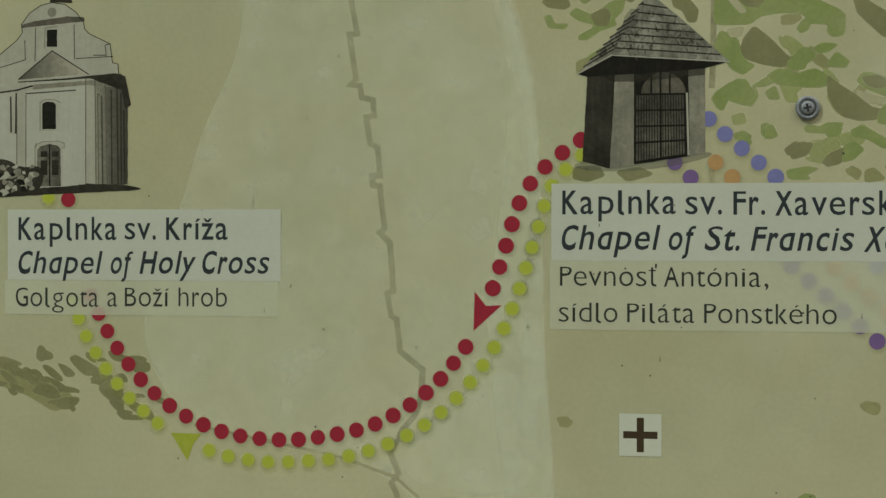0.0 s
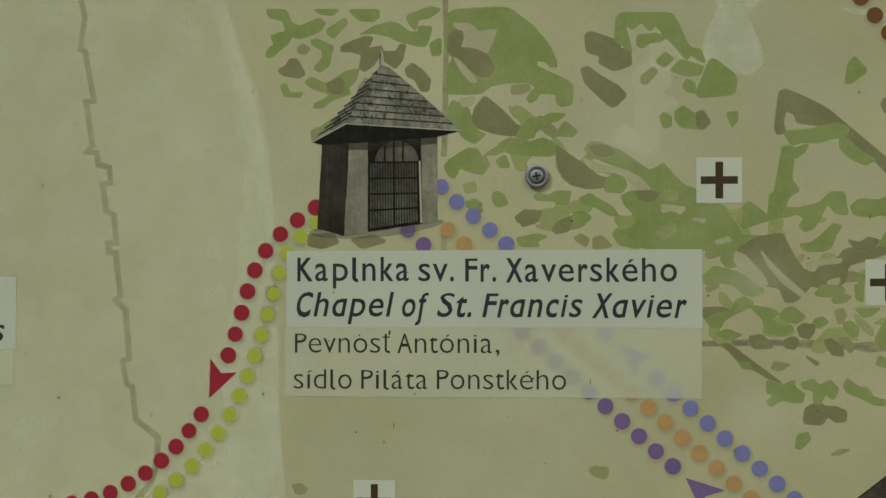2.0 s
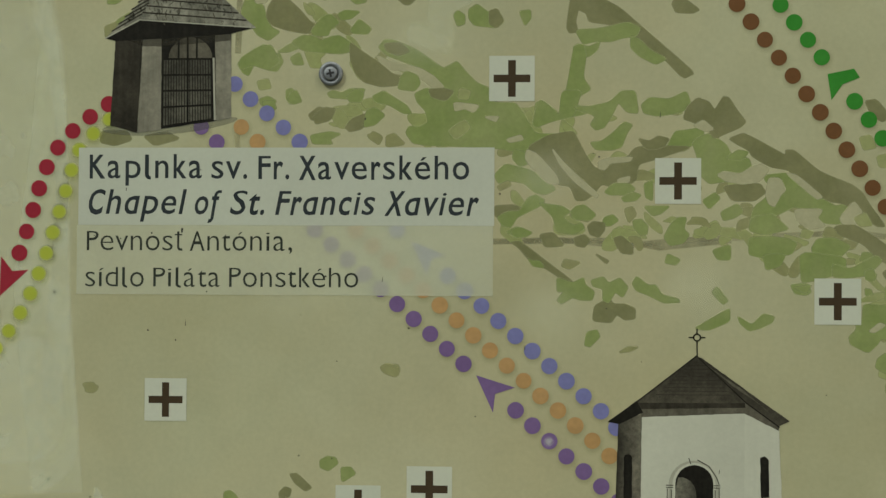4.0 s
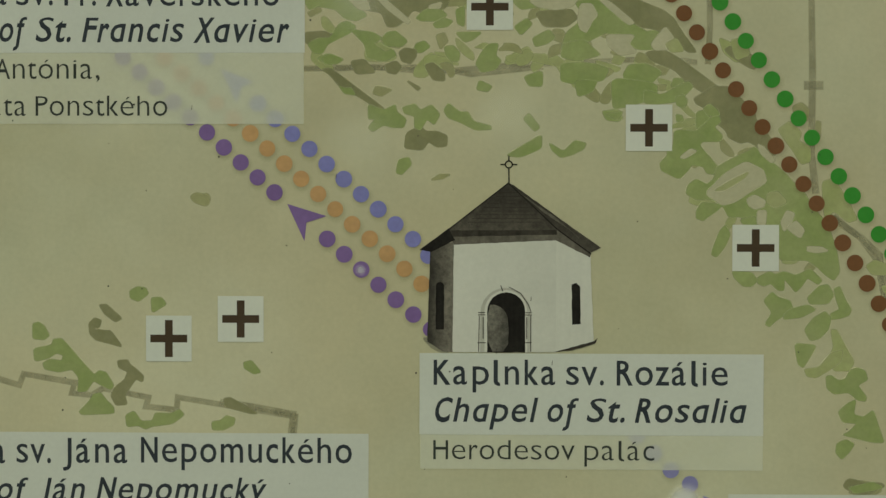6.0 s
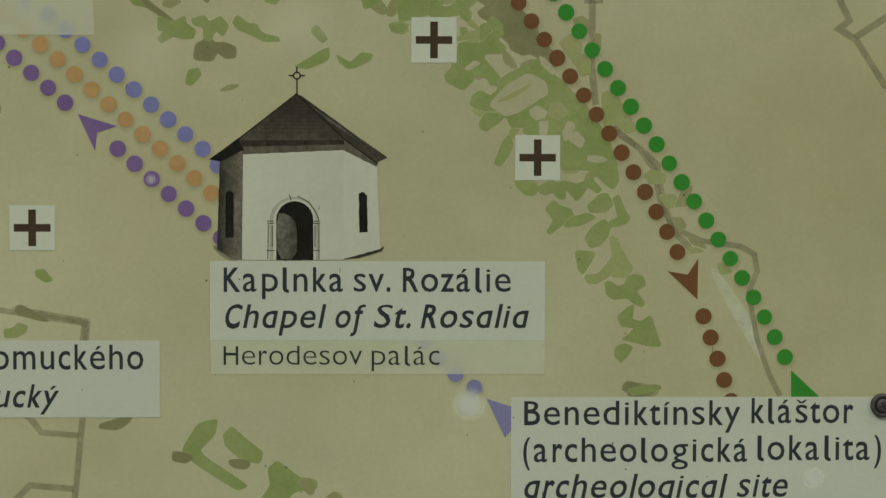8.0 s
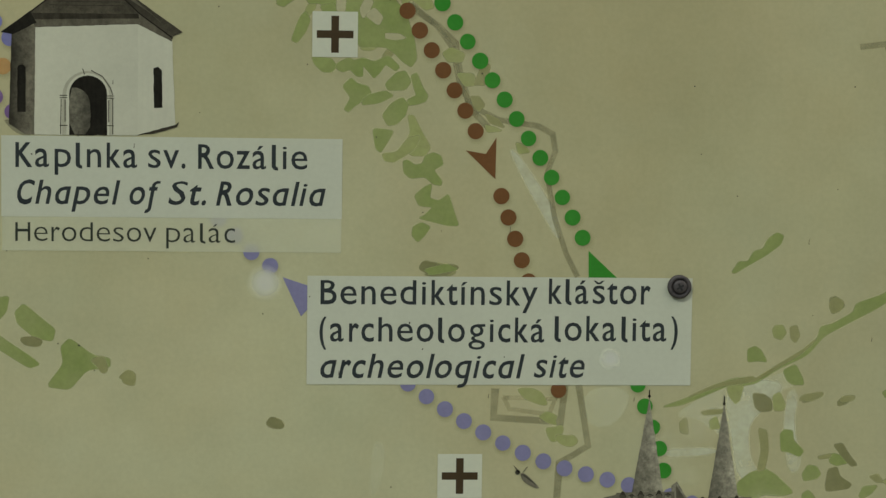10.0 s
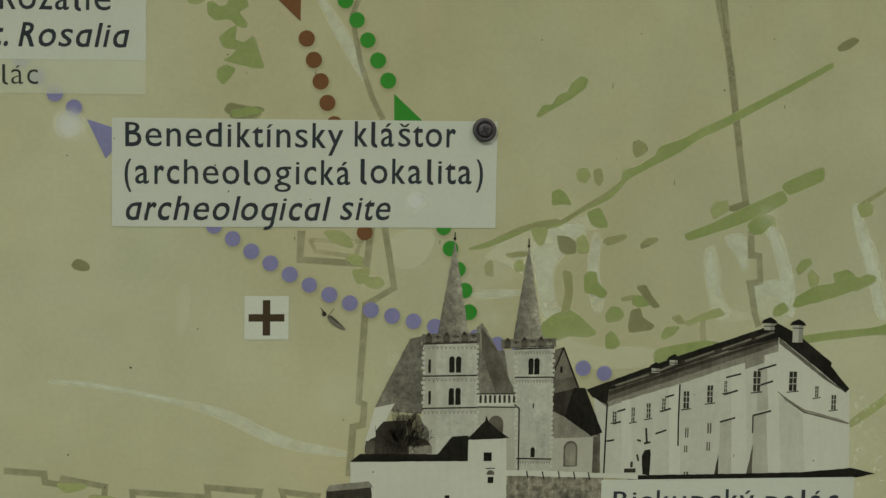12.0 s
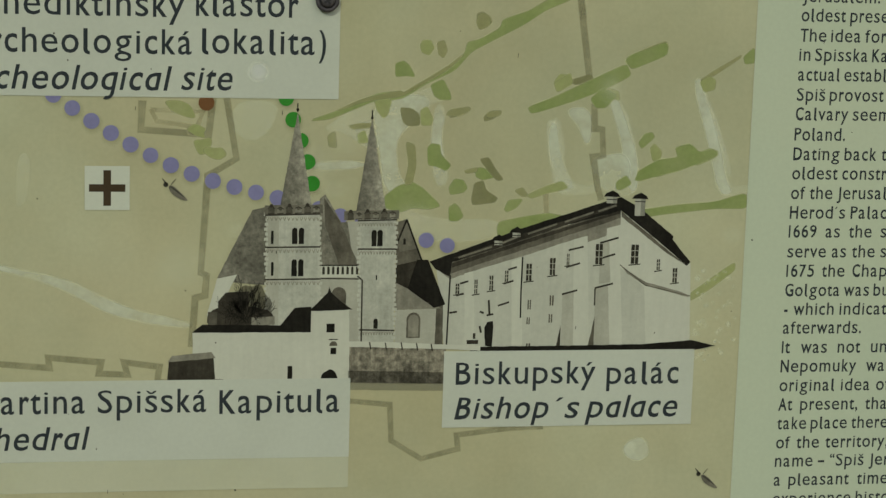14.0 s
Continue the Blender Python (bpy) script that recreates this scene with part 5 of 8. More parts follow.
daub([(402.5, -116.1), (405.3, -111.9), (415.2, -113.2), (412.4, -116.1), (408.2, -118.9), (405.9, -120.9), (402.5, -119.8)], GREEN)
daub([(423.8, -120.3), (430.9, -118.8), (432.3, -124.5), (426.7, -124.5)], GREEN)
daub([(394.5, -89.9), (399.5, -85.9), (402.4, -87), (396.7, -90.5)], TAN)
daub([(406.7, -107.6), (416.6, -97.7), (426.5, -92), (435, -96.2), (436.5, -101.9), (429.4, -106.1), (420.9, -111.8), (415.2, -113.2)], TAN)
daub([(427.1, -110.4), (430.8, -108.4), (436, -111.2), (435.1, -114), (430.9, -115.2), (428, -113.2)], TAN)
daub([(446.5, -116), (450.2, -117.4), (448, -123), (445.1, -125.9), (443.7, -121.6)], TAN)
daub([(432.3, -116), (436.5, -116), (436, -123.1), (432.3, -122.5)], TAN)
daub([(456.6, -133.5), (463.7, -133.8), (466.5, -135.5), (460.9, -136.3), (456.6, -135.5)], TAN)
daub([(446.5, -124.5), (453.1, -129.3), (455.1, -125.3), (450.8, -120.8)], TAN)
daub([(432.1, -83.5), (434.9, -84.9), (440.7, -91.4), (438.7, -92.5), (433.5, -87.8)], TAN)
daub([(411, -106.2), (420.9, -100.5), (427.9, -97.1), (425.1, -100.5), (416.6, -105.6)], GREEN_PALE)
daub([(437.1, -107.5), (442.2, -106.6), (446.5, -111.7), (440.8, -114.6), (436.5, -111.8)], GREEN_PALE)
daub([(468.3, -174.1), (471.1, -174.1), (475.5, -182.6), (479.8, -189.8), (477, -194.1), (469.8, -194.1), (466.9, -188.4), (469.7, -182.7)], GREEN_PALE)
daub([(455.5, -193.5), (462.7, -192.6), (468.3, -185.5), (474, -184.1), (472.7, -189.8), (467, -194.1), (461.3, -197.5), (457, -196.9)], GREEN_PALE)
daub([(442, -76.4), (447.6, -72.2), (453.3, -77.8), (451.9, -82), (457.6, -84.8), (457.7, -91.9), (453.4, -93.3), (449.1, -86.3), (444.8, -80.7)], GREEN_PALE)
daub([(463.4, -101.8), (469.1, -100.3), (476.3, -111.6), (480.7, -120.1), (476.4, -121.5), (469.2, -115.9), (465, -120.1)], GREEN_PALE)
daub([(485.1, -142.8), (489.4, -139.9), (496.5, -142.8), (495.1, -147), (488, -147)], GREEN_PALE)
daub([(492.3, -152.7), (500.9, -152.7), (502.4, -158.4), (496.7, -159.2)], GREEN_PALE)
daub([(506.9, -178.3), (512.6, -179.7), (515.5, -181.2), (508.3, -182)], GREEN_PALE)
daub([(522.7, -186.9), (527, -188.3), (529.9, -191.7), (524.2, -192.6)], GREEN_PALE)
daub([(422.5, -145.8), (429.6, -146.3), (432.5, -150), (429.7, -152.9), (425.4, -152.9), (421.1, -148.6), (420.2, -145.8)], GREEN)
daub([(432.5, -148.6), (438.1, -145.7), (441, -147.2), (445.3, -145.7), (451, -147.7), (458.1, -144.3), (463.8, -149.9), (461.8, -151.9), (456.7, -148.5), (453.8, -152.8), (451, -155.7), (448.7, -152.8), (445.3, -149.1), (445.3, -154.8), (442.5, -154.8), (439, -151.4), (435.3, -152.8), (432.5, -151.4)], GREEN)
daub([(409.7, -137.3), (413.9, -126), (416.7, -123.1), (419, -127.4), (416.8, -133), (412.5, -138.7)], GREEN)
daub([(456.7, -158.5), (462.4, -152.8), (466.7, -151.9), (469.6, -157), (466.7, -161.3), (458.2, -161.6)], GREEN)
daub([(469.5, -154.2), (472.4, -152.8), (475.3, -159.9), (478.2, -164.1), (476.8, -167), (472.5, -168.4), (467.6, -169), (468.2, -166.1), (472.5, -164.1), (471, -159.9)], GREEN)
daub([(435.4, -159.9), (439.6, -155.7), (442.5, -158.5), (448.2, -159.9), (449.6, -163.3), (445.4, -167), (441.1, -169.9), (438.3, -172.7), (436.3, -171.3), (439.7, -165.6)], GREEN)
daub([(448.2, -164.2), (456.8, -161.9), (461, -164.2), (453.9, -167.9), (445.4, -169), (445.4, -167)], GREEN)
daub([(455.4, -174.1), (459.7, -168.4), (465.3, -165), (468.2, -168.4), (466.8, -174.1), (462.6, -178.4), (458.3, -179.3)], GREEN)
daub([(450.6, -180.7), (461.2, -181.8), (458.4, -186.9), (454.7, -192.7), (452.4, -190.7)], GREEN)
daub([(466.1, -196.9), (468.4, -196.4), (471.9, -198.9), (475.6, -198.3), (477.5, -194.1), (481.2, -192.6), (485, -194.1), (486.2, -198.3), (481.3, -201.2), (485.7, -206.9), (485.1, -208.9), (481.4, -208.3), (477.1, -204.6), (469.9, -205.5), (466.5, -202.6)], GREEN)
daub([(472, -214.1), (477.1, -209.8), (480.5, -208.3), (479.4, -215.5), (484.3, -216.9), (489.1, -213.2), (492.1, -222.6), (494.4, -229), (488.7, -229), (474.4, -225.5), (477.2, -224.1), (481.5, -219.8), (474.3, -219.2)], GREEN)
daub([(471, -234.1), (471.5, -229.8), (475.8, -227.8), (480.1, -229.8), (477.3, -234.1), (473.9, -237.5)], GREEN)
daub([(449, -65.1), (453.2, -63.2), (457, -66.5), (456.1, -72.2), (450.5, -72.2)], OLIVE_PALE)
daub([(499.6, -164.1), (503.9, -164.1), (506.8, -168.3), (503.9, -171.8), (501.1, -168.9)], OLIVE_PALE)
daub([(506.8, -172.6), (514, -175.5), (516.9, -179.7), (509.7, -177.5)], OLIVE_PALE)
daub([(505.2, -148.4), (509.4, -148.4), (506.7, -158.4), (501, -158.4)], OLIVE_PALE)
daub([(460.4, -72.1), (462.7, -72.7), (462.4, -80.6), (459.6, -80.6)], OLIVE_PALE)
# large daubs above and beside the first chapel
# the left bank
daub([(-307.8, -94.8), (-294.6, -96.1), (-281.6, -103.5), (-265.4, -105.7), (-257.3, -116.7), (-270.2, -120.9), (-284.8, -112.7), (-301.2, -106.9)], OLIVE_PALE)
# blocks by the monastery and along the fields
daub([(807.6, -412.6), (816.2, -406.4), (831.4, -395.6), (831.7, -399.6), (817.9, -410.2), (807.8, -416.4)], GREEN_PALE)
daub([(252.4, -282.6), (260.9, -268.3), (270.8, -266), (269.4, -274), (260.9, -282.6), (286.4, -299.9), (280.7, -302.1), (263.7, -291.2)], GREEN)
daub([(273.7, -274.1), (277.9, -269.8), (286.4, -276.9), (293.5, -282.7), (292.1, -288.4), (283.6, -286.9), (275.1, -279.8)], GREEN)
daub([(296.3, -291.3), (300.6, -287), (312, -295.6), (320.5, -297.1), (320.5, -301.4), (309.1, -302.8), (300.6, -312.8), (289.2, -311.3), (297.7, -299.9)], GREEN)
patches(GREEN, [(361, -69.3, 8.8, 5.9, -10)])
patches(OLIVE_PALE, [(160.1, -110.2, 8.3, 4.7, 0)])
patches(OLIVE, [(221.3, -267.7, 17.7, 5.3, 20), (252.4, -285.5, 11.8, 5.9, 0), (282.1, -289, 11.8, 5.9, 0)])
patches(OLIVE, [(424.9, -41.1, 17.7, 5.3, -30)])
patches(OLIVE_PALE, [(403.2, -329, 9.4, 5.3, -10), (330, -306.3, 8.3, 7.1, -30), (316.7, -299.6, 8.8, 5.9, -50), (484.4, -251.3, 17.7, 6.5, -10), (689, -267.3, 8.8, 7.1, -60), (677.3, -315.3, 11.8, 4.1, 10), (695.1, -317, 8.8, 3.5, 10)])
patches(GREEN_PALE, [(533, -314.7, 17.7, 5.9, -20), (545, -335.2, 8.8, 7.7, 0), (550.9, -338.1, 11.8, 5.9, -10), (542, -326.4, 8.8, 5.9, -10)])
patches(OLIVE, [(798.9, -212.6, 14.8, 4.1, 30), (403.1, -329.2, 8.8, 5.3, -10), (486.9, -251.7, 17.7, 4.7, 10), (480.6, -250.3, 11.8, 5.9, 0)])
patches(GREEN_PALE, [(398.6, -444.1, 14.8, 5.3, 0), (415.7, -450.2, 17.7, 4.1, -10), (432.9, -457.8, 17.7, 4.1, -5)])
patches(OLIVE, [(-276.7, -90.7, 10, 6.5, -40), (-291.4, -100.6, 17.7, 5.3, -30), (-275.1, -109.5, 17.7, 6.5, -10), (-262.1, -116.8, 14.8, 5.3, 20), (-252.5, -97, 17.7, 7.1, -30), (-239.7, -102.8, 17.7, 7.1, -40), (-236.5, -111.8, 17.7, 5.9, -40), (-223.7, -93.6, 11.8, 6.5, 0), (-230.1, -122.2, 8.8, 4.7, 0), (-220.5, -119, 17.7, 4.7, -30), (-294.6, -94.6, 14.8, 2.9, -20)])
patches(OLIVE_PALE, [(7.2, -121.2, 8.3, 4.7, 0), (159, -110.2, 8.8, 5.9, -20)])

# traced tufts and clearings
daub([(75.7, -172.7), (78.6, -171.9), (81.4, -173.8), (83.9, -178.3), (81.4, -180.5), (75.7, -180.0)], GREEN)
daub([(76.0, -185.1), (85.2, -183.2), (85.9, -180.4), (89.9, -179.9), (93.0, -183.1), (100.8, -192.2), (106.2, -198.0), (108.6, -195.8), (112.1, -196.6), (115.9, -203.0), (114.3, -205.0), (109.3, -202.6), (105.8, -200.6), (102.2, -205.9), (98.0, -206.2), (98.7, -199.2), (95.2, -195.0), (88.8, -196.5), (81.7, -195.1), (80.7, -192.3), (83.8, -190.2), (90.2, -191.1), (90.9, -188.1), (87.4, -187.0), (83.1, -189.8), (76.7, -191.2)], GREEN)
daub([(117.8, -190.9), (122.7, -190.3), (124.1, -192.7), (126.9, -194.8), (130.6, -198.3), (130.1, -201.1), (126.9, -199.7), (124.8, -202.5), (121.3, -208.2), (122.5, -212.3), (117.1, -212.8), (114.5, -208.2), (117.1, -203.3), (121.3, -200.4), (123.0, -196.2), (118.5, -194.2)], OLIVE)
daub([(108.8, -163.2), (112.5, -162.9), (120.1, -169.9), (116.7, -171.6), (111.4, -167.6)], OLIVE)
daub([(103.6, -172.5), (106.4, -169.7), (109.7, -170.8), (108.8, -174.2), (105.7, -175.0), (111.4, -176.0), (114.5, -176.0), (120.1, -183.9), (114.2, -182.3), (107.1, -180.6), (104.0, -177.4)], OLIVE)
daub([(124.0, -156.3), (127.6, -154.2), (131.8, -154.8), (133.2, -157.6), (128.3, -161.4), (124.3, -159.8)], GREEN)
daub([(134.6, -159.7), (139.5, -159.4), (142.1, -162.7), (135.1, -167.0)], GREEN)
daub([(98.7, -216.1), (103.7, -211.1), (105.8, -207.6), (109.3, -206.8), (112.1, -210.3), (115.7, -213.8), (116.0, -216.8), (100.1, -217.5)], GREEN)
daub([(180.4, -191.4), (184.3, -190.4), (188.8, -196.0), (185.5, -197.0), (180.8, -194.2)], GREEN)
daub([(121.8, -217.8), (126.0, -215.7), (129.5, -220.8), (135.2, -220.5), (136.6, -216.6), (144.3, -216.9), (148.5, -214.8), (150.9, -217.3), (145.0, -221.8), (135.2, -223.0), (131.7, -224.5), (128.1, -222.7), (122.5, -223.4)], GREEN)
daub([(164.7, -220.9), (169.0, -220.2), (171.8, -217.7), (176.0, -219.0), (175.3, -222.2), (170.4, -224.7), (165.0, -224.7)], GREEN)
daub([(170.6, -209.3), (173.8, -208.7), (187.2, -216.5), (183.7, -216.6), (171.0, -213.2)], OLIVE)
daub([(714.1, -312.9), (728.3, -307.3), (750.0, -297.0), (766.3, -289.4), (768.9, -295.3), (755.8, -302.3), (739.4, -308.8), (716.2, -316.1)], GREEN)
daub([(765.6, -285.9), (787.6, -277.4), (787.9, -284.2), (769.3, -292.1)], GREEN)
daub([(727.9, -300.0), (736.0, -294.5), (737.6, -299.9), (729.5, -304.6)], GREEN_PALE)
daub([(747.7, -307.9), (754.4, -302.3), (761.6, -306.3), (755.7, -312.4), (750.7, -312.4)], GREEN)
daub([(773.6, -351.4), (776.1, -345.9), (785.7, -340.3), (797.0, -338.8), (795.3, -333.3), (803.7, -331.8), (808.2, -335.9), (816.6, -334.5), (819.1, -337.2), (807.1, -342.0), (797.3, -345.7), (786.1, -348.5)], GREEN)
daub([(119.3, 15.6), (125, 20.4), (130.7, 19.5), (127.9, 13.8), (120.7, 11.9)], OLIVE)
daub([(11, 8.4), (24.2, 8.9), (27.1, 4), (18.3, 1.2), (11, 2.7)], OLIVE)
daub([(32.9, 6), (44.5, 8.2), (51.8, 4.7), (38.7, 1.1)], OLIVE)
daub([(18.3, 64.4), (25.6, 68.7), (27, 65.8), (19.7, 61.5)], GREEN)
daub([(82.1, 45), (90.7, 50.6), (97.9, 51.9), (102.2, 43.3), (96.5, 39.1), (87.8, 42.1), (82.1, 39.3)], GREEN)
daub([(107.9, 27.6), (110.8, 29), (113.6, 23.3), (109.3, 21.9), (106.5, 24.2)], GREEN)
daub([(93.6, 23.5), (99.3, 23.4), (100.7, 19.7), (95, 17.8)], GREEN)
daub([(358.3, -68.9), (366.5, -67.5), (363.8, -71.6)], GREEN)
daub([(418.6, -33), (425.4, -31.6), (428.2, -39.9), (421.4, -42.6)], GREEN_PALE)
daub([(477.4, -251.3), (488.9, -248.5), (494.6, -251.3), (480.3, -254.2)], GREEN)
RIVER = [(-311, -91.8), (-281.6, -97.4), (-263.8, -92.6), (-242.9, -90.2), (-216.7, -93.5), (-207.8, -117.3), (-222.1, -126), (-239.6, -113.4), (-258.9, -121.3), (-281.6, -114.1), (-311, -107)]
thicket(RIVER, 40, OLIVE, 13, (6, 14), (0.25, 0.5), (-45, 10))
thicket([(808.7, -397.1), (833.6, -400.3), (833.9, -450.4), (811.5, -450.2)], 46, PALE, 18, (1, 3), (0.6, 1.0))
rng, BLOOMS = random.Random(31), []
for n in range(26):
    # cloudy pale blooms in the washes, thickest by the cathedral fields
    u, v = (rng.uniform(560, 830), rng.uniform(-390, -290)) if n < 8 else (rng.uniform(-260, 830), rng.uniform(-520, 110))
    r = rng.uniform(8, 17) if n < 8 else rng.uniform(14, 40)
    ca, k = rng.uniform(0.5, 1.0), rng.uniform(0.5, 1.0)
    ring = [(u + r * ca * math.cos(t / 10 * math.pi), v + r * k * math.sin(t / 10 * math.pi)) for t in range(20)]
    box = (u - r, v - r, u + r, v + r)
    slot = 1 + max((q for b, q in BLOOMS if b[0] < box[2] and box[0] < b[2] and b[1] < box[3] and box[1] < b[3]), default=0)
    BLOOMS.append((box, slot))
    film("pale_bloom", ring, 14.35 + 0.12 * min(slot, 9), BLOOM_FAINT, map_sheet)



# ---- walking routes: rows of printed dots ----
def route(colour, runs, arrows=(), label="", r=4.05, level=15.5):
    """runs: lines with the number of dots on each; arrows: tip, then the two barbs and the notch."""
    first, halo_count = runs[0][0][0], len(LAID) + len(POSITION)
    root = thing("walking_route", first[0], first[1], label, "route marking", "marked walking routes")
    for line, n in runs:
        for u, v in spline(line, n):
            halo_count += 1
            # soft disc set low and right: a drawn drop shadow, on yellow a glow
            shadow_glow = disc(u + 0.5, v - 1.2, 6.4, 16)
            dot = film("dot", disc(u, v, r * random.uniform(0.97, 1.03) * (1.13 if colour == "yellow" else 1.0)), level, DOTS[colour], root)
            film("shadow_glow", shadow_glow, 13.2 + 0.16 * (halo_count % 7), HALO_YELLOW if colour == "yellow" else DROP_SHADOW, dot)
    for a in arrows:
        film("arrow", a, level + 0.3, YELLOW_FLAT if colour == "yellow" else DOTS[colour], root)
    return root


route("red", [
    ([(14.9, 22.2), (5.7, 16), (-3.3, 8.8), (-11.2, -0), (-17, -10.4), (-20.8, -21.4), (-23.7, -32), (-26.9, -42.7), (-30.4, -53.2)], 9),
    ([(-44.5, -83.4), (-57.8, -100.2), (-74.2, -114.1), (-93.5, -124.5), (-113.5, -129.9), (-134.6, -133), (-155.9, -132.9), (-176.4, -129.5), (-195.9, -121.8), (-213.2, -110.2), (-227.5, -95.4), (-239.4, -78.1), (-249.3, -58.6)], 25),
    ([(-262, -7.3), (-259.7, -19.1), (-257.1, -30.5)], 3)],
    [[(-40.4, -75.2), (-39.8, -55), (-33.9, -62.4), (-25.7, -61.8)]], "row of dark red printed dots with an arrowhead")
route("yellow", [
    ([(15.5, 14.5), (5.7, 5.9), (-1.8, -4.1), (-5, -15.6), (-11.4, -36.6), (-18.1, -57.7), (-26.8, -78.3), (-38.3, -96.7), (-52.8, -113.1), (-69.7, -126.3), (-88.9, -135.5), (-109.2, -141.6), (-130.6, -144.1), (-151.8, -145), (-173, -142.5), (-182.6, -139.8)], 27),
    ([(-211.3, -126.1), (-227.5, -112.6), (-241.3, -96.5), (-252.5, -78.9), (-259.6, -61.4)], 9),
    ([(-273.3, -6.3), (-270, -16.9), (-267.4, -27.5)], 3)],
    [[(-204, -131), (-187, -131.2), (-191.4, -136.7), (-194.6, -145.7)]], "row of yellow-green printed dots with an arrowhead")
route("purple", [
    ([(62.5, 10.6), (70.8, 2.6), (120.6, -41.1), (154, -70.7), (195.6, -107.5)], 17),
    ([(221.6, -130.3), (246.9, -152.8), (272.7, -174.6)], 7)],
    [[(201.9, -113.1), (221.3, -119.1), (211.4, -122.3), (210.4, -131.5)]], "row of purple printed dots with an arrowhead")
route("orange", [
    ([(82.9, 10.5), (91.2, 3), (140.5, -40.9), (175.1, -71), (233.9, -123.1)], 19),
    ([(242.6, -130.2), (251, -137.4), (268.1, -152.3)], 4)], [], "row of pale orange printed dots")
route("blue", [
    ([(79.5, 32.2), (87.3, 24.7), (112.7, 2.9), (162, -41.2)], 11),
    ([(187.5, -63.9), (221.3, -93.5), (255.2, -123)], 9),
    ([(263.8, -130.3), (271.4, -138.4)], 2)],
    [[(168.9, -46.7), (185.8, -53.4), (179.6, -55.6), (176.9, -63.5)]], "row of soft blue printed dots with an arrowhead")
route("brown", [
    ([(288.6, 124.3), (295.4, 115.2), (309, 98.2), (322.8, 80.4)] + [(370.3, 17.8), (402.1, -28.8), (428, -66.1), (447.5, -93.4)], 25),
    ([(454.4, -102.9), (473.6, -131.5), (491.3, -161), (502.3, -181.5)], 9),
    ([(515.8, -214), (519.6, -224.9), (523.2, -235.8), (526.8, -246.8), (530.3, -257.1)], 5),
    ([(534.2, -267.2), (546.5, -312.4)], 5)],
    [[(512.6, -205.5), (497.5, -191.2), (507.6, -192.9), (512.9, -184.6)]], "row of dark brown printed dots with an arrowhead")
route("green", [
    ([(387.3, 22.7), (400.9, 4.4), (419.9, -24.1), (438.8, -52)], 9),
    ([(305.4, 131.8), (319, 112.5), (325.7, 103.4)] + [(371.3, 44.4)], 11),
    ([(445.3, -61.5), (471.4, -98.9), (491, -126.9), (516.5, -165.2), (540.9, -204), (557.4, -234.7)], 19),
    ([(587.2, -309.6), (590.9, -320.5), (594.3, -329.3), (599, -342.8), (601.3, -353.7)], 5)],
    [[(560.6, -241.3), (560.9, -258.6), (579.6, -258.9)], [(374.1, 36.1), (376.1, 23.3), (381.5, 31.1), (389.8, 34.4), (387, 38.8)]], "row of bright green printed dots with arrowheads")
route("lavender", [
    ([(374.1, -226.6), (382.5, -235.3), (391.2, -243.7), (400, -250.1)], 4),
    ([(460.3, -302.9), (470.1, -309.5), (489.4, -322.7), (509.1, -334.5), (529.5, -344.9), (550.7, -352.7), (583.5, -361.2)], 13),
    ([(605.1, -366.8), (616.4, -370.7), (627.8, -374.3)], 3),
    ([(662.1, -383.4), (673.4, -386.2)], 2)],
    [[(406.2, -255.7), (419.7, -260.1), (419.8, -270.9), (415.6, -275.5)]], "row of lavender blue printed dots with an arrowhead")



# ---- grave-mark crosses on white squares ----
def cross_marker(u, v, s=22.6):
    root = thing("cross_marker", u, v, "white square marker with a dark brown cross", "map marker", "cross markers on the map")
    h, a, w = s / 2, s * 0.405, s * 0.085
    sq = film("square", rect(u - h, v - h, u + h, v + h), 20, MARK_WHITE, root)
    film("cross", [(u - a, v - w), (u - w, v - w), (u - w, v - a), (u + w, v - a), (u + w, v - w), (u + a, v - w),
                   (u + a, v + w), (u + w, v + w), (u + w, v + a), (u - w, v + a), (u - w, v + w), (u - a, v + w)], 21, CROSS, sq)


cross_marker(45.5, -126.7, 21.4)
cross_marker(219, 34.5)
cross_marker(301.3, -16.5)
cross_marker(379.2, -75.6)
cross_marker(431.4, -134.2)
cross_marker(178.9, -169.9)
cross_marker(143.3, -179.7)
cross_marker(496.7, -356.5)



# ---- printed photographs of the chapels ----
def lines(name, rows, width, level, material, parent):
    """Thin printed strokes: each one a part, or, where there are many, joined."""
    bm = bmesh.new()
    for row in rows:
        for q in strip(row, width):
            face(bm, q, level, parent)
        if len(rows) <= 14:
            part(name, bm, material, parent)
            bm = bmesh.new()
    if len(rows) <= 14:
        bm.free()
        return None
    return tagged(part(name, bm, material, parent), kind="stuff")


def ragged(pts, rng, step=2.2, amp=0.13):
    """The same outline with the small wobble of a hand-cut picture."""
    out = []
    for (x, y), (X, Y) in zip(pts, pts[1:] + pts[:1]):
        d = math.hypot(X - x, Y - y)
        n = max(1, min(40, int(d / step)))
        for k in range(n):
            s = k / n
            j = amp if k else amp * 0.5
            out.append((x + (X - x) * s + rng.uniform(-j, j), y + (Y - y) * s + rng.uniform(-j, j)))
    return out


def pic(name, pts, level, material, parent, label=""):
    return film(name, ragged(list(pts), random.Random(len(POSITION))), level, material, parent, label)


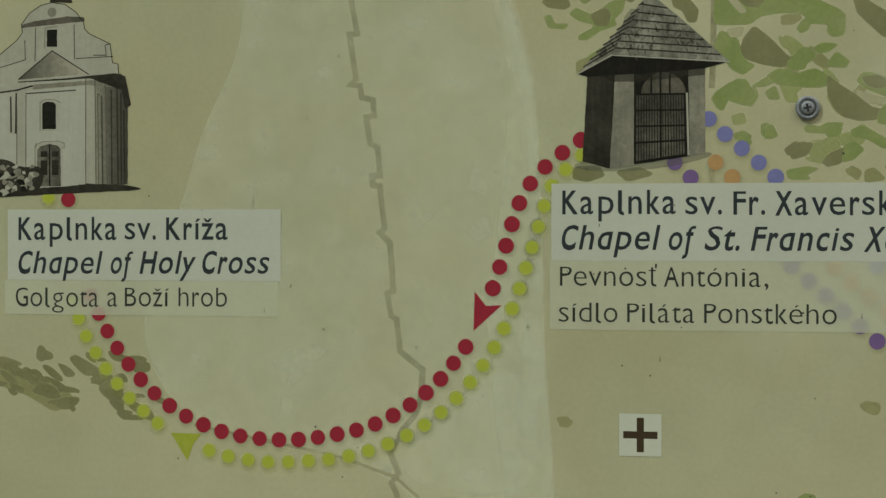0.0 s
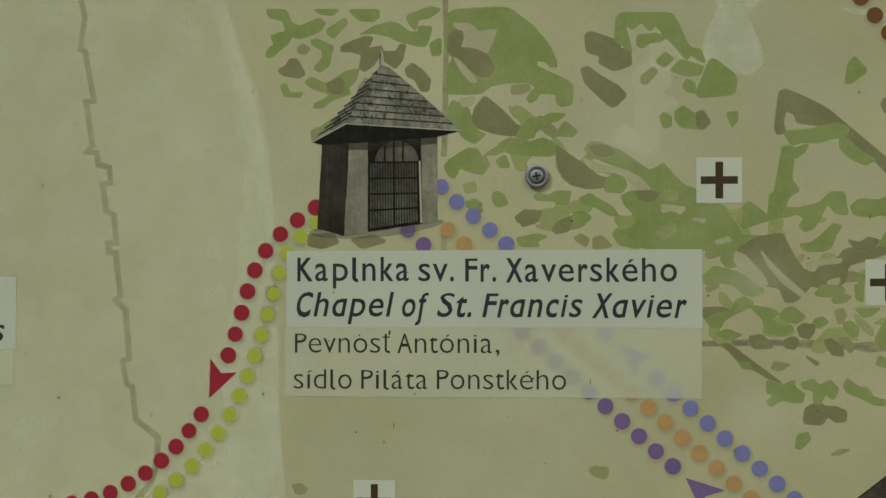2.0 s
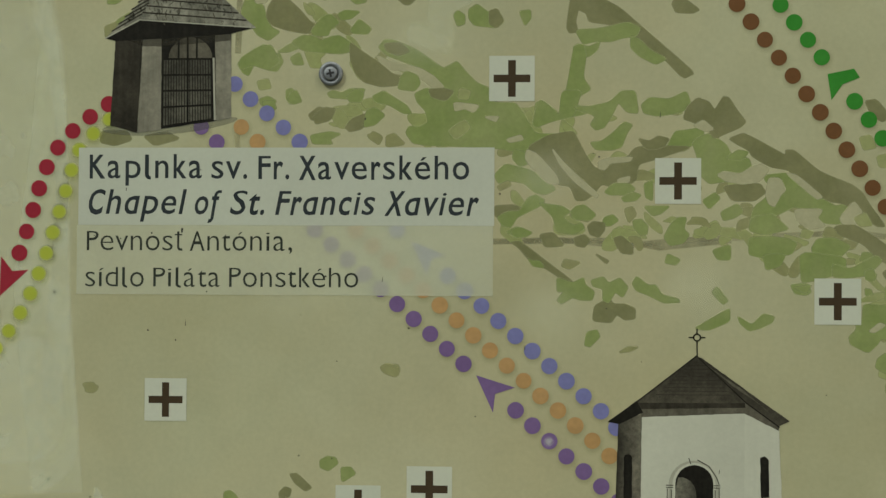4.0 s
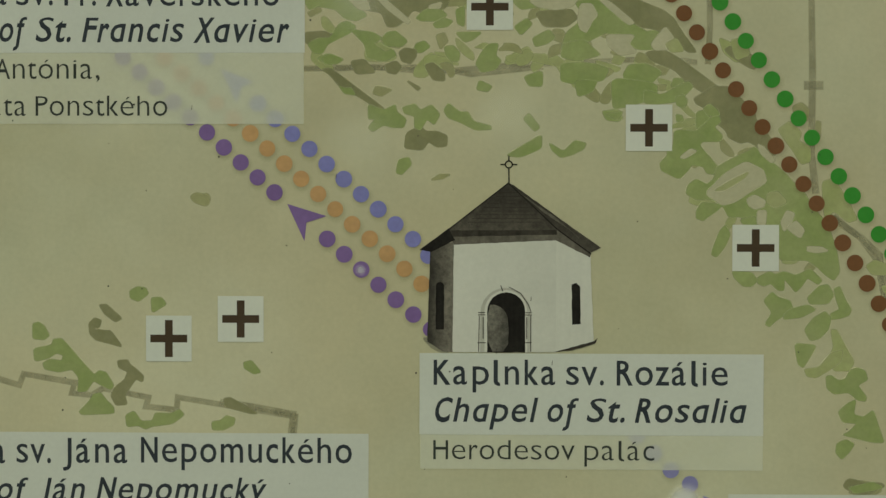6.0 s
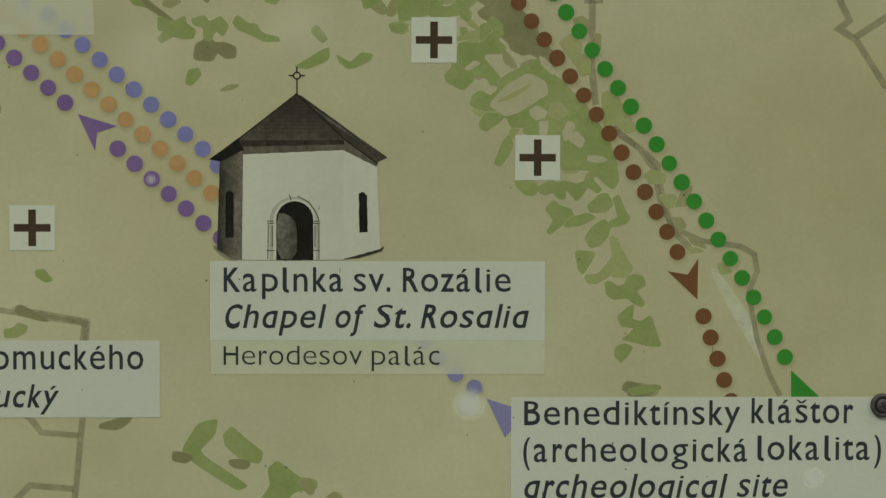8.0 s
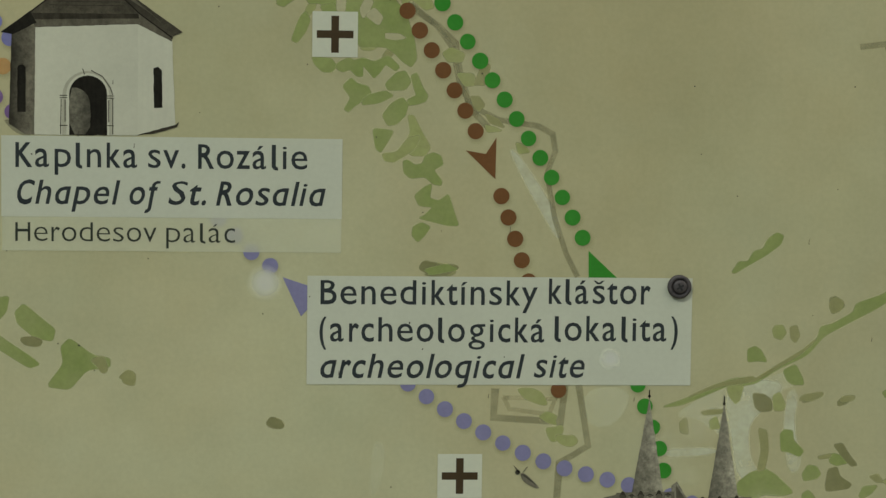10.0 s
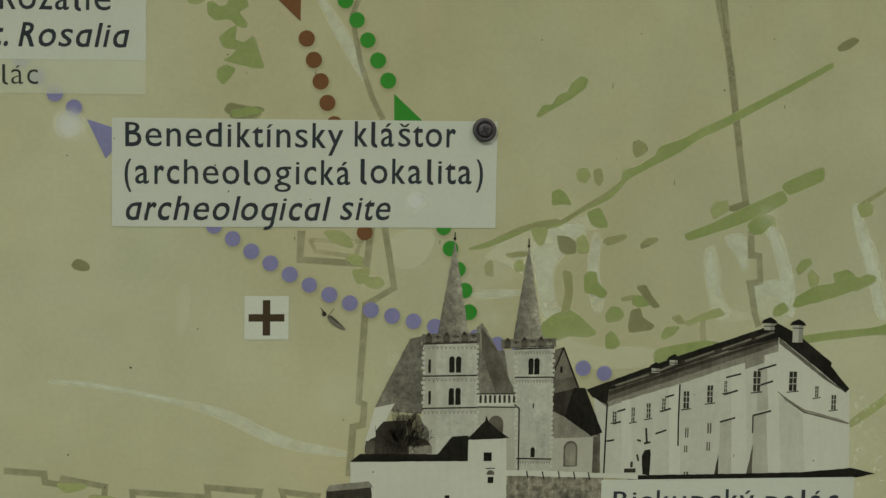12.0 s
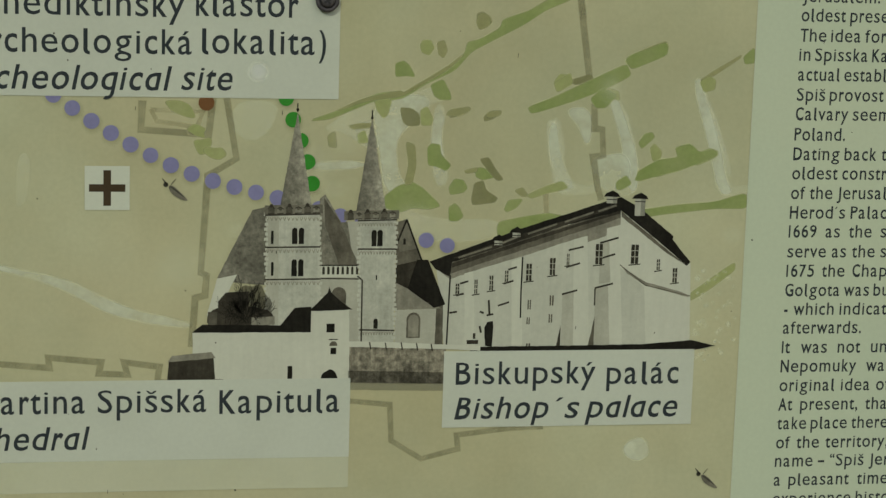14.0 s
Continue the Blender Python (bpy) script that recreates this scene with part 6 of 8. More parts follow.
def mottle(pts, n, material, level, parent, seed, size=(0.8, 3.2), lean=(60, 120), slim=(0.25, 0.6)):
    """Tonal blotches of the photograph inside one of its shapes."""
    rng, bm, made, tries = random.Random(seed), bmesh.new(), 0, 0
    us, vs = [q[0] for q in pts], [q[1] for q in pts]
    while made < n and tries < 20 * n:
        tries += 1
        c = (rng.uniform(min(us), max(us)), rng.uniform(min(vs), max(vs)))
        l = rng.uniform(*size)
        ring = daub_ring(*c, l, l * rng.uniform(*slim), rng.uniform(*lean), rng)
        if all(inside(q, pts) for q in ring):
            face(bm, ring, level + 0.09 * (made % 4), parent)
            made += 1
    return tagged(part("photo_grain", bm, material, parent), kind="stuff")


def between(a, b, s):
    return (a[0] + (b[0] - a[0]) * s, a[1] + (b[1] - a[1]) * s)


def ruled(a, b, c, d, n, lo=0.0, hi=1.0):
    """n strokes from edge a-b across to edge c-d."""
    return [[between(a, b, lo + (hi - lo) * i / (n - 1)), between(c, d, lo + (hi - lo) * i / (n - 1))] for i in range(n)]


def picture(u, v, label):
    return thing("chapel_picture", u, v, label, "printed picture", "pictures on the map")


def holy_cross_chapel():
    root = picture(-265.5, -1.8, "black and white picture of a baroque chapel with a curved gable")
    pic("ground_shadow", chaikin([(-314.4, -6.8), (-288.2, -3.2), (-272, 1.2), (-246.2, 2.1), (-212.7, -2), (-246.2, -3.4), (-272, -4.5)], 2), 24, INK_DARK, root)
    pic("gable", [(-314.5, 64), (-301.4, 70.8), (-291.6, 78.3), (-288.3, 82.5), (-289, 86.7), (-284.4, 92.7), (-277.9, 96.8), (-271.4, 98.2), (-264, 97.1), (-257.6, 92.7), (-253.4, 87.2), (-252.7, 83.6), (-250.2, 81.1), (-238.3, 75.5), (-237, 65.5), (-233.8, 64.6), (-233.5, 59.4), (-291.5, 55.5), (-314.5, 54.9)], 25, INK_LIGHT, root)
    lines("moulding", [[(-314.5, 64), (-301.4, 70.8), (-291.6, 78.3), (-288.3, 82.5), (-289, 86.7), (-284.4, 92.7), (-277.9, 96.8), (-271.4, 98.2), (-264, 97.1), (-257.6, 92.7), (-253.4, 87.2), (-252.7, 83.6), (-250.2, 81.1), (-238.3, 75.5), (-237, 65.5), (-233.8, 64.6), (-233.5, 59.4)], [(-301.4, 63.8), (-286.7, 67.8), (-287, 78.2)], [(-281.1, 67.2), (-280.8, 84.7)], [(-258.5, 67.7), (-258.8, 86.1)], [(-257.5, 68), (-236.7, 68.8)], [(-238.3, 75.5), (-241.2, 74.9), (-240.5, 69.5), (-247.9, 69.6)]], 0.45, 27.5, INK_DARK, root)
    pic("cornice_band", [(-289, 84.9), (-252.7, 87.8), (-253.1, 89.9), (-262.4, 90.7), (-281.8, 88.4), (-288.3, 86.7)], 26, INK_MID, root)
    pic("pediment", [(-291.5, 57), (-271.4, 72.4), (-250.8, 59.7)], 26, FADE_PEDIMENT, root)
    lines("moulding", [[(-291.5, 56.7), (-271.4, 72.4), (-250.4, 59.4)], [(-292.2, 55.8), (-262.4, 56.9), (-231.9, 59.1)], [(-286.3, 49.6), (-257.8, 51.1)]], 0.6, 28, INK_DARK, root)
    pic("front_wall", [(-314.5, 54.9), (-291.5, 55.5), (-251.7, 57.3), (-252, 0.9), (-262.3, -0.3), (-291.5, -1.7), (-314.4, -1.6)], 25, INK_LIGHT_WALL, root)
    pic("front_wall_side", [(-291.5, 55.5), (-286.3, 55.7), (-286.3, -0.2), (-291.5, -1.7)], 25.4, INK_LIGHT, root)
    pic("corner_strip", [(-252.1, 57.3), (-246.9, 57.5), (-246.5, 0.9), (-252, 1.2)], 25.6, INK_LIGHT, root)
    pic("side_wall", [(-246.9, 57.8), (-236, 58), (-235.6, 0.5), (-246.5, 0.9)], 25.6, FADE_FLANK, root)
    pic("side_wall_dark", [(-241.2, 57.8), (-229.7, 56.7), (-228.4, 41.6), (-228.3, 0.8), (-239.2, 0.5)], 25.8, FADE_FLANK_DARK, root)
    lines("wall_streak", [[(-243.1, 47.8), (-242.4, 1.1)], [(-237.6, 50.8), (-237.2, 0.8)], [(-234.4, 53.7), (-233.7, 0.8)], [(-232.2, 49.2), (-231.8, 0.8)], [(-230.6, 39.9), (-229.9, 0.8)]], 0.9, 26.4, INK_SHADE, root)
    pic("cornice_shade", [(-282.4, 54.4), (-251.7, 56.1), (-229, 56.7), (-229, 53.1), (-239.9, 52.6), (-251.7, 53.7), (-282.4, 51.7)], 26.2, INK_SOFT, root)
    lines("pilaster_edge", [[(-252.1, 57.3), (-252, 1.2)], [(-246.9, 56.9), (-246.2, 0.8)], [(-245.3, 49.4), (-244.6, 1.1)], [(-291.5, 54.6), (-291.5, -0.2)], [(-286.3, 49), (-286.3, -0.2)], [(-241.1, 53.8), (-239.8, 1.1)]], 0.5, 27, INK_MID, root)
    pic("eave", [(-235.1, 59.8), (-229.7, 58.2), (-226.5, 42.8), (-229.6, 40.8), (-231.9, 50.7), (-249.5, 57.3), (-281.8, 56.0), (-281.8, 56.6), (-259.1, 57.9)], 27, INK_DARK, root)
    for p in ([(-278.2, 29.5), (-278.2, 44.7), (-275.3, 46.4), (-269.4, 46.1), (-266.5, 44.5), (-266.5, 29.4)], [(-281.1, -0.5), (-281.1, 21.6), (-276.9, 23.7), (-267.2, 23.9), (-264.2, 22.7), (-264.2, 20.3), (-265.5, 20.3), (-265.5, -0.6)], [(-275.6, 73.7), (-275.3, 84.6), (-267.9, 85.4), (-267.2, 74.2)]):
        pic("window_surround", p, 27, INK_LIGHT, root)
        lines("surround_edge", [p[:-1]], 0.45, 27.4, INK_SOFT, root)
    pic("window", [(-276.9, 30.4), (-276.9, 44), (-274.6, 45.2), (-270.7, 44.9), (-269.1, 43.6), (-269.1, 30.3)], 28, INK_BLACK, root)
    pic("window", rect(-274.3, 74.5, -268.5, 83.7), 28, INK_BLACK, root)
    door = pic("door", [(-279.8, -0.2), (-279.8, 19.2), (-277.8, 21.3), (-272.7, 22.5), (-268.1, 21.5), (-266.5, 19.7), (-266.2, -0.3)], 28, FADE_DOOR, root)
    films("door_panel", [rect(-277.8, 15.5, -273.9, 18.6), rect(-271.4, 15.5, -267.5, 18.5), rect(-277.8, 5.8, -273.9, 13.7), rect(-271.3, 5.8, -267.5, 13.7)], 28.5, INK_DARK, door)
    lines("door_gap", [[(-272.7, 21.6), (-272.6, 0)]], 0.8, 29, INK_BLACK, door)
    films("roundel", [disc(-271.4, 93, 2.6, 14)], 27.5, INK_SOFT, root)
    pic("lantern_foot", [(-272.7, 98.5), (-259.8, 97.9), (-261.1, 103.7), (-271.5, 103.9)], 26, INK_DARK, root)
    # roadside crucifix, as a plain pale cross shape with rubble at its foot
    pic("crucifix", [(-303.3, 54.7), (-295.5, 52.2), (-295.1, 59.5), (-290.9, 59.4), (-290.9, 52.7), (-281.8, 54.4), (-282.4, 52), (-290.9, 49.7), (-292.2, 27.8), (-296.1, 27.8), (-294.8, 49.7), (-302.7, 51.7)], 29, INK_LIGHT, root)
    lines("crucifix_edge", [[(-301.3, 50.4), (-291.5, 51.5), (-282.4, 53.8)], [(-291.9, 49.7), (-292.2, 28.4)], [(-295.1, 47.9), (-294.8, 29)]], 0.9, 29.5, INK_DARK, root)
    pic("rubble_mass", chaikin([(-311.2, 13.6), (-298, 15.1), (-288.9, 9.5), (-276.9, 11.3), (-275.9, 1.3), (-281.7, -4.8), (-311.1, -6.8)], 2), 29, INK_DARK, root)
    rng = random.Random(5)
    for n in range(60):
        # broken stones, lit from above, with shadow between them
        u, v = -294.1, 2.9
        u, v, r = u + rng.uniform(-15, 15), v + rng.uniform(-6, 8), rng.uniform(0.9, 2.8)
        tone = (INK_SOFT, INK_LIGHT, INK_DARK, INK_LIGHT, INK_SOFT, INK_BLACK)[n % 6]
        pic("stone", daub_ring(u, v, 2 * r, rng.uniform(1.0, 1.8) * r, rng.uniform(-40, 40), rng), 29.6 + 0.15 * (n % 9), tone, root)


def shingled_chapel():
    root = picture(47.4, 8.7, "black and white picture of a small shingle-roofed wooden chapel")
    pic("ground_shadow", chaikin([(9.6, 9), (18.3, 12.7), (32.9, 10.6), (67.7, 15.1), (82.1, 15.9), (79.2, 12.5), (56.1, 7.5), (32.9, 6), (18.3, 6.6)], 2), 24, INK_VEIL, root)
    pic("side_wall", [(18.3, 56.7), (32.3, 56.5), (29.7, 7.7), (15.7, 11.3)], 26, INK_DARK, root)
    pic("pillar", [(31.7, 55.9), (42.2, 55.2), (41.9, 9.3), (29.7, 7.7)], 26, INK_SOFT, root)
    pic("pillar", [(68.8, 57.2), (77.5, 58.2), (77.7, 15.1), (70, 13.7)], 26, INK_SOFT, root)
    pic("recess_dark", [(41.9, 58.1), (69.1, 58.9), (70, 13.7), (41.9, 9.6)], 26.2, INK_BLACK, root)
    pic("arch_light", arch(45.4, 45.2, 68, 56, 12), 26.8, INK_MID, root)
    gate = pic("gate", [(42.8, 44.6), (67.1, 44.6), (67.7, 14.9), (42.8, 11.3)], 26.8, FADE_GATE, root)
    a, b, c, d = [(42.8, 44.6), (67.1, 44.6), (42.8, 11.3), (67.7, 14.9)]
    lines("gate_bar", ruled(a, b, c, d, 19), 0.40, 27.2, INK_BLACK, gate)
    lines("gate_rail", [[(42.5, 44.9), (67.7, 44.9)], [(42.5, 36.8), (67.7, 36.9)], [(42.5, 28.8), (67.7, 29.1)], [(42.5, 20.5), (67.9, 21.7)], [(55.2, 56.2), (55.5, 12.1)], [(50.6, 55.7), (50.6, 45.4)], [(59.9, 55.6), (59.9, 45.3)]], 1.0, 27.6, INK_BLACK, gate)
    lines("gate_post", [[(68.5, 45.2), (69.4, 14.3)]], 1.0, 27.8, INK_LIGHT, gate)
    pic("eave_shade", [(18.3, 57), (77.5, 58.5), (77.5, 54.2), (42.2, 51.2), (31.9, 51.5)], 27.9, INK_SHADE, root)
    pic("soffit", [(13, 55.6), (30.5, 65.4), (89.6, 60.9), (76.9, 57.4), (42.2, 55.2), (18.3, 54.1)], 28, INK_BLACK, root)
    left = pic("roof_side", [(48.8, 95.1), (29.9, 64), (13, 55.6), (27, 69.8)], 29, INK_SHINGLE, root)
    front = pic("roof_front", [(48.3, 94.8), (53.2, 93), (67.7, 80.7), (89.6, 60.9), (67.7, 62.6), (29.9, 65.4)], 29.2, INK_SHINGLE, root)
    apex, lf, rf, rt, le = [(48.8, 94.8), (29.9, 65.2), (89, 60.6), (53.2, 93), (13, 55.6)]
    rows = []
    for i in range(1, 8):
        s = (i / 8) ** 0.9
        p, q = between(apex, lf, s), between(rt, rf, s * 1.0)
        rows.append([p, between(p, q, 0.5), q])
    lines("shingle_course", rows, 0.75, 29.8, INK_DARK, front)
    rows = [[between(apex, lf, (i / 10) ** 0.9), between(apex, le, (i / 10) ** 0.9)] for i in range(1, 10)]
    lines("shingle_course", rows, 0.7, 29.8, INK_DARK, left)
    rng = random.Random(8)
    marks = []
    for n in range(60):
        s, k = rng.uniform(0.12, 0.97) ** 0.7, rng.random()
        u, v = between(between(apex, lf, s), between(rt, rf, s), k)
        l = rng.uniform(1.0, 3.6)
        marks.append([(u, v), (u + l * 0.35, v - l)])
    lines("weathering", marks, 0.35, 29.9, INK_MID, front)
    pic("weathered_patch", chaikin([(38.7, 88.6), (45.1, 87.4), (43.3, 81.1), (40.1, 77.1), (35.2, 74.3), (32.8, 69.1), (37.2, 66.8), (30.5, 65.7), (32.8, 72)], 1), 29.6, INK_VEIL, front)
    lines("eave_edge", [[(13, 55.6), (30.5, 64.9), (89.6, 60.6)]], 0.6, 30, INK_LIGHT, root)
    pic("finial", [(47.7, 94.5), (48.3, 100), (48.8, 102.8), (49.7, 100), (50.3, 94.5)], 30, INK_LIGHT, root)
    lines("finial_edge", [[(48, 94.8), (48.3, 100.6)]], 0.5, 30.4, INK_DARK, root)


def octagon_chapel():
    root = picture(311.8, -185.2, "black and white picture of a whitewashed chapel with dark hipped roof")
    pic("ground_shadow", chaikin([(267.3, -178.6), (272.8, -178.6), (284, -186.4), (275.6, -186.4)], 2), 24, INK_VEIL, root)
    pic("ground_shadow", [(333.5, -185.5), (352.6, -180.1), (354.6, -178.5), (353.4, -181.2), (342.4, -184.6)], 26.5, INK_DARK, root)
    pic("side_wall", [(272.3, -135.8), (283.9, -131.3), (283.4, -185.8), (278.4, -185.3), (270.9, -180.6)], 26, FADE_SIDE, root)
    pic("front_wall", [(283.7, -130.8), (334.5, -130.1), (334, -185.7), (283.4, -185.8)], 26, FADE_WALL, root)
    pic("end_wall", [(334.2, -130.1), (350.8, -137.3), (352.6, -180.7), (334, -185.7)], 26.3, INK_PALE, root)
    pic("eave_shadow", [(280.6, -125.2), (334.2, -125.2), (351.1, -137.3), (350.6, -139), (333.9, -130.7), (284, -133)], 27, INK_MID, root)
    pic("eave_band", [(281.7, -125.2), (334.2, -124.9), (334.5, -127.9), (282.8, -129.1)], 27.5, INK_DARK, root)
    pic("roof_front", [(310.6, -102.7), (335, -125.7), (280.6, -126), (289.5, -119.1)], 28, FADE_ROOF, root)
    pic("roof_end", [(310.6, -102.7), (313.4, -103.8), (328.3, -114.6), (342.2, -124.6), (356.1, -134.3), (350, -137.3), (335, -125.7)], 28.2, FADE_ROOF, root)
    pic("roof_side", [(281.4, -124.9), (267.5, -135.5), (272.8, -136.6), (284.5, -130.8)], 28.2, INK_BLACK, root)
    pic("roof_shine", [(314.5, -106.3), (333.9, -119.6), (347.8, -131.8), (340.8, -125.7), (328.3, -117.4)], 28.6, INK_MID, root)
    a, b, c, d = [(306.1, -107.4), (290.9, -121.9), (315, -107.4), (327.2, -121.8)]
    lines("roof_course", ruled(a, b, c, d, 9), 0.3, 28.7, INK_DARK, root)
    lines("roof_ridge", [[(310.6, -102.7), (281.4, -125.5), (267.5, -135.5)], [(310.6, -102.7), (335, -125.7), (351.1, -137.3)]], 0.6, 28.8, INK_BLACK, root)
    pic("side_window", arch(275.1, -174.7, 279.2, -151.3), 27, INK_BLACK, root)
    pic("window", [(341.7, -152.3), (343.9, -151.5), (345.9, -153.5), (346.2, -171.8), (342, -172.1)], 27, INK_BLACK, root)
    pic("door_surround", arch(297, -185.8, 321.8, -154.1, 12), 27, INK_LIGHT, root)
    pic("door_reveal", arch(299, -185.8, 320.1, -155.2, 12), 27.3, INK_PALE, root)
    pic("doorway", arch(300.4, -185.8, 319, -156.3, 12), 27.6, INK_BLACK, root)
    pic("door_leaf", chaikin([(300.6, -162.4), (305.1, -162.4), (309, -165.2), (310.9, -169.9), (310.7, -185.5), (300.4, -185.5)], 1), 27.9, FADE_DOOR, root)
    lines("door_moulding", [[(295.9, -166.3), (299.3, -166.3)], [(295.9, -167.4), (299.3, -167.4)], [(319, -166.3), (322.3, -166.3)], [(319, -167.4), (322.3, -167.4)], [(296.5, -168), (296.2, -185.3)], [(298.4, -168.5), (298.4, -179.1)], [(319.8, -168.5), (319.8, -179.1)], [(321.8, -167.9), (321.8, -185.2)], [(295.7, -181.1), (299.5, -181.1)], [(319, -181), (322.1, -181)], [(307, -153), (307.9, -155.7)], [(311.2, -153.8), (316.8, -156.8), (320.6, -162.4), (321.8, -165.7)]], 0.45, 28.2, INK_DARK, root)
    u, v = 310.8, -93.6
    films("finial_ring", strip(disc(u, v, 1.7, 14) + disc(u, v, 1.7, 14)[:1], 0.6), 28, INK_BLACK, root)
    lines("finial_cross", [[(u, v + 1.7), (u, v + 4.2)], [(u - 1.7, v), (u - 4.0, v)], [(u + 1.7, v), (u + 4.0, v)], [(u, v - 1.7), [(310.9, -103)][0]]], 0.6, 28, INK_BLACK, root)


def cathedral():
    root = picture(587.8, -457.6, "black and white picture of a twin-towered cathedral behind a white wall")
    pic("nave_roof", [(570.7, -367.6), (578, -365.8), (578.1, -407.1), (561.9, -405.6), (552.9, -403.2)], 25, FADE_NAVE, root)
    pic("aisle_wall", [(552.9, -403.5), (563.3, -401.4), (558.2, -412.1), (551.9, -423.5), (547.8, -423.5)], 25.2, INK_PALE, root)
    pic("choir_roof", [(605.5, -361.6), (608.4, -359.2), (617, -374), (626.4, -373.4), (627, -397.4), (606.2, -396.7)], 25.2, FADE_NAVE, root)
    pic("choir_roof_dark", [(607.8, -361), (617, -374.6), (622.6, -387.8), (625.8, -396.8), (616.3, -396.8), (608.7, -375.8)], 25.6, INK_MID, root)
    pic("front_wall", [(606.3, -402.1), (627.7, -402.2), (629.2, -437.9), (607, -437.8)], 25.6, INK_LIGHT, root)
    bal = pic("balustrade", [(606.2, -396.4), (626.4, -396.8), (626.6, -403.1), (606.3, -403)], 26, INK_PALE, root)
    for x in range(8):
        u, v = 607.6, -399.4
        pic("baluster_gap", arch(u + x * 2.52, v - 2.1, u + x * 2.52 + 1.25, v + 2.1, 5), 26.4, INK_DARK, bal)
    lines("ledge", [[(606.3, -403.6), (628.4, -404)], [(606.2, -396.7), (626.4, -396.8)]], 0.7, 26.6, INK_DARK, root)

    def tower(name, wall, crown, spire, ball, ledges, openings, shade):
        body = pic(name, wall, 27, INK_TOWER, root)
        pic("tower_shade", shade, 27.2, INK_LIGHT, body)
        pic("crown", [(p[0] + (-1.2 if i in (0, 3) else 1.2), p[1] + (0.0 if i < 2 else 0.6)) for i, p in enumerate(crown)], 28, INK_SLATE, body)
        pic("spire", spire, 27.6, FADE_SPIRE, body)
        s = spire
        lines("finial", [[s[0], (s[0][0], s[0][1] + 4.2)]], 0.6, 28, INK_BLACK, body)
        pic("finial_ball", disc(*ball, 0.8, 8), 28.2, INK_BLACK, body)
        (u0, v0), (u1, v1) = crown[0], crown[1]
        for i in range(6):
            a, b = between(crown[0], crown[1], (i + 0.15) / 6), between(crown[0], crown[1], (i + 0.85) / 6)
            pic("merlon", chaikin([a, b, (b[0], b[1] + 2.9), ((a[0] + b[0]) / 2, a[1] + 5.6 - 1.6 * (i % 2)), (a[0], a[1] + 3.1)], 1), 28.3, INK_SOFT if i % 2 else INK_MID, body)
            pic("merlon_knob", disc((a[0] + b[0]) / 2, a[1] + 4.6 - 1.6 * (i % 2), 1.0, 9), 28.5, INK_MID if i % 2 else INK_DARK, body)
            lines("merlon_edge", [[(a[0], a[1] + 3.0), ((a[0] + b[0]) / 2, a[1] + 5.4 - 1.6 * (i % 2)), (b[0], b[1] + 2.8)], [(a[0], a[1] + 0.4), (b[0], b[1] + 0.5)]], 0.45, 28.6, INK_DARK, body)
        for a, b in ledges:
            lines("ledge", [[a, b]], 0.8, 28.4, INK_DARK, body)
            n = 13
            teeth = [[(between(a, b, (i + 0.2) / n)[0], a[1] - 1.2), (between(a, b, (i + 0.5) / n)[0], a[1] - 2.8), (between(a, b, (i + 0.8) / n)[0], a[1] - 1.2)] for i in range(n)]
            lines("arcade_frieze", teeth, 0.35, 28.4, INK_SOFT, body)
        for o in openings:
            pic("window", arch(*o, 6), 28.5, INK_BLACK, body)
        rng = random.Random(len(openings))
        a, b, c = wall[0], wall[1], wall[2]
        quoins = []
        for i in range(26):
            s = i / 26
            for e in (between(wall[0], wall[3], s), between(wall[1], wall[2], s)):
                quoins.append(rect(e[0] - rng.uniform(0.3, 1.3), e[1] - 0.9, e[0] + rng.uniform(0.3, 1.3), e[1] + 0.7))
        films("quoin", quoins, 27.4, INK_PALE_DIM, body, kind="stuff")

    tower("tower", [(577.8, -369.7), (605.6, -369), (607.3, -437.8), (578.6, -437.5)], [(578.1, -370), (606.2, -369.3), (605.9, -365.2), (578.3, -365.8)], [(593.2, -316.4), (585, -365.8), (601.4, -365.8)], (593.2, -315.3),
          [[(577.8, -387.2), (606, -386.9)], [(577.7, -404.2), (606.6, -403.9)], [(577.5, -370.3), (605.9, -369.6)]],
          [(591.4, -385.4, 594.2, -376.8), (594.9, -385.4, 597.7, -376.8), (591.4, -402.4, 594.2, -393.4), (594.9, -402.4, 597.7, -393.4), (580.5, -385.4, 581.8, -378.3), (580.8, -402.1, 582.1, -394.9)],
          [(577.8, -369.7), (584.5, -369.7), (585.1, -437.6), (578.6, -437.5)])
    tower("tower", [(626.1, -372.2), (645.8, -371.6), (646.3, -438.1), (628, -437.9)], [(619.6, -372.8), (646.1, -371.9), (646, -368), (619.5, -368.7)], [(631.9, -319.5), (624.6, -368.7), (640.3, -368)], (631.9, -319.2),
          [[(626.2, -388.1), (646.2, -388.1)], [(627.8, -431.2), (646.2, -431.7)], [(625.8, -373.1), (646.1, -372.5)]],
          [(633.1, -386.6, 635.7, -377.9), (636.1, -386.6, 639, -377.9), (635.2, -430.7, 637.4, -425.2), (635.8, -404.6, 636.5, -401.9)],
          [(620.2, -373.4), (626.4, -373.4), (627, -396.8), (622.6, -387.8)])
    lines("downpipe", [[(626.2, -402.5), (628.7, -404.6), (628.9, -437.3)]], 0.8, 29, INK_DARK, root)
    pic("gable", [(645.8, -374), (651.5, -372.2), (659.9, -393.8), (657.8, -405.9), (646.4, -407.4)], 26, INK_MID, root)
    pic("gable_dark", [(646.4, -396.8), (657.5, -394.4), (653.1, -409.5), (646.7, -405.9)], 26.3, INK_DARK, root)
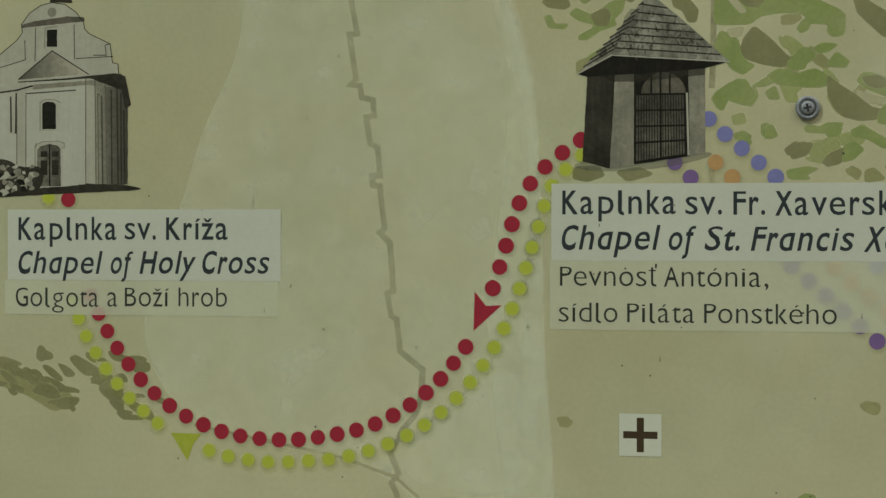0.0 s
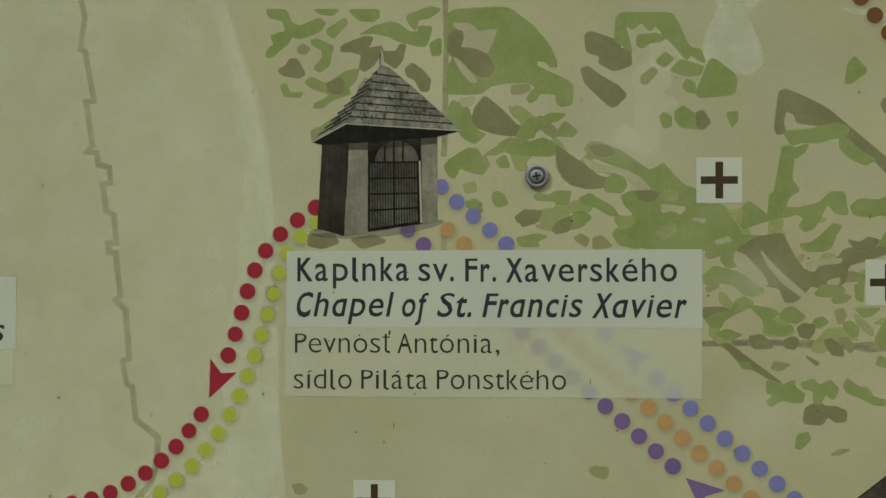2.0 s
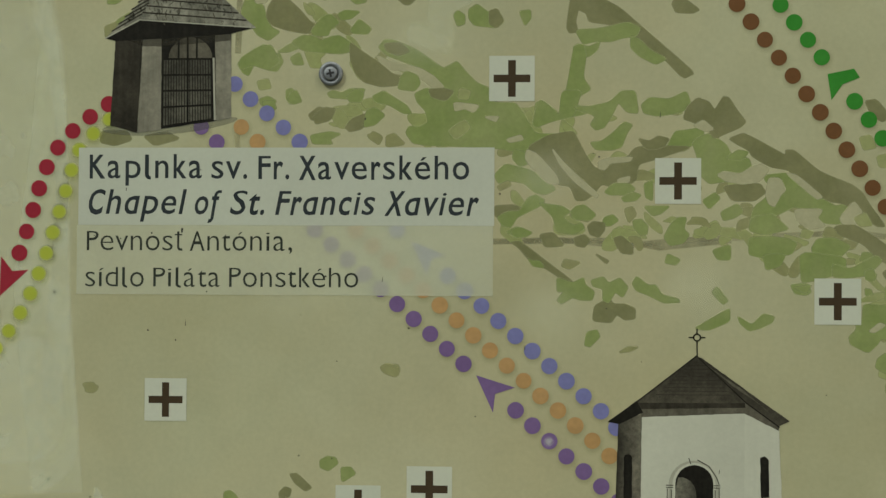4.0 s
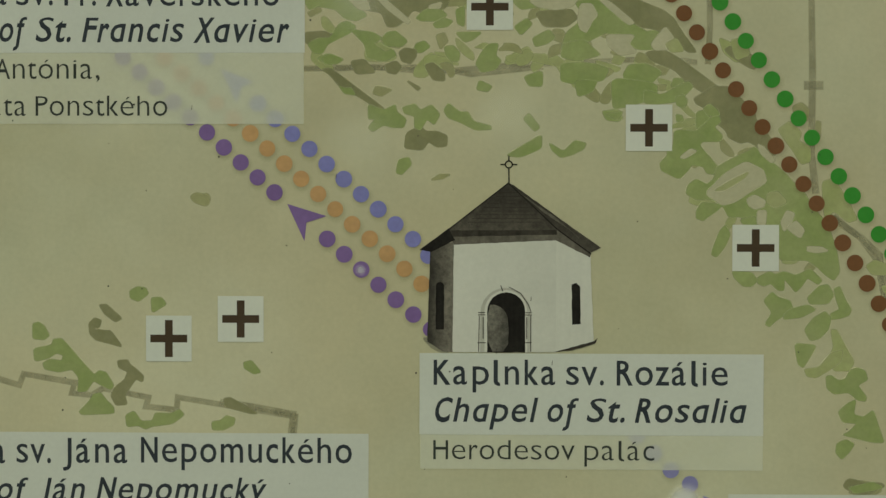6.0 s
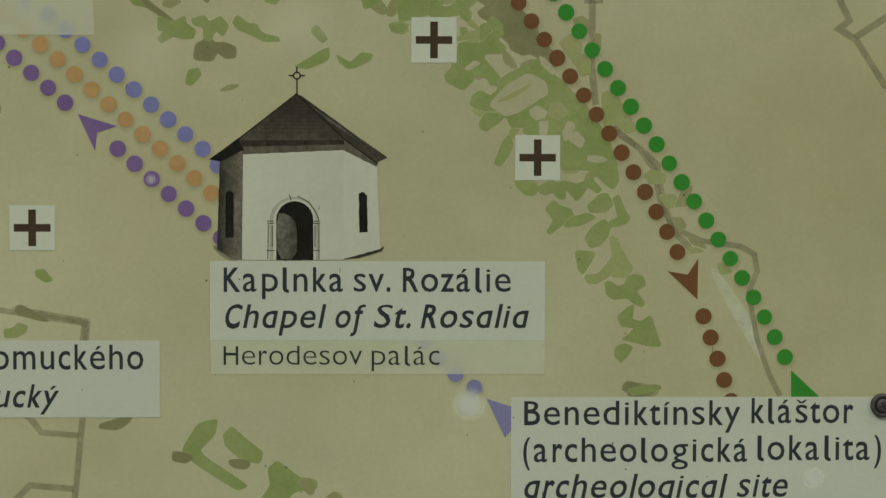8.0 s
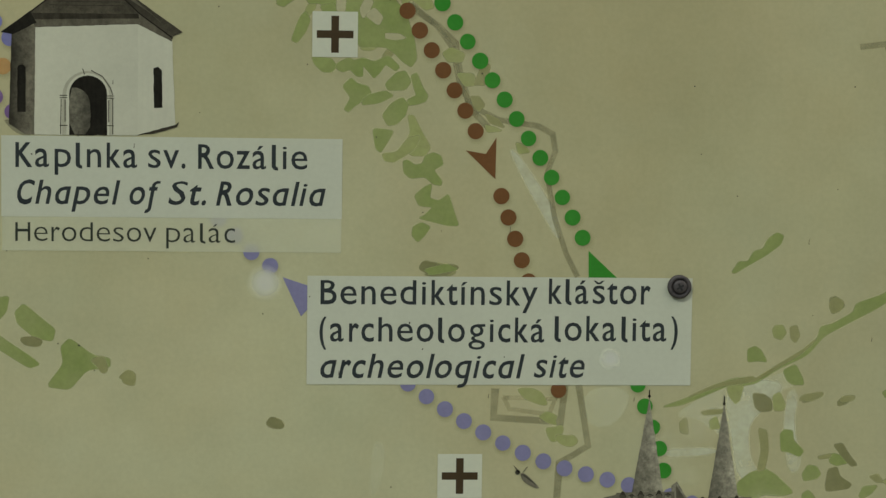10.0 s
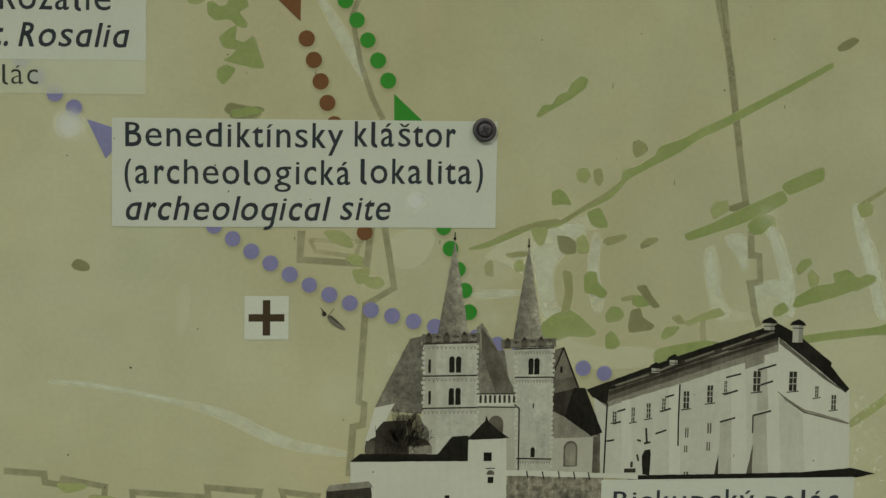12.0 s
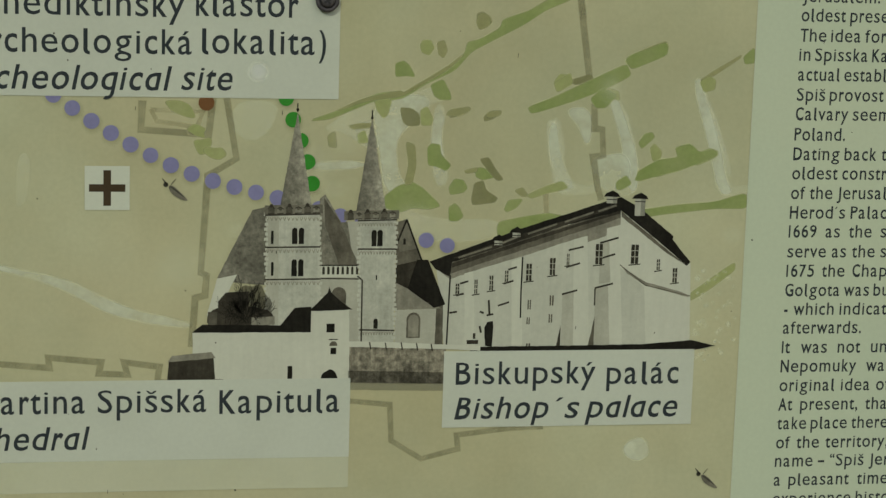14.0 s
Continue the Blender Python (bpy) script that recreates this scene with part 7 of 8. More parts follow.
    pic("gable_front", [(646.7, -384.8), (651.5, -372.8), (657.3, -387.8), (648.3, -389.6)], 26.2, INK_SLATE, root)
    lines("gable_edge", [[(646.7, -384.8), (651.5, -372.5), (659.9, -393.8)]], 0.9, 26.6, INK_BLACK, root)
    pic("gable_window", arch(649.9, -385.7, 651.2, -382.4), 26.8, INK_BLACK, root)
    pic("annex_wall", [(646.5, -419.8), (668.5, -419.9), (668.2, -440.1), (646.7, -439.3)], 26.4, INK_LIGHT, root)
    pic("gap_wall", [(667.9, -418.1), (672.1, -418.1), (672.5, -440.2), (668.2, -440.1)], 26.2, INK_MID, root)
    pic("annex_roof", [(646.1, -405.9), (653.7, -409.5), (671.5, -420), (646.2, -420.7)], 27, INK_SOFT, root)
    pic("black_roof", [(657.5, -393.8), (663.5, -393.8), (673.3, -417.8), (667.3, -419.6), (652.8, -409.2)], 27.4, INK_BLACK, root)
    pic("blind_arch", arch(652.8, -435.8, 660.2, -422), 27, INK_MID, root)
    pic("blind_arch_field", arch(653.8, -435.1, 659.3, -423.2), 27.3, INK_SOFT, root)
    yard = pic("yard_wall", [(622, -439.7), (674.3, -441.4), (675, -460.8), (622.5, -459.6)], 29, INK_STONE, root)
    pic("wall_foot", [(622.4, -453.2), (674.8, -454.6), (675, -460.8), (622.5, -459.6)], 30.2, INK_SHADE, yard)
    pic("coping", [(622, -437.3), (647.2, -438.1), (674.3, -439.6), (693, -440.3), (693, -443.1), (674.4, -442), (622, -440.3)], 30.4, INK_PALE, root)
    lines("coping_joint", [[(633.4, -438), (634.1, -441.6)], [(641.8, -438.4), (642.5, -442)], [(650.3, -438.4), (651, -442.1)], [(658.5, -438.8), (659.2, -442.5)], [(666.4, -439.2), (667.1, -442.9)]], 0.7, 30.7, INK_DARK, root)
    pic("wall_shadow", [(622.5, -459.6), (675, -460.8), (675.1, -464.8), (622.6, -463.6)], 24, INK_VEIL, root)
    # bare tree and dark lean-tos in front of the nave
    pic("shed_front", chaikin([(548.4, -421.1), (557.7, -417.5), (578.3, -419.1), (583.1, -423.7), (583.1, -429.1), (547.9, -428.8)], 1), 29, INK_DARK, root)
    pic("shed", [(548.4, -421.1), (553.1, -421.1), (553.2, -428.6), (548.5, -428.6)], 29.3, INK_MID, root)
    pic("shed", [(571, -424.2), (583.1, -423.7), (583.1, -428.2), (571, -428.1)], 29.3, INK_SOFT, root)
    pic("tree_mass", chaikin([(553.2, -428.6), (554.2, -418.7), (558.8, -413.3), (562.9, -411.6), (566.3, -406.8), (571, -408), (575.7, -406.2), (578.2, -412.2), (581.7, -415.3), (581.2, -421.3), (583.4, -428.8)], 1), 28.9, INK_SHADE, root)
    pic("side_house", [(553.7, -428.6), (553.6, -415.7), (557.6, -411), (569.3, -410.4), (569.6, -428.7)], 28.95, INK_DARK, root)
    rng = random.Random(21)
    twigs = []
    u, v = 568.1, -427.2
    def limb(x, y, a, l, depth):
        row = [(x, y)]
        for k in range(3):
            a += rng.uniform(-13, 13)
            x, y = x + l / 3 * 0.66 * math.cos(radians(a)), y + l / 3 * 1.12 * math.sin(radians(a))
            row.append((x, y))
            if depth and (k or depth < 4):
                limb(x, y, a + rng.choice((-1, 1)) * rng.uniform(16, 42), l * rng.uniform(0.55, 0.75), depth - 1)
        twigs.append(row)

    for n in range(13):
        limb(u + rng.uniform(-3, 3), v, 30 + 10 * n, rng.uniform(7.0, 10.0), 3)
    lines("bare_tree", twigs, 0.2, 29.9, INK_BLACK, root)
    # white wall with gatehouse
    pic("white_wall", [(540.6, -431.8), (602.2, -431.7), (601.9, -420.2), (622.2, -420), (623.1, -459.9), (540.9, -458.9)], 30, INK_PALE, root)
    pic("wall_roof", [(540.3, -432.1), (545.6, -427.9), (586.1, -428.5), (593.6, -419.2), (602.2, -418.7), (602.2, -432.3)], 30.4, INK_BLACK, root)
    pic("dormer", arch(612.7, -420.3, 620.4, -408.2), 30.2, INK_MID, root)
    pic("gatehouse_roof", [(600.5, -421.1), (604.8, -417.2), (610.7, -411.2), (611.5, -408.2), (612.7, -411.2), (617.9, -416), (624, -420.3)], 30.6, INK_BLACK, root)
    for o in ((610.4, -432.4, 614.7, -427.8), (612.8, -444.2, 615.8, -440.8), (590.3, -458, 592.8, -450.4), (611.8, -436.6, 616.6, -436)):
        pic("opening", rect(*o), 30.6, INK_BLACK, root)
    pic("opening", arch(612.1, -439.7, 616.3, -437.2), 30.6, INK_MID, root)
    pic("gate_arch", chaikin([(607.8, -458.5), (608.3, -454.8), (610.9, -453.3), (612.1, -452.4), (613.9, -452.4), (615.8, -454.3), (617.4, -458.6)], 1), 30.6, INK_BLACK, root)
    pic("hut", [(528.5, -447.3), (551.6, -445.4), (552.6, -457.5), (527.7, -457.8)], 31, INK_DARK, root)
    pic("hut_roof", [(528, -447.6), (530, -444.3), (550.4, -442.4), (552.8, -445.7)], 31.3, INK_SOFT, root)
    pic("foot_line", [(527.7, -457.8), (552.6, -456.9), (578.9, -458.4), (558.2, -458.8)], 31.2, INK_DARK, root)


def palace():
    root = picture(745.6, -441.7, "black and white picture of a long bishop's palace")
    pic("long_wall", [(667.8, -396.9), (694.2, -389.3), (736.5, -375), (767.1, -367.1), (770.9, -441), (673.4, -441.4)], 26, INK_PALE_DIM, root)
    pic("end_wall", [(766.2, -367.1), (792.9, -384.8), (806.7, -395.9), (808.5, -441.4), (770.6, -441)], 26.2, INK_PALE, root)
    pic("eave_shadow", [(667.2, -398.1), (715.3, -381.7), (766.8, -366.4), (766.9, -375), (759.8, -376.8), (759.4, -381.1), (748.1, -384.8), (748.5, -381.1), (741.8, -382.9), (715.7, -391.5), (691.5, -398.7), (675.3, -404.2)], 27, INK_SOFT, root)
    pic("eave_gloom", [(667.2, -398.1), (715.4, -382.3), (766.8, -366.4), (766.7, -371.3), (755.1, -375.3), (715.6, -388.1), (691.4, -396), (675.5, -401.4)], 27.1, INK_MID, root)
    pic("eave_gloom", [(676.2, -395.7), (715.4, -383), (766.8, -367.1), (766.6, -368.9), (754.9, -372.3), (715.5, -385.1), (691.3, -393), (676.3, -398.1)], 27.15, INK_DARK, root)
    pic("pillar", [(741.8, -382.9), (749.1, -381.1), (752.4, -440.9), (743, -440.8)], 27.2, INK_PALE, root)
    pic("pillar", [(759.5, -377.1), (766.9, -375), (770.6, -441), (763.7, -441)], 27.2, INK_PALE, root)
    pic("pillar", [(708.2, -394.5), (714.2, -392.7), (715.7, -440.5), (709.9, -440.5)], 27.2, INK_PALE, root)
    pic("pillar", [(683.1, -401.1), (687.9, -399.9), (689.9, -440.3), (684.4, -440.6)], 27.2, INK_PALE, root)
    pic("pillar_shade", [(754.4, -409.3), (761.5, -408.1), (763.7, -441), (754.9, -440.9)], 27.4, INK_LIGHT, root)
    pic("pillar_shade", [(736.6, -412.3), (742.7, -411.1), (743.6, -440.8), (736.8, -440.7)], 27.4, INK_LIGHT, root)
    pic("pillar_shade", [(756.1, -384.8), (761, -382.9), (762.7, -406.3), (756.5, -406.9)], 27.3, INK_LIGHT, root)
    pic("foot_shade", [(751.8, -440.9), (754.8, -424.8), (754.9, -440.9)], 27.8, INK_MID, root)
    pic("foot_shade", [(734.3, -440.7), (736.3, -429.3), (736.5, -440.7)], 27.8, INK_DARK, root)
    lines("pillar_cap", [[(756.4, -384.8), (765.9, -382)], [(756.5, -393.3), (764.5, -390.9)], [(754.4, -409.3), (764, -406.9)], [(736.6, -412.6), (744.5, -410.5)], [(739.3, -388.7), (746.9, -386.9)], [(738.4, -397.9), (745.4, -395.8)], [(702, -418.6), (707.5, -416.8)], [(704.6, -406.7), (709.5, -405.2)], [(706.8, -399.1), (711, -397.9)], [(679.2, -413), (682.8, -412.1)], [(681.1, -406.6), (685.1, -405.4)], [(675.9, -422.4), (679.5, -421.8)]], 1.0, 28, INK_DARK, root)
    pic("roof", [(664.1, -394.7), (676.1, -390.5), (713.6, -376.9), (748.5, -365.6), (763.1, -361), (766.8, -360.1), (776.3, -365.2), (796.5, -381.1), (796, -382.9), (806.7, -395.3), (804.6, -397.4), (793.1, -387.8), (767.1, -367.4), (736.6, -375.3), (703.3, -386.6), (676.2, -395.1), (675.3, -402.9), (667.3, -398.7)], 28.4, INK_BLACK, root)
    pic("roof_slope", [(676.8, -392.9), (713.7, -379.9), (748.6, -368.9), (764.5, -363.4), (764.5, -365.2), (748.7, -371.1), (713.8, -383), (682.8, -393.2)], 28.7, INK_DARK, root)
    lines("roof_shine", [[(679.8, -392.6), (697.2, -386.9)], [(703.2, -384.8), (710.7, -381.7)], [(716.8, -379.9), (731.9, -374.7)], [(736.5, -373.5), (751.7, -368.3)], [(754.7, -367.7), (763.9, -364.6)]], 1.0, 28.8, INK_SLATE, root)
    pic("end_soffit", [(767.1, -367.7), (793.1, -388.2), (804.6, -397.4), (793.2, -390.3), (767.3, -370.7)], 28.2, INK_MID, root)
    for o in ((698.6, -386, 703, -383.3), (708.2, -381.7, 712.6, -379), (758.7, -363.4, 764.5, -359.5), (774.3, -370.1, 780, -360.6)):
        stack = pic("chimney", rect(*o), 28.9, INK_LIGHT, root)
        m, w = (o[0] + o[2]) / 2, (o[2] - o[0]) / 2
        pic("chimney_cap", [(m - w - 1.6, o[3] - 0.3), (m + w + 1.6, o[3] - 0.5), (m + w + 0.6, o[3] + 1.2), (m + 0.4, o[3] + 3.0), (m - w - 0.4, o[3] + 1.5)], 29.1, INK_BLACK, stack)
        films("chimney_shade", [rect(m + 0.4, o[1], o[2], o[3] - 0.6)], 29.0, INK_VEIL, stack)
        lines("chimney_band", [[(o[0], o[3] - 1.8), (o[2], o[3] - 2.0)]], 0.5, 29.1, INK_DARK, stack)
    for o in ((716.2, -405.2, 719.6, -396), (729, -402.2, 732.4, -393), (738.1, -396.7, 739.9, -390.6), (753.7, -396.4, 757.9, -385.4), (773.3, -396.1, 777.8, -385.7), (787.7, -399.6, 789.9, -393.7),
              (796.8, -406.4, 799.7, -398.6), (678.4, -412.1, 680.7, -406.6), (688.4, -412.1, 690.5, -404.5), (696.5, -410.3, 698.9, -402.4), (704.7, -405.8, 707, -399.7)):
        win = pic("window", rect(o[0] + 0.2, o[1], o[2] - 0.2, o[3]), 28, INK_DARK, root)
        m, h = (o[0] + o[2]) / 2, o[3] - o[1]
        lines("glazing_bar", [[(m, o[1]), (m, o[3])], [(o[0], o[1] + h * 0.36), (o[2], o[1] + h * 0.36)], [(o[0], o[1] + h * 0.68), (o[2], o[1] + h * 0.68)]], 0.42, 28.4, INK_LIGHT, win)
        lines("sill", [[(o[0] - 0.9, o[1] - 0.8), (o[2] + 0.9, o[1] - 0.2)]], 0.6, 28.2, INK_DARK, win)
    for o in ((717.9, -420.8, 719.6, -415.6), (717.6, -428.8, 719.3, -425.1), (729.8, -418.8, 731.9, -413.2), (729.6, -428, 731.6, -423.4), (717.8, -440.9, 720.1, -439.3)):
        win = pic("small_window", rect(*o), 28, INK_MID, root)
        lines("glazing_bar", [[((o[0] + o[2]) / 2, o[1]), ((o[0] + o[2]) / 2, o[3])]], 0.4, 28.4, INK_PALE, win)
    pic("doorway", [(695.4, -440.4), (694.8, -430.5), (696.2, -427.5), (699.2, -426.9), (699.6, -429.9), (699.1, -441)], 28.4, INK_BLACK, root)
    lines("door_ornament", [[(692.3, -421.9), (693.9, -422.5)], [(696.7, -415.8), (697.3, -423.2)], [(696.1, -423.8), (699.1, -423.2)], [(692.3, -429.9), (693, -433)]], 1.1, 28.4, INK_DARK, root)
    films("cart", [rect(685.5, -439.4, 691.7, -437.2), rect(688.7, -436.6, 690.1, -433.5)], 28.4, INK_DARK, root)
    lines("downpipe", [[(675.5, -402.3), (675.1, -418.1), (674.6, -439.6)], [(714.2, -392.4), (714, -412.2), (714.2, -425.1)]], 0.85, 28.6, INK_BLACK, root)
    lines("downpipe", [[(754.4, -409.9), (754.5, -418.6)]], 0.8, 28.6, INK_DARK, root)
    pic("lean_to", [(767.5, -396.4), (772.4, -400.1), (782.7, -406.3), (800.6, -411), (807.3, -413.6), (806.4, -414.5), (794.3, -411.3), (782.2, -408.2), (771.8, -401.4)], 27.6, INK_SOFT, root)
    lines("lean_to_edge", [[(767.6, -396.7), (782.2, -407.9), (807.4, -413.9)]], 0.5, 27.9, INK_MID, root)
    pic("buttress_shade", [(767.9, -398.3), (781.6, -408.8), (783.8, -441.1), (770.9, -441)], 27.4, INK_PALE_DIM, root)
    pic("ground_shadow", [(687.5, -440.9), (739.3, -440.7), (783.1, -440.2), (809, -438.2), (823.2, -441.5), (810.5, -443.9), (739.4, -444.2), (687.6, -444.3)], 29, INK_BLACK, root)


def grain():
    """Weather stains on the shingles and stones that the printed photographs show."""
    shingled = bpy.data.objects["chapel_picture.001"]
    for n, (area, count) in enumerate((([(48.8, 93.1), (86.1, 62.1), (32.9, 66.3)], 60), ([(48, 91.9), (29.4, 65.7), (15.9, 57.3)], 30))):
        mottle(area, count, INK_SHADE, 29.65, shingled, 100 + n, lean=(40, 140))


holy_cross_chapel()
shingled_chapel()
octagon_chapel()
cathedral()
palace()
grain()



# ---- captions ----
def caption(label, u0, v0, u1, v1, lower=None):
    """A white caption plate printed over the map; lower: a thinner veil below it, on which the map shows through."""
    root = thing("caption", (u0 + u1) / 2, v0, label, "map caption", "captions on the map")
    plate = film("plate", rect(u0, v0, u1, v1), 33, WHITE, root)
    veil = film("veil", rect(lower[0], lower[1], lower[2], v0), 32, VEIL, root, "translucent white strip") if lower else None
    return plate, veil


def title(plate, body, u0, u1, v, cap):
    lettering(body, u0, u1, v, cap, 36, plate, TYPE, "title", label="dark grey upright lettering")


def slanted(plate, body, u0, u1, v, cap):
    lettering(body, u0, u1, v, cap, 36, plate, TYPE, "slanted", label="dark grey slanted lettering")


def thin(veil, body, u0, u1, v, cap):
    lettering(body, u0, u1, v, cap, 35, veil, TYPE_THIN, "thin", label="thin grey lettering")


plate, veil = caption("white two-part caption below the baroque chapel picture", -296.7, -50.4, -143.4, -12.7, (-298.3, -69, -144.6, -51.4))
title(plate, "Kaplnka", -290.5, -234.6, -28.8, 11.6)
title(plate, "sv.", -229.9, -212.4, -28.6, 11.4)
title(plate, "Kríža", -206.7, -172.5, -28.6, 11.3)
slanted(plate, "Chapel", -290.5, -242.3, -46.9, 11.5)
slanted(plate, "of", -237.8, -225.1, -46.8, 11.5)
slanted(plate, "Holy", -221.6, -190, -46.6, 11.4)
slanted(plate, "Cross", -186.5, -149.5, -46.4, 11.3)
thin(veil, "Golgota", -292.1, -244.8, -64.8, 10)
thin(veil, "a", -239.7, -234, -64.5, 10)
thin(veil, "Boží", -229.8, -204.8, -64.3, 10)
thin(veil, "hrob", -199.7, -172.8, -64.1, 9.9)
plate, veil = caption("white two-part caption below the shingle-roofed chapel picture", -0.1, -38.9, 210.5, 0.1, (-0.7, -73.9, 210, -40.4))
title(plate, "Kaplnka", 5.5, 63, -15.2, 11.5)
title(plate, "sv.", 67.9, 86.1, -15.4, 11.4)
title(plate, "Fr.", 91.8, 107.5, -15.6, 11.4)
title(plate, "Xaverského", 112.4, 198, -15.8, 11.4)
slanted(plate, "Chapel", 5.2, 55.5, -33.2, 11.8)
slanted(plate, "of", 59.6, 73.4, -33.3, 11.7)
slanted(plate, "St.", 77.4, 94.9, -33.4, 11.7)
slanted(plate, "Francis", 100.4, 151, -33.5, 11.6)
slanted(plate, "Xavier", 155.5, 203, -33.7, 11.6)
thin(veil, "Pevnosť", 4.4, 53.8, -51.8, 9.8)
thin(veil, "Antónia,", 57.2, 109.2, -51.8, 9.7)
thin(veil, "sídlo", 3.8, 33.8, -70.1, 9.7)
thin(veil, "Piláta", 38.7, 72.5, -70, 9.6)
thin(veil, "Ponstkého", 77.4, 142.7, -70, 9.7)
plate, veil = caption("white bilingual chapel caption with dark lettering on the map", 15.1, -265.1, 242.1, -226.3)
title(plate, "Kaplnka", 3.1, 61.7, -241.8, 12.1)
title(plate, "sv.", 67.4, 84.6, -241.5, 12.1)
title(plate, "Jána", 90.5, 122.6, -241.3, 12.1)
title(plate, "Nepomuckého", 129.4, 233.9, -240.8, 12)
slanted(plate, "Chapel", 3.6, 53.7, -260.2, 11)
slanted(plate, "of", 57.6, 73.4, -260.1, 10.9)
slanted(plate, "Ján", 78.4, 101.5, -260, 10.9)
slanted(plate, "Nepomucký", 107.1, 191.8, -259.8, 10.9)
plate, veil = caption("white two-part caption below the octagonal chapel picture", 267.2, -226.3, 435.6, -186.3, (267.6, -243.3, 435.4, -226.1))
title(plate, "Kaplnka", 274.1, 333.8, -201.6, 11.7)
title(plate, "sv.", 339.2, 357.7, -201.6, 11.7)
title(plate, "Rozálie", 363.9, 418.2, -201.6, 11.7)
slanted(plate, "Chapel", 274.9, 325.6, -219.9, 11.4)
slanted(plate, "of", 330.1, 345.5, -219.8, 11.4)
slanted(plate, "St.", 349.2, 367.9, -219.8, 11.4)
slanted(plate, "Rosalia", 372.8, 427.5, -219.8, 11.4)
thin(veil, "Herodesov", 274, 343.5, -238.6, 9.4)
thin(veil, "palác", 348.3, 382.5, -238.7, 9.5)
plate, veil = caption("white caption naming the Benedictine monastery site", 418.7, -309.8, 614.1, -254.9)
title(plate, "Benediktínsky", 425.3, 535, -269.1, 11.9)
title(plate, "kláštor", 540.7, 592.7, -268.2, 12.1)
title(plate, "(archeologická", 424.9, 538.7, -287.9, 11.9)
title(plate, "lokalita)", 543.9, 607.1, -287.1, 12.1)
slanted(plate, "archeological", 425.6, 529, -306.3, 11.7)
slanted(plate, "site", 533.6, 559.6, -305.9, 11.8)
plate, veil = caption("white caption naming the cathedral of Spišská Kapitula", 350.6, -500, 623.7, -457.2, (349.8, -516.8, 623.5, -494.9))
title(plate, "Katedrála", 329.7, 399.7, -472.9, 11.7)
title(plate, "sv.", 405.3, 421.6, -473.6, 11.8)
title(plate, "Martina", 430.1, 485.5, -474.3, 11.9)
title(plate, "Spišská", 492.1, 548.1, -474.4, 12)
title(plate, "Kapitula", 554.9, 618, -475.4, 12.2)
slanted(plate, "Cathedral", 415.5, 488.2, -493.6, 11.7)
plate, veil = caption("white caption naming the Bishop's palace", 673.5, -485, 811.4, -443.2)
title(plate, "Biskupský", 680.2, 756.7, -461.4, 11.8)
title(plate, "palác", 763, 803.2, -462.1, 11.9)
slanted(plate, "Bishop", 680.0, 731.5, -480.4, 11.6)
slanted(plate, "´", 735.2, 739.8, -480.6, 11.6)
slanted(plate, "s", 740.4, 748.6, -480.7, 11.6)
slanted(plate, "palace", 751.8, 803.5, -480.6, 11.7)

# ---- the text column ----
COLUMN = (
    ("in Je", 878.3, -233.7), ("Christ, w", 894, -242.2),
    ("Jerusalem.", 904.4, -254.8),
    ("oldest prese", 909.9, -265.1),
    ("The idea for", 909.3, -275.8),
    ("in Spisska Ka", 910.7, -286.1),
    ("actual establ", 910.8, -296.7),
    ("Spiš provost", 910, -307.5),
    ("Calvary seem", 914.3, -317.9),
    ("Poland.", 889.6, -328.9),
    ("Dating back t", 913.9, -339.5),
    ("oldest constr", 914.6, -350),
    ("of the Jerusal", 915.4, -360.7),
    ("Herod´s Palac", 916.1, -371.4),
    ("1669 as the s", 916.9, -381.8),
    ("serve as the s", 917.6, -392.8),
    ("1675 the Chap", 918.7, -403.5),
    ("Golgota was bu", 920.5, -414.2),
    ("- which indicat", 919.9, -424.7),
    ("afterwards.", 905.9, -435.1),
    ("It was not un", 921.4, -446),
    ("Nepomuky wa", 920.8, -456.6),
    ("original idea of", 924.9, -467.4),
    ("At present, tha", 923.7, -478.2),
    ("take place there", 925.1, -488.9),
    ("of the territory,", 925.9, -499.8),
    ("name – “Spiš Jer", 927.3, -510.3),
    ("a pleasant time", 927.4, -521.1),
    ("experience histo", 928.9, -532),
)
for body, u1, v in COLUMN:
    lettering(body, 861.0, u1, v, 6.6, 19, text_column, TYPE, "column", justify=True)



# ---- screws with washers ----
def ring_of(bm, r, y, n, c):
    return [bm.verts.new((c[0] + r * math.cos(2 * math.pi * i / n), c[1] - y, c[2] + r * math.sin(2 * math.pi * i / n))) for i in range(n)]


def turned(profile, n=28, c=(0, 0, 0)):
    """A round body from (radius, height) steps, its axis out of the board."""
    bm = bmesh.new()
    rings = [ring_of(bm, max(r, 1e-5), y, n, c) for r, y in profile]
    for a, b in zip(rings, rings[1:]):
        for i in range(n):
            bm.faces.new((a[i], a[(i + 1) % n], b[(i + 1) % n], b[i]))
    bm.faces.new(rings[-1])
    bmesh.ops.recalc_face_normals(bm, faces=bm.faces[:])
    for f in bm.faces:
        f.smooth = len(f.verts) == 4
    return bm


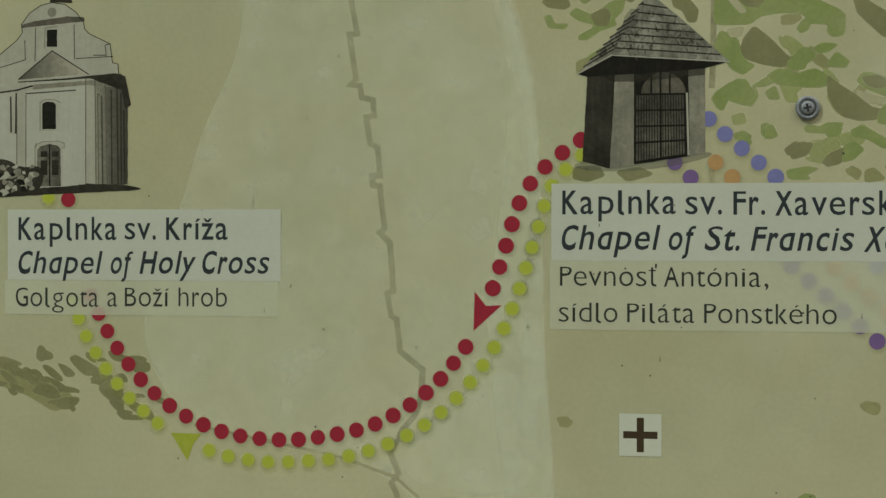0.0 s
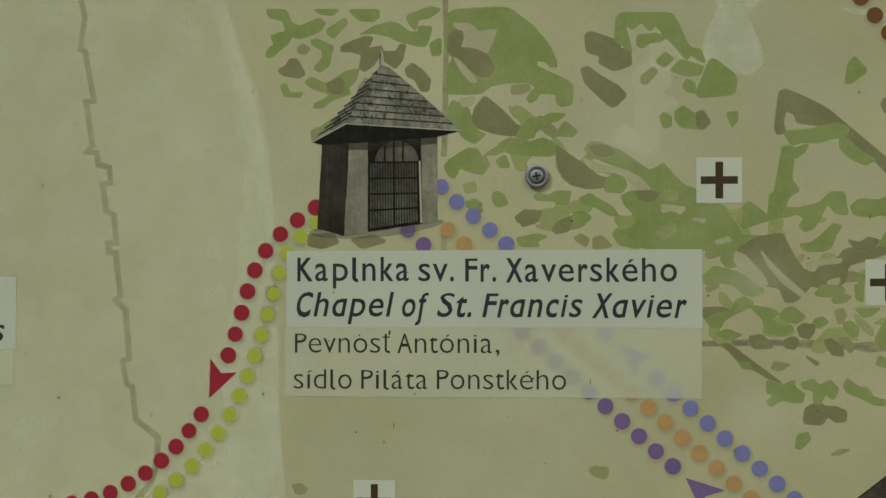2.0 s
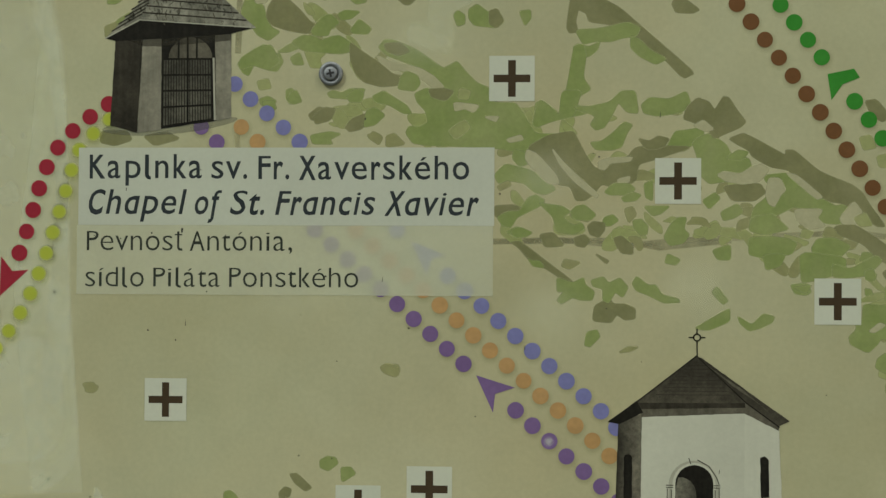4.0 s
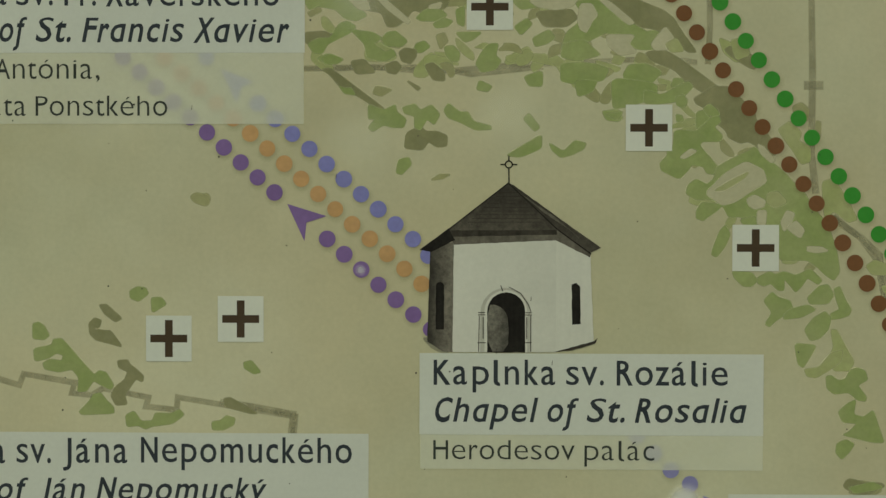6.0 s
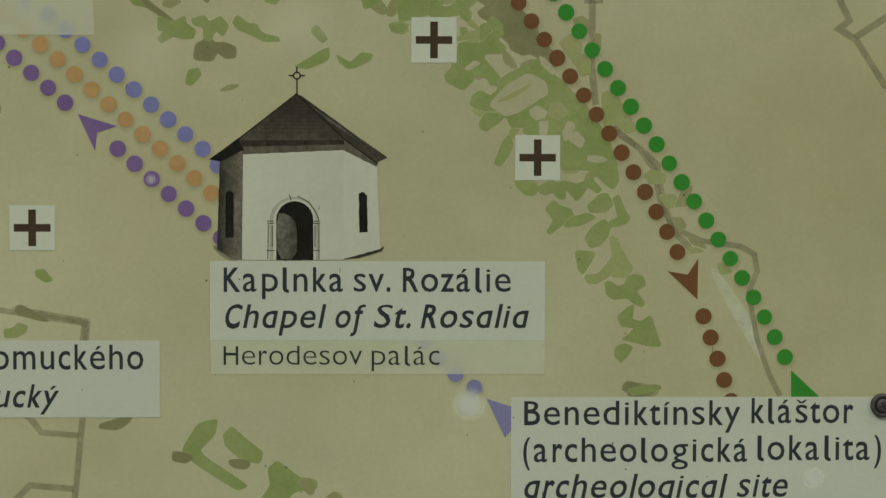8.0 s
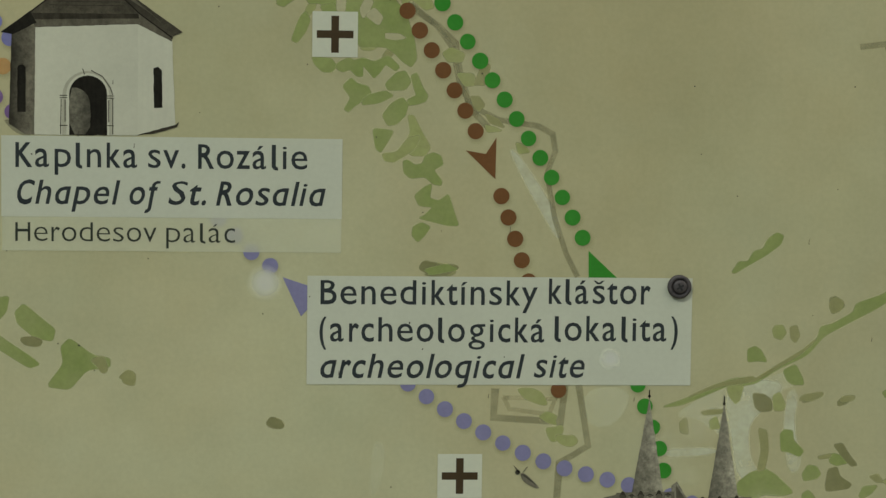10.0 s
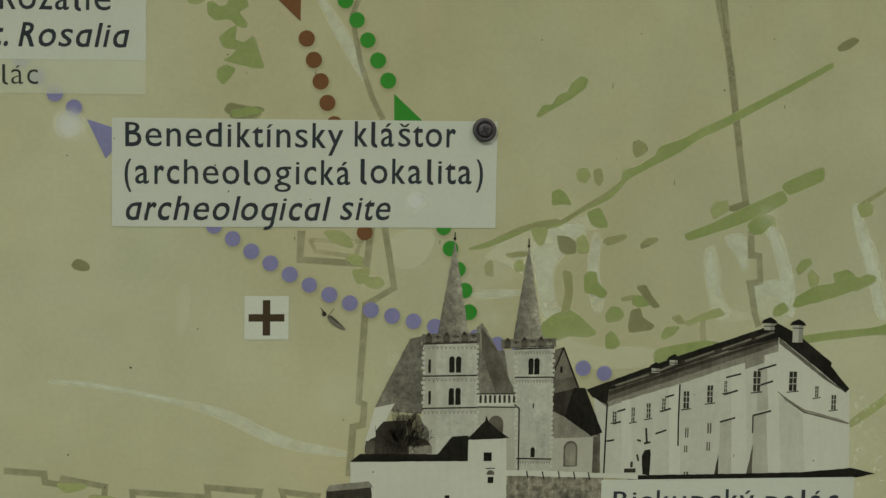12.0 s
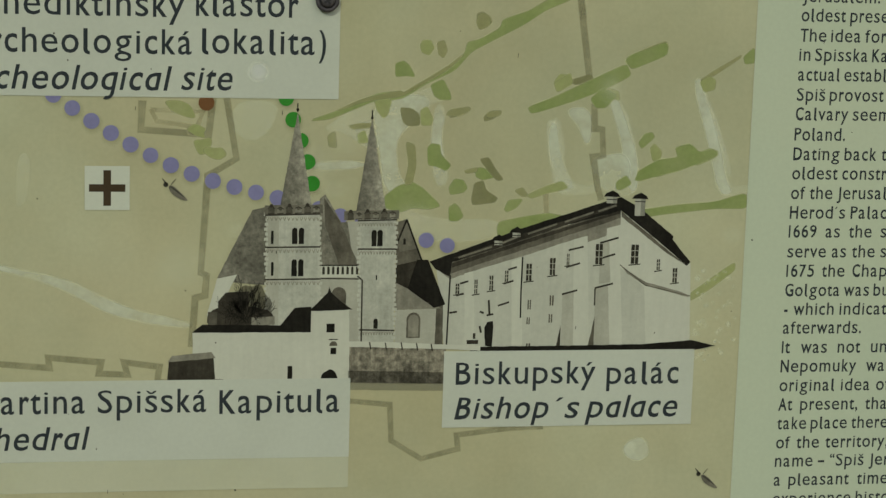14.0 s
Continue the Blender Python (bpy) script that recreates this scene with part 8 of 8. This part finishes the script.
def screw(u, v, washer_mat, head_mat, label, spin=12):
    root = thing("screw", u, v, label, "screw", "screws in the board")
    k = 0.00088
    part("washer", turned([(6.9 * k, 0), (6.9 * k, 2.1 * k), (6.6 * k, 2.6 * k), (4.7 * k, 2.8 * k), (4.4 * k, 2.0 * k), (3.0 * k, 2.0 * k)]), washer_mat, root)
    head = part("head", turned([(4.0 * k, 1.9 * k), (4.0 * k, 3.2 * k), (3.8 * k, 3.7 * k), (3.3 * k, 4.0 * k), (2.2 * k, 4.1 * k), (1.2 * k, 4.2 * k)]), head_mat, root)
    # flat dark cross on the head stands in for the shade of its recess
    bm = bmesh.new()
    for a in (spin, spin + 90):
        ca, sa = math.cos(radians(a)), math.sin(radians(a))
        q = [(-2.3, -0.6), (2.3, -0.6), (2.3, 0.6), (-2.3, 0.6)]
        bm.faces.new([bm.verts.new(((x * ca - y * sa) * k, -(4.24 + 0.02 * (a > spin)) * k, (x * sa + y * ca) * k)) for x, y in q])
    part("cross_recess_shade", bm, RECESS_SHADE, head)


screw(128.3, 37.1, ZINC, ZINC, "zinc-plated cross-head screw with a grey washer")
screw(607.3, -259.2, STEEL_DARK, STEEL_DARK, "dark steel cross-head screw with a washer", 30)
screw(125, -269.7, STEEL_DARK, STEEL_DARK, "dark steel cross-head screw with a washer", 40)

# ---- dirt and dead flies on the board ----
bm = bmesh.new()
rng = random.Random(11)
for n in range(230):
    u, v, r = rng.uniform(-300, 950), rng.uniform(-560, 90), rng.choice((0.35, 0.35, 0.45, 0.6)) * rng.uniform(0.7, 1.2)
    if rng.random() < 0.2:
        face(bm, [(u, v), (u + 0.35, v + 0.1), (u + 0.5, v + rng.uniform(1.5, 4.0)), (u + 0.2, v + 2.0)], 41, None)
    else:
        face(bm, [(u + r * math.cos(t) * rng.uniform(0.7, 1.2), v + r * math.sin(t) * rng.uniform(0.7, 1.2)) for t in (0, 1, 2, 3.1, 4.2, 5.2)], 41, None)
tagged(part("dirt_specks", bm, GRIME, None), "tiny dark specks of dirt on the print", "dirt", kind="stuff")


def stuck_fly(u, v):
    """A dead fly stuck on the board, in plain shapes: a dark knot with a thin grey blade and hair-fine strands."""
    root = thing("dead_fly", u, v, "small dead fly stuck to the print", "dirt", "dried slivers on the board")
    k = 1.3
    films("knot", [disc(u - 2.6 * k, v + 1.8 * k, 1.0 * k, 9), [(u - 4.4 * k, v + 4.6 * k), (u - 3.6 * k, v + 4.0 * k), (u - 1.6 * k, v + 1.9 * k), (u - 2.4 * k, v + 1.6 * k)]], 41, GRIME, root)
    films("blade", [chaikin([(u - 1.8 * k, v + 1.6 * k), (u + 0.6 * k, v + 1.3 * k), (u + 5.4 * k, v - 3.4 * k), (u + 6.2 * k, v - 4.6 * k), (u + 4.6 * k, v - 4.6 * k), (u - 0.4 * k, v - 2.0 * k)], 2)], 40, INK_SLATE, root)
    films("strands", strip([(u - 0.5 * k, v + 1.8 * k), (u + 0.9 * k, v + 3.6 * k), (u + 1.3 * k, v + 3.9 * k)], 0.3), 42, GRIME, root)
    films("spine", [chaikin([(u - 1.6 * k, v + 1.4 * k), (u + 1.2 * k, v + 0.2 * k), (u + 5.6 * k, v - 4.0 * k), (u + 1.0 * k, v - 0.6 * k)], 1)], 41.5, GRIME, root)



stuck_fly(529.6, -356.9)
stuck_fly(820.8, -515.8)
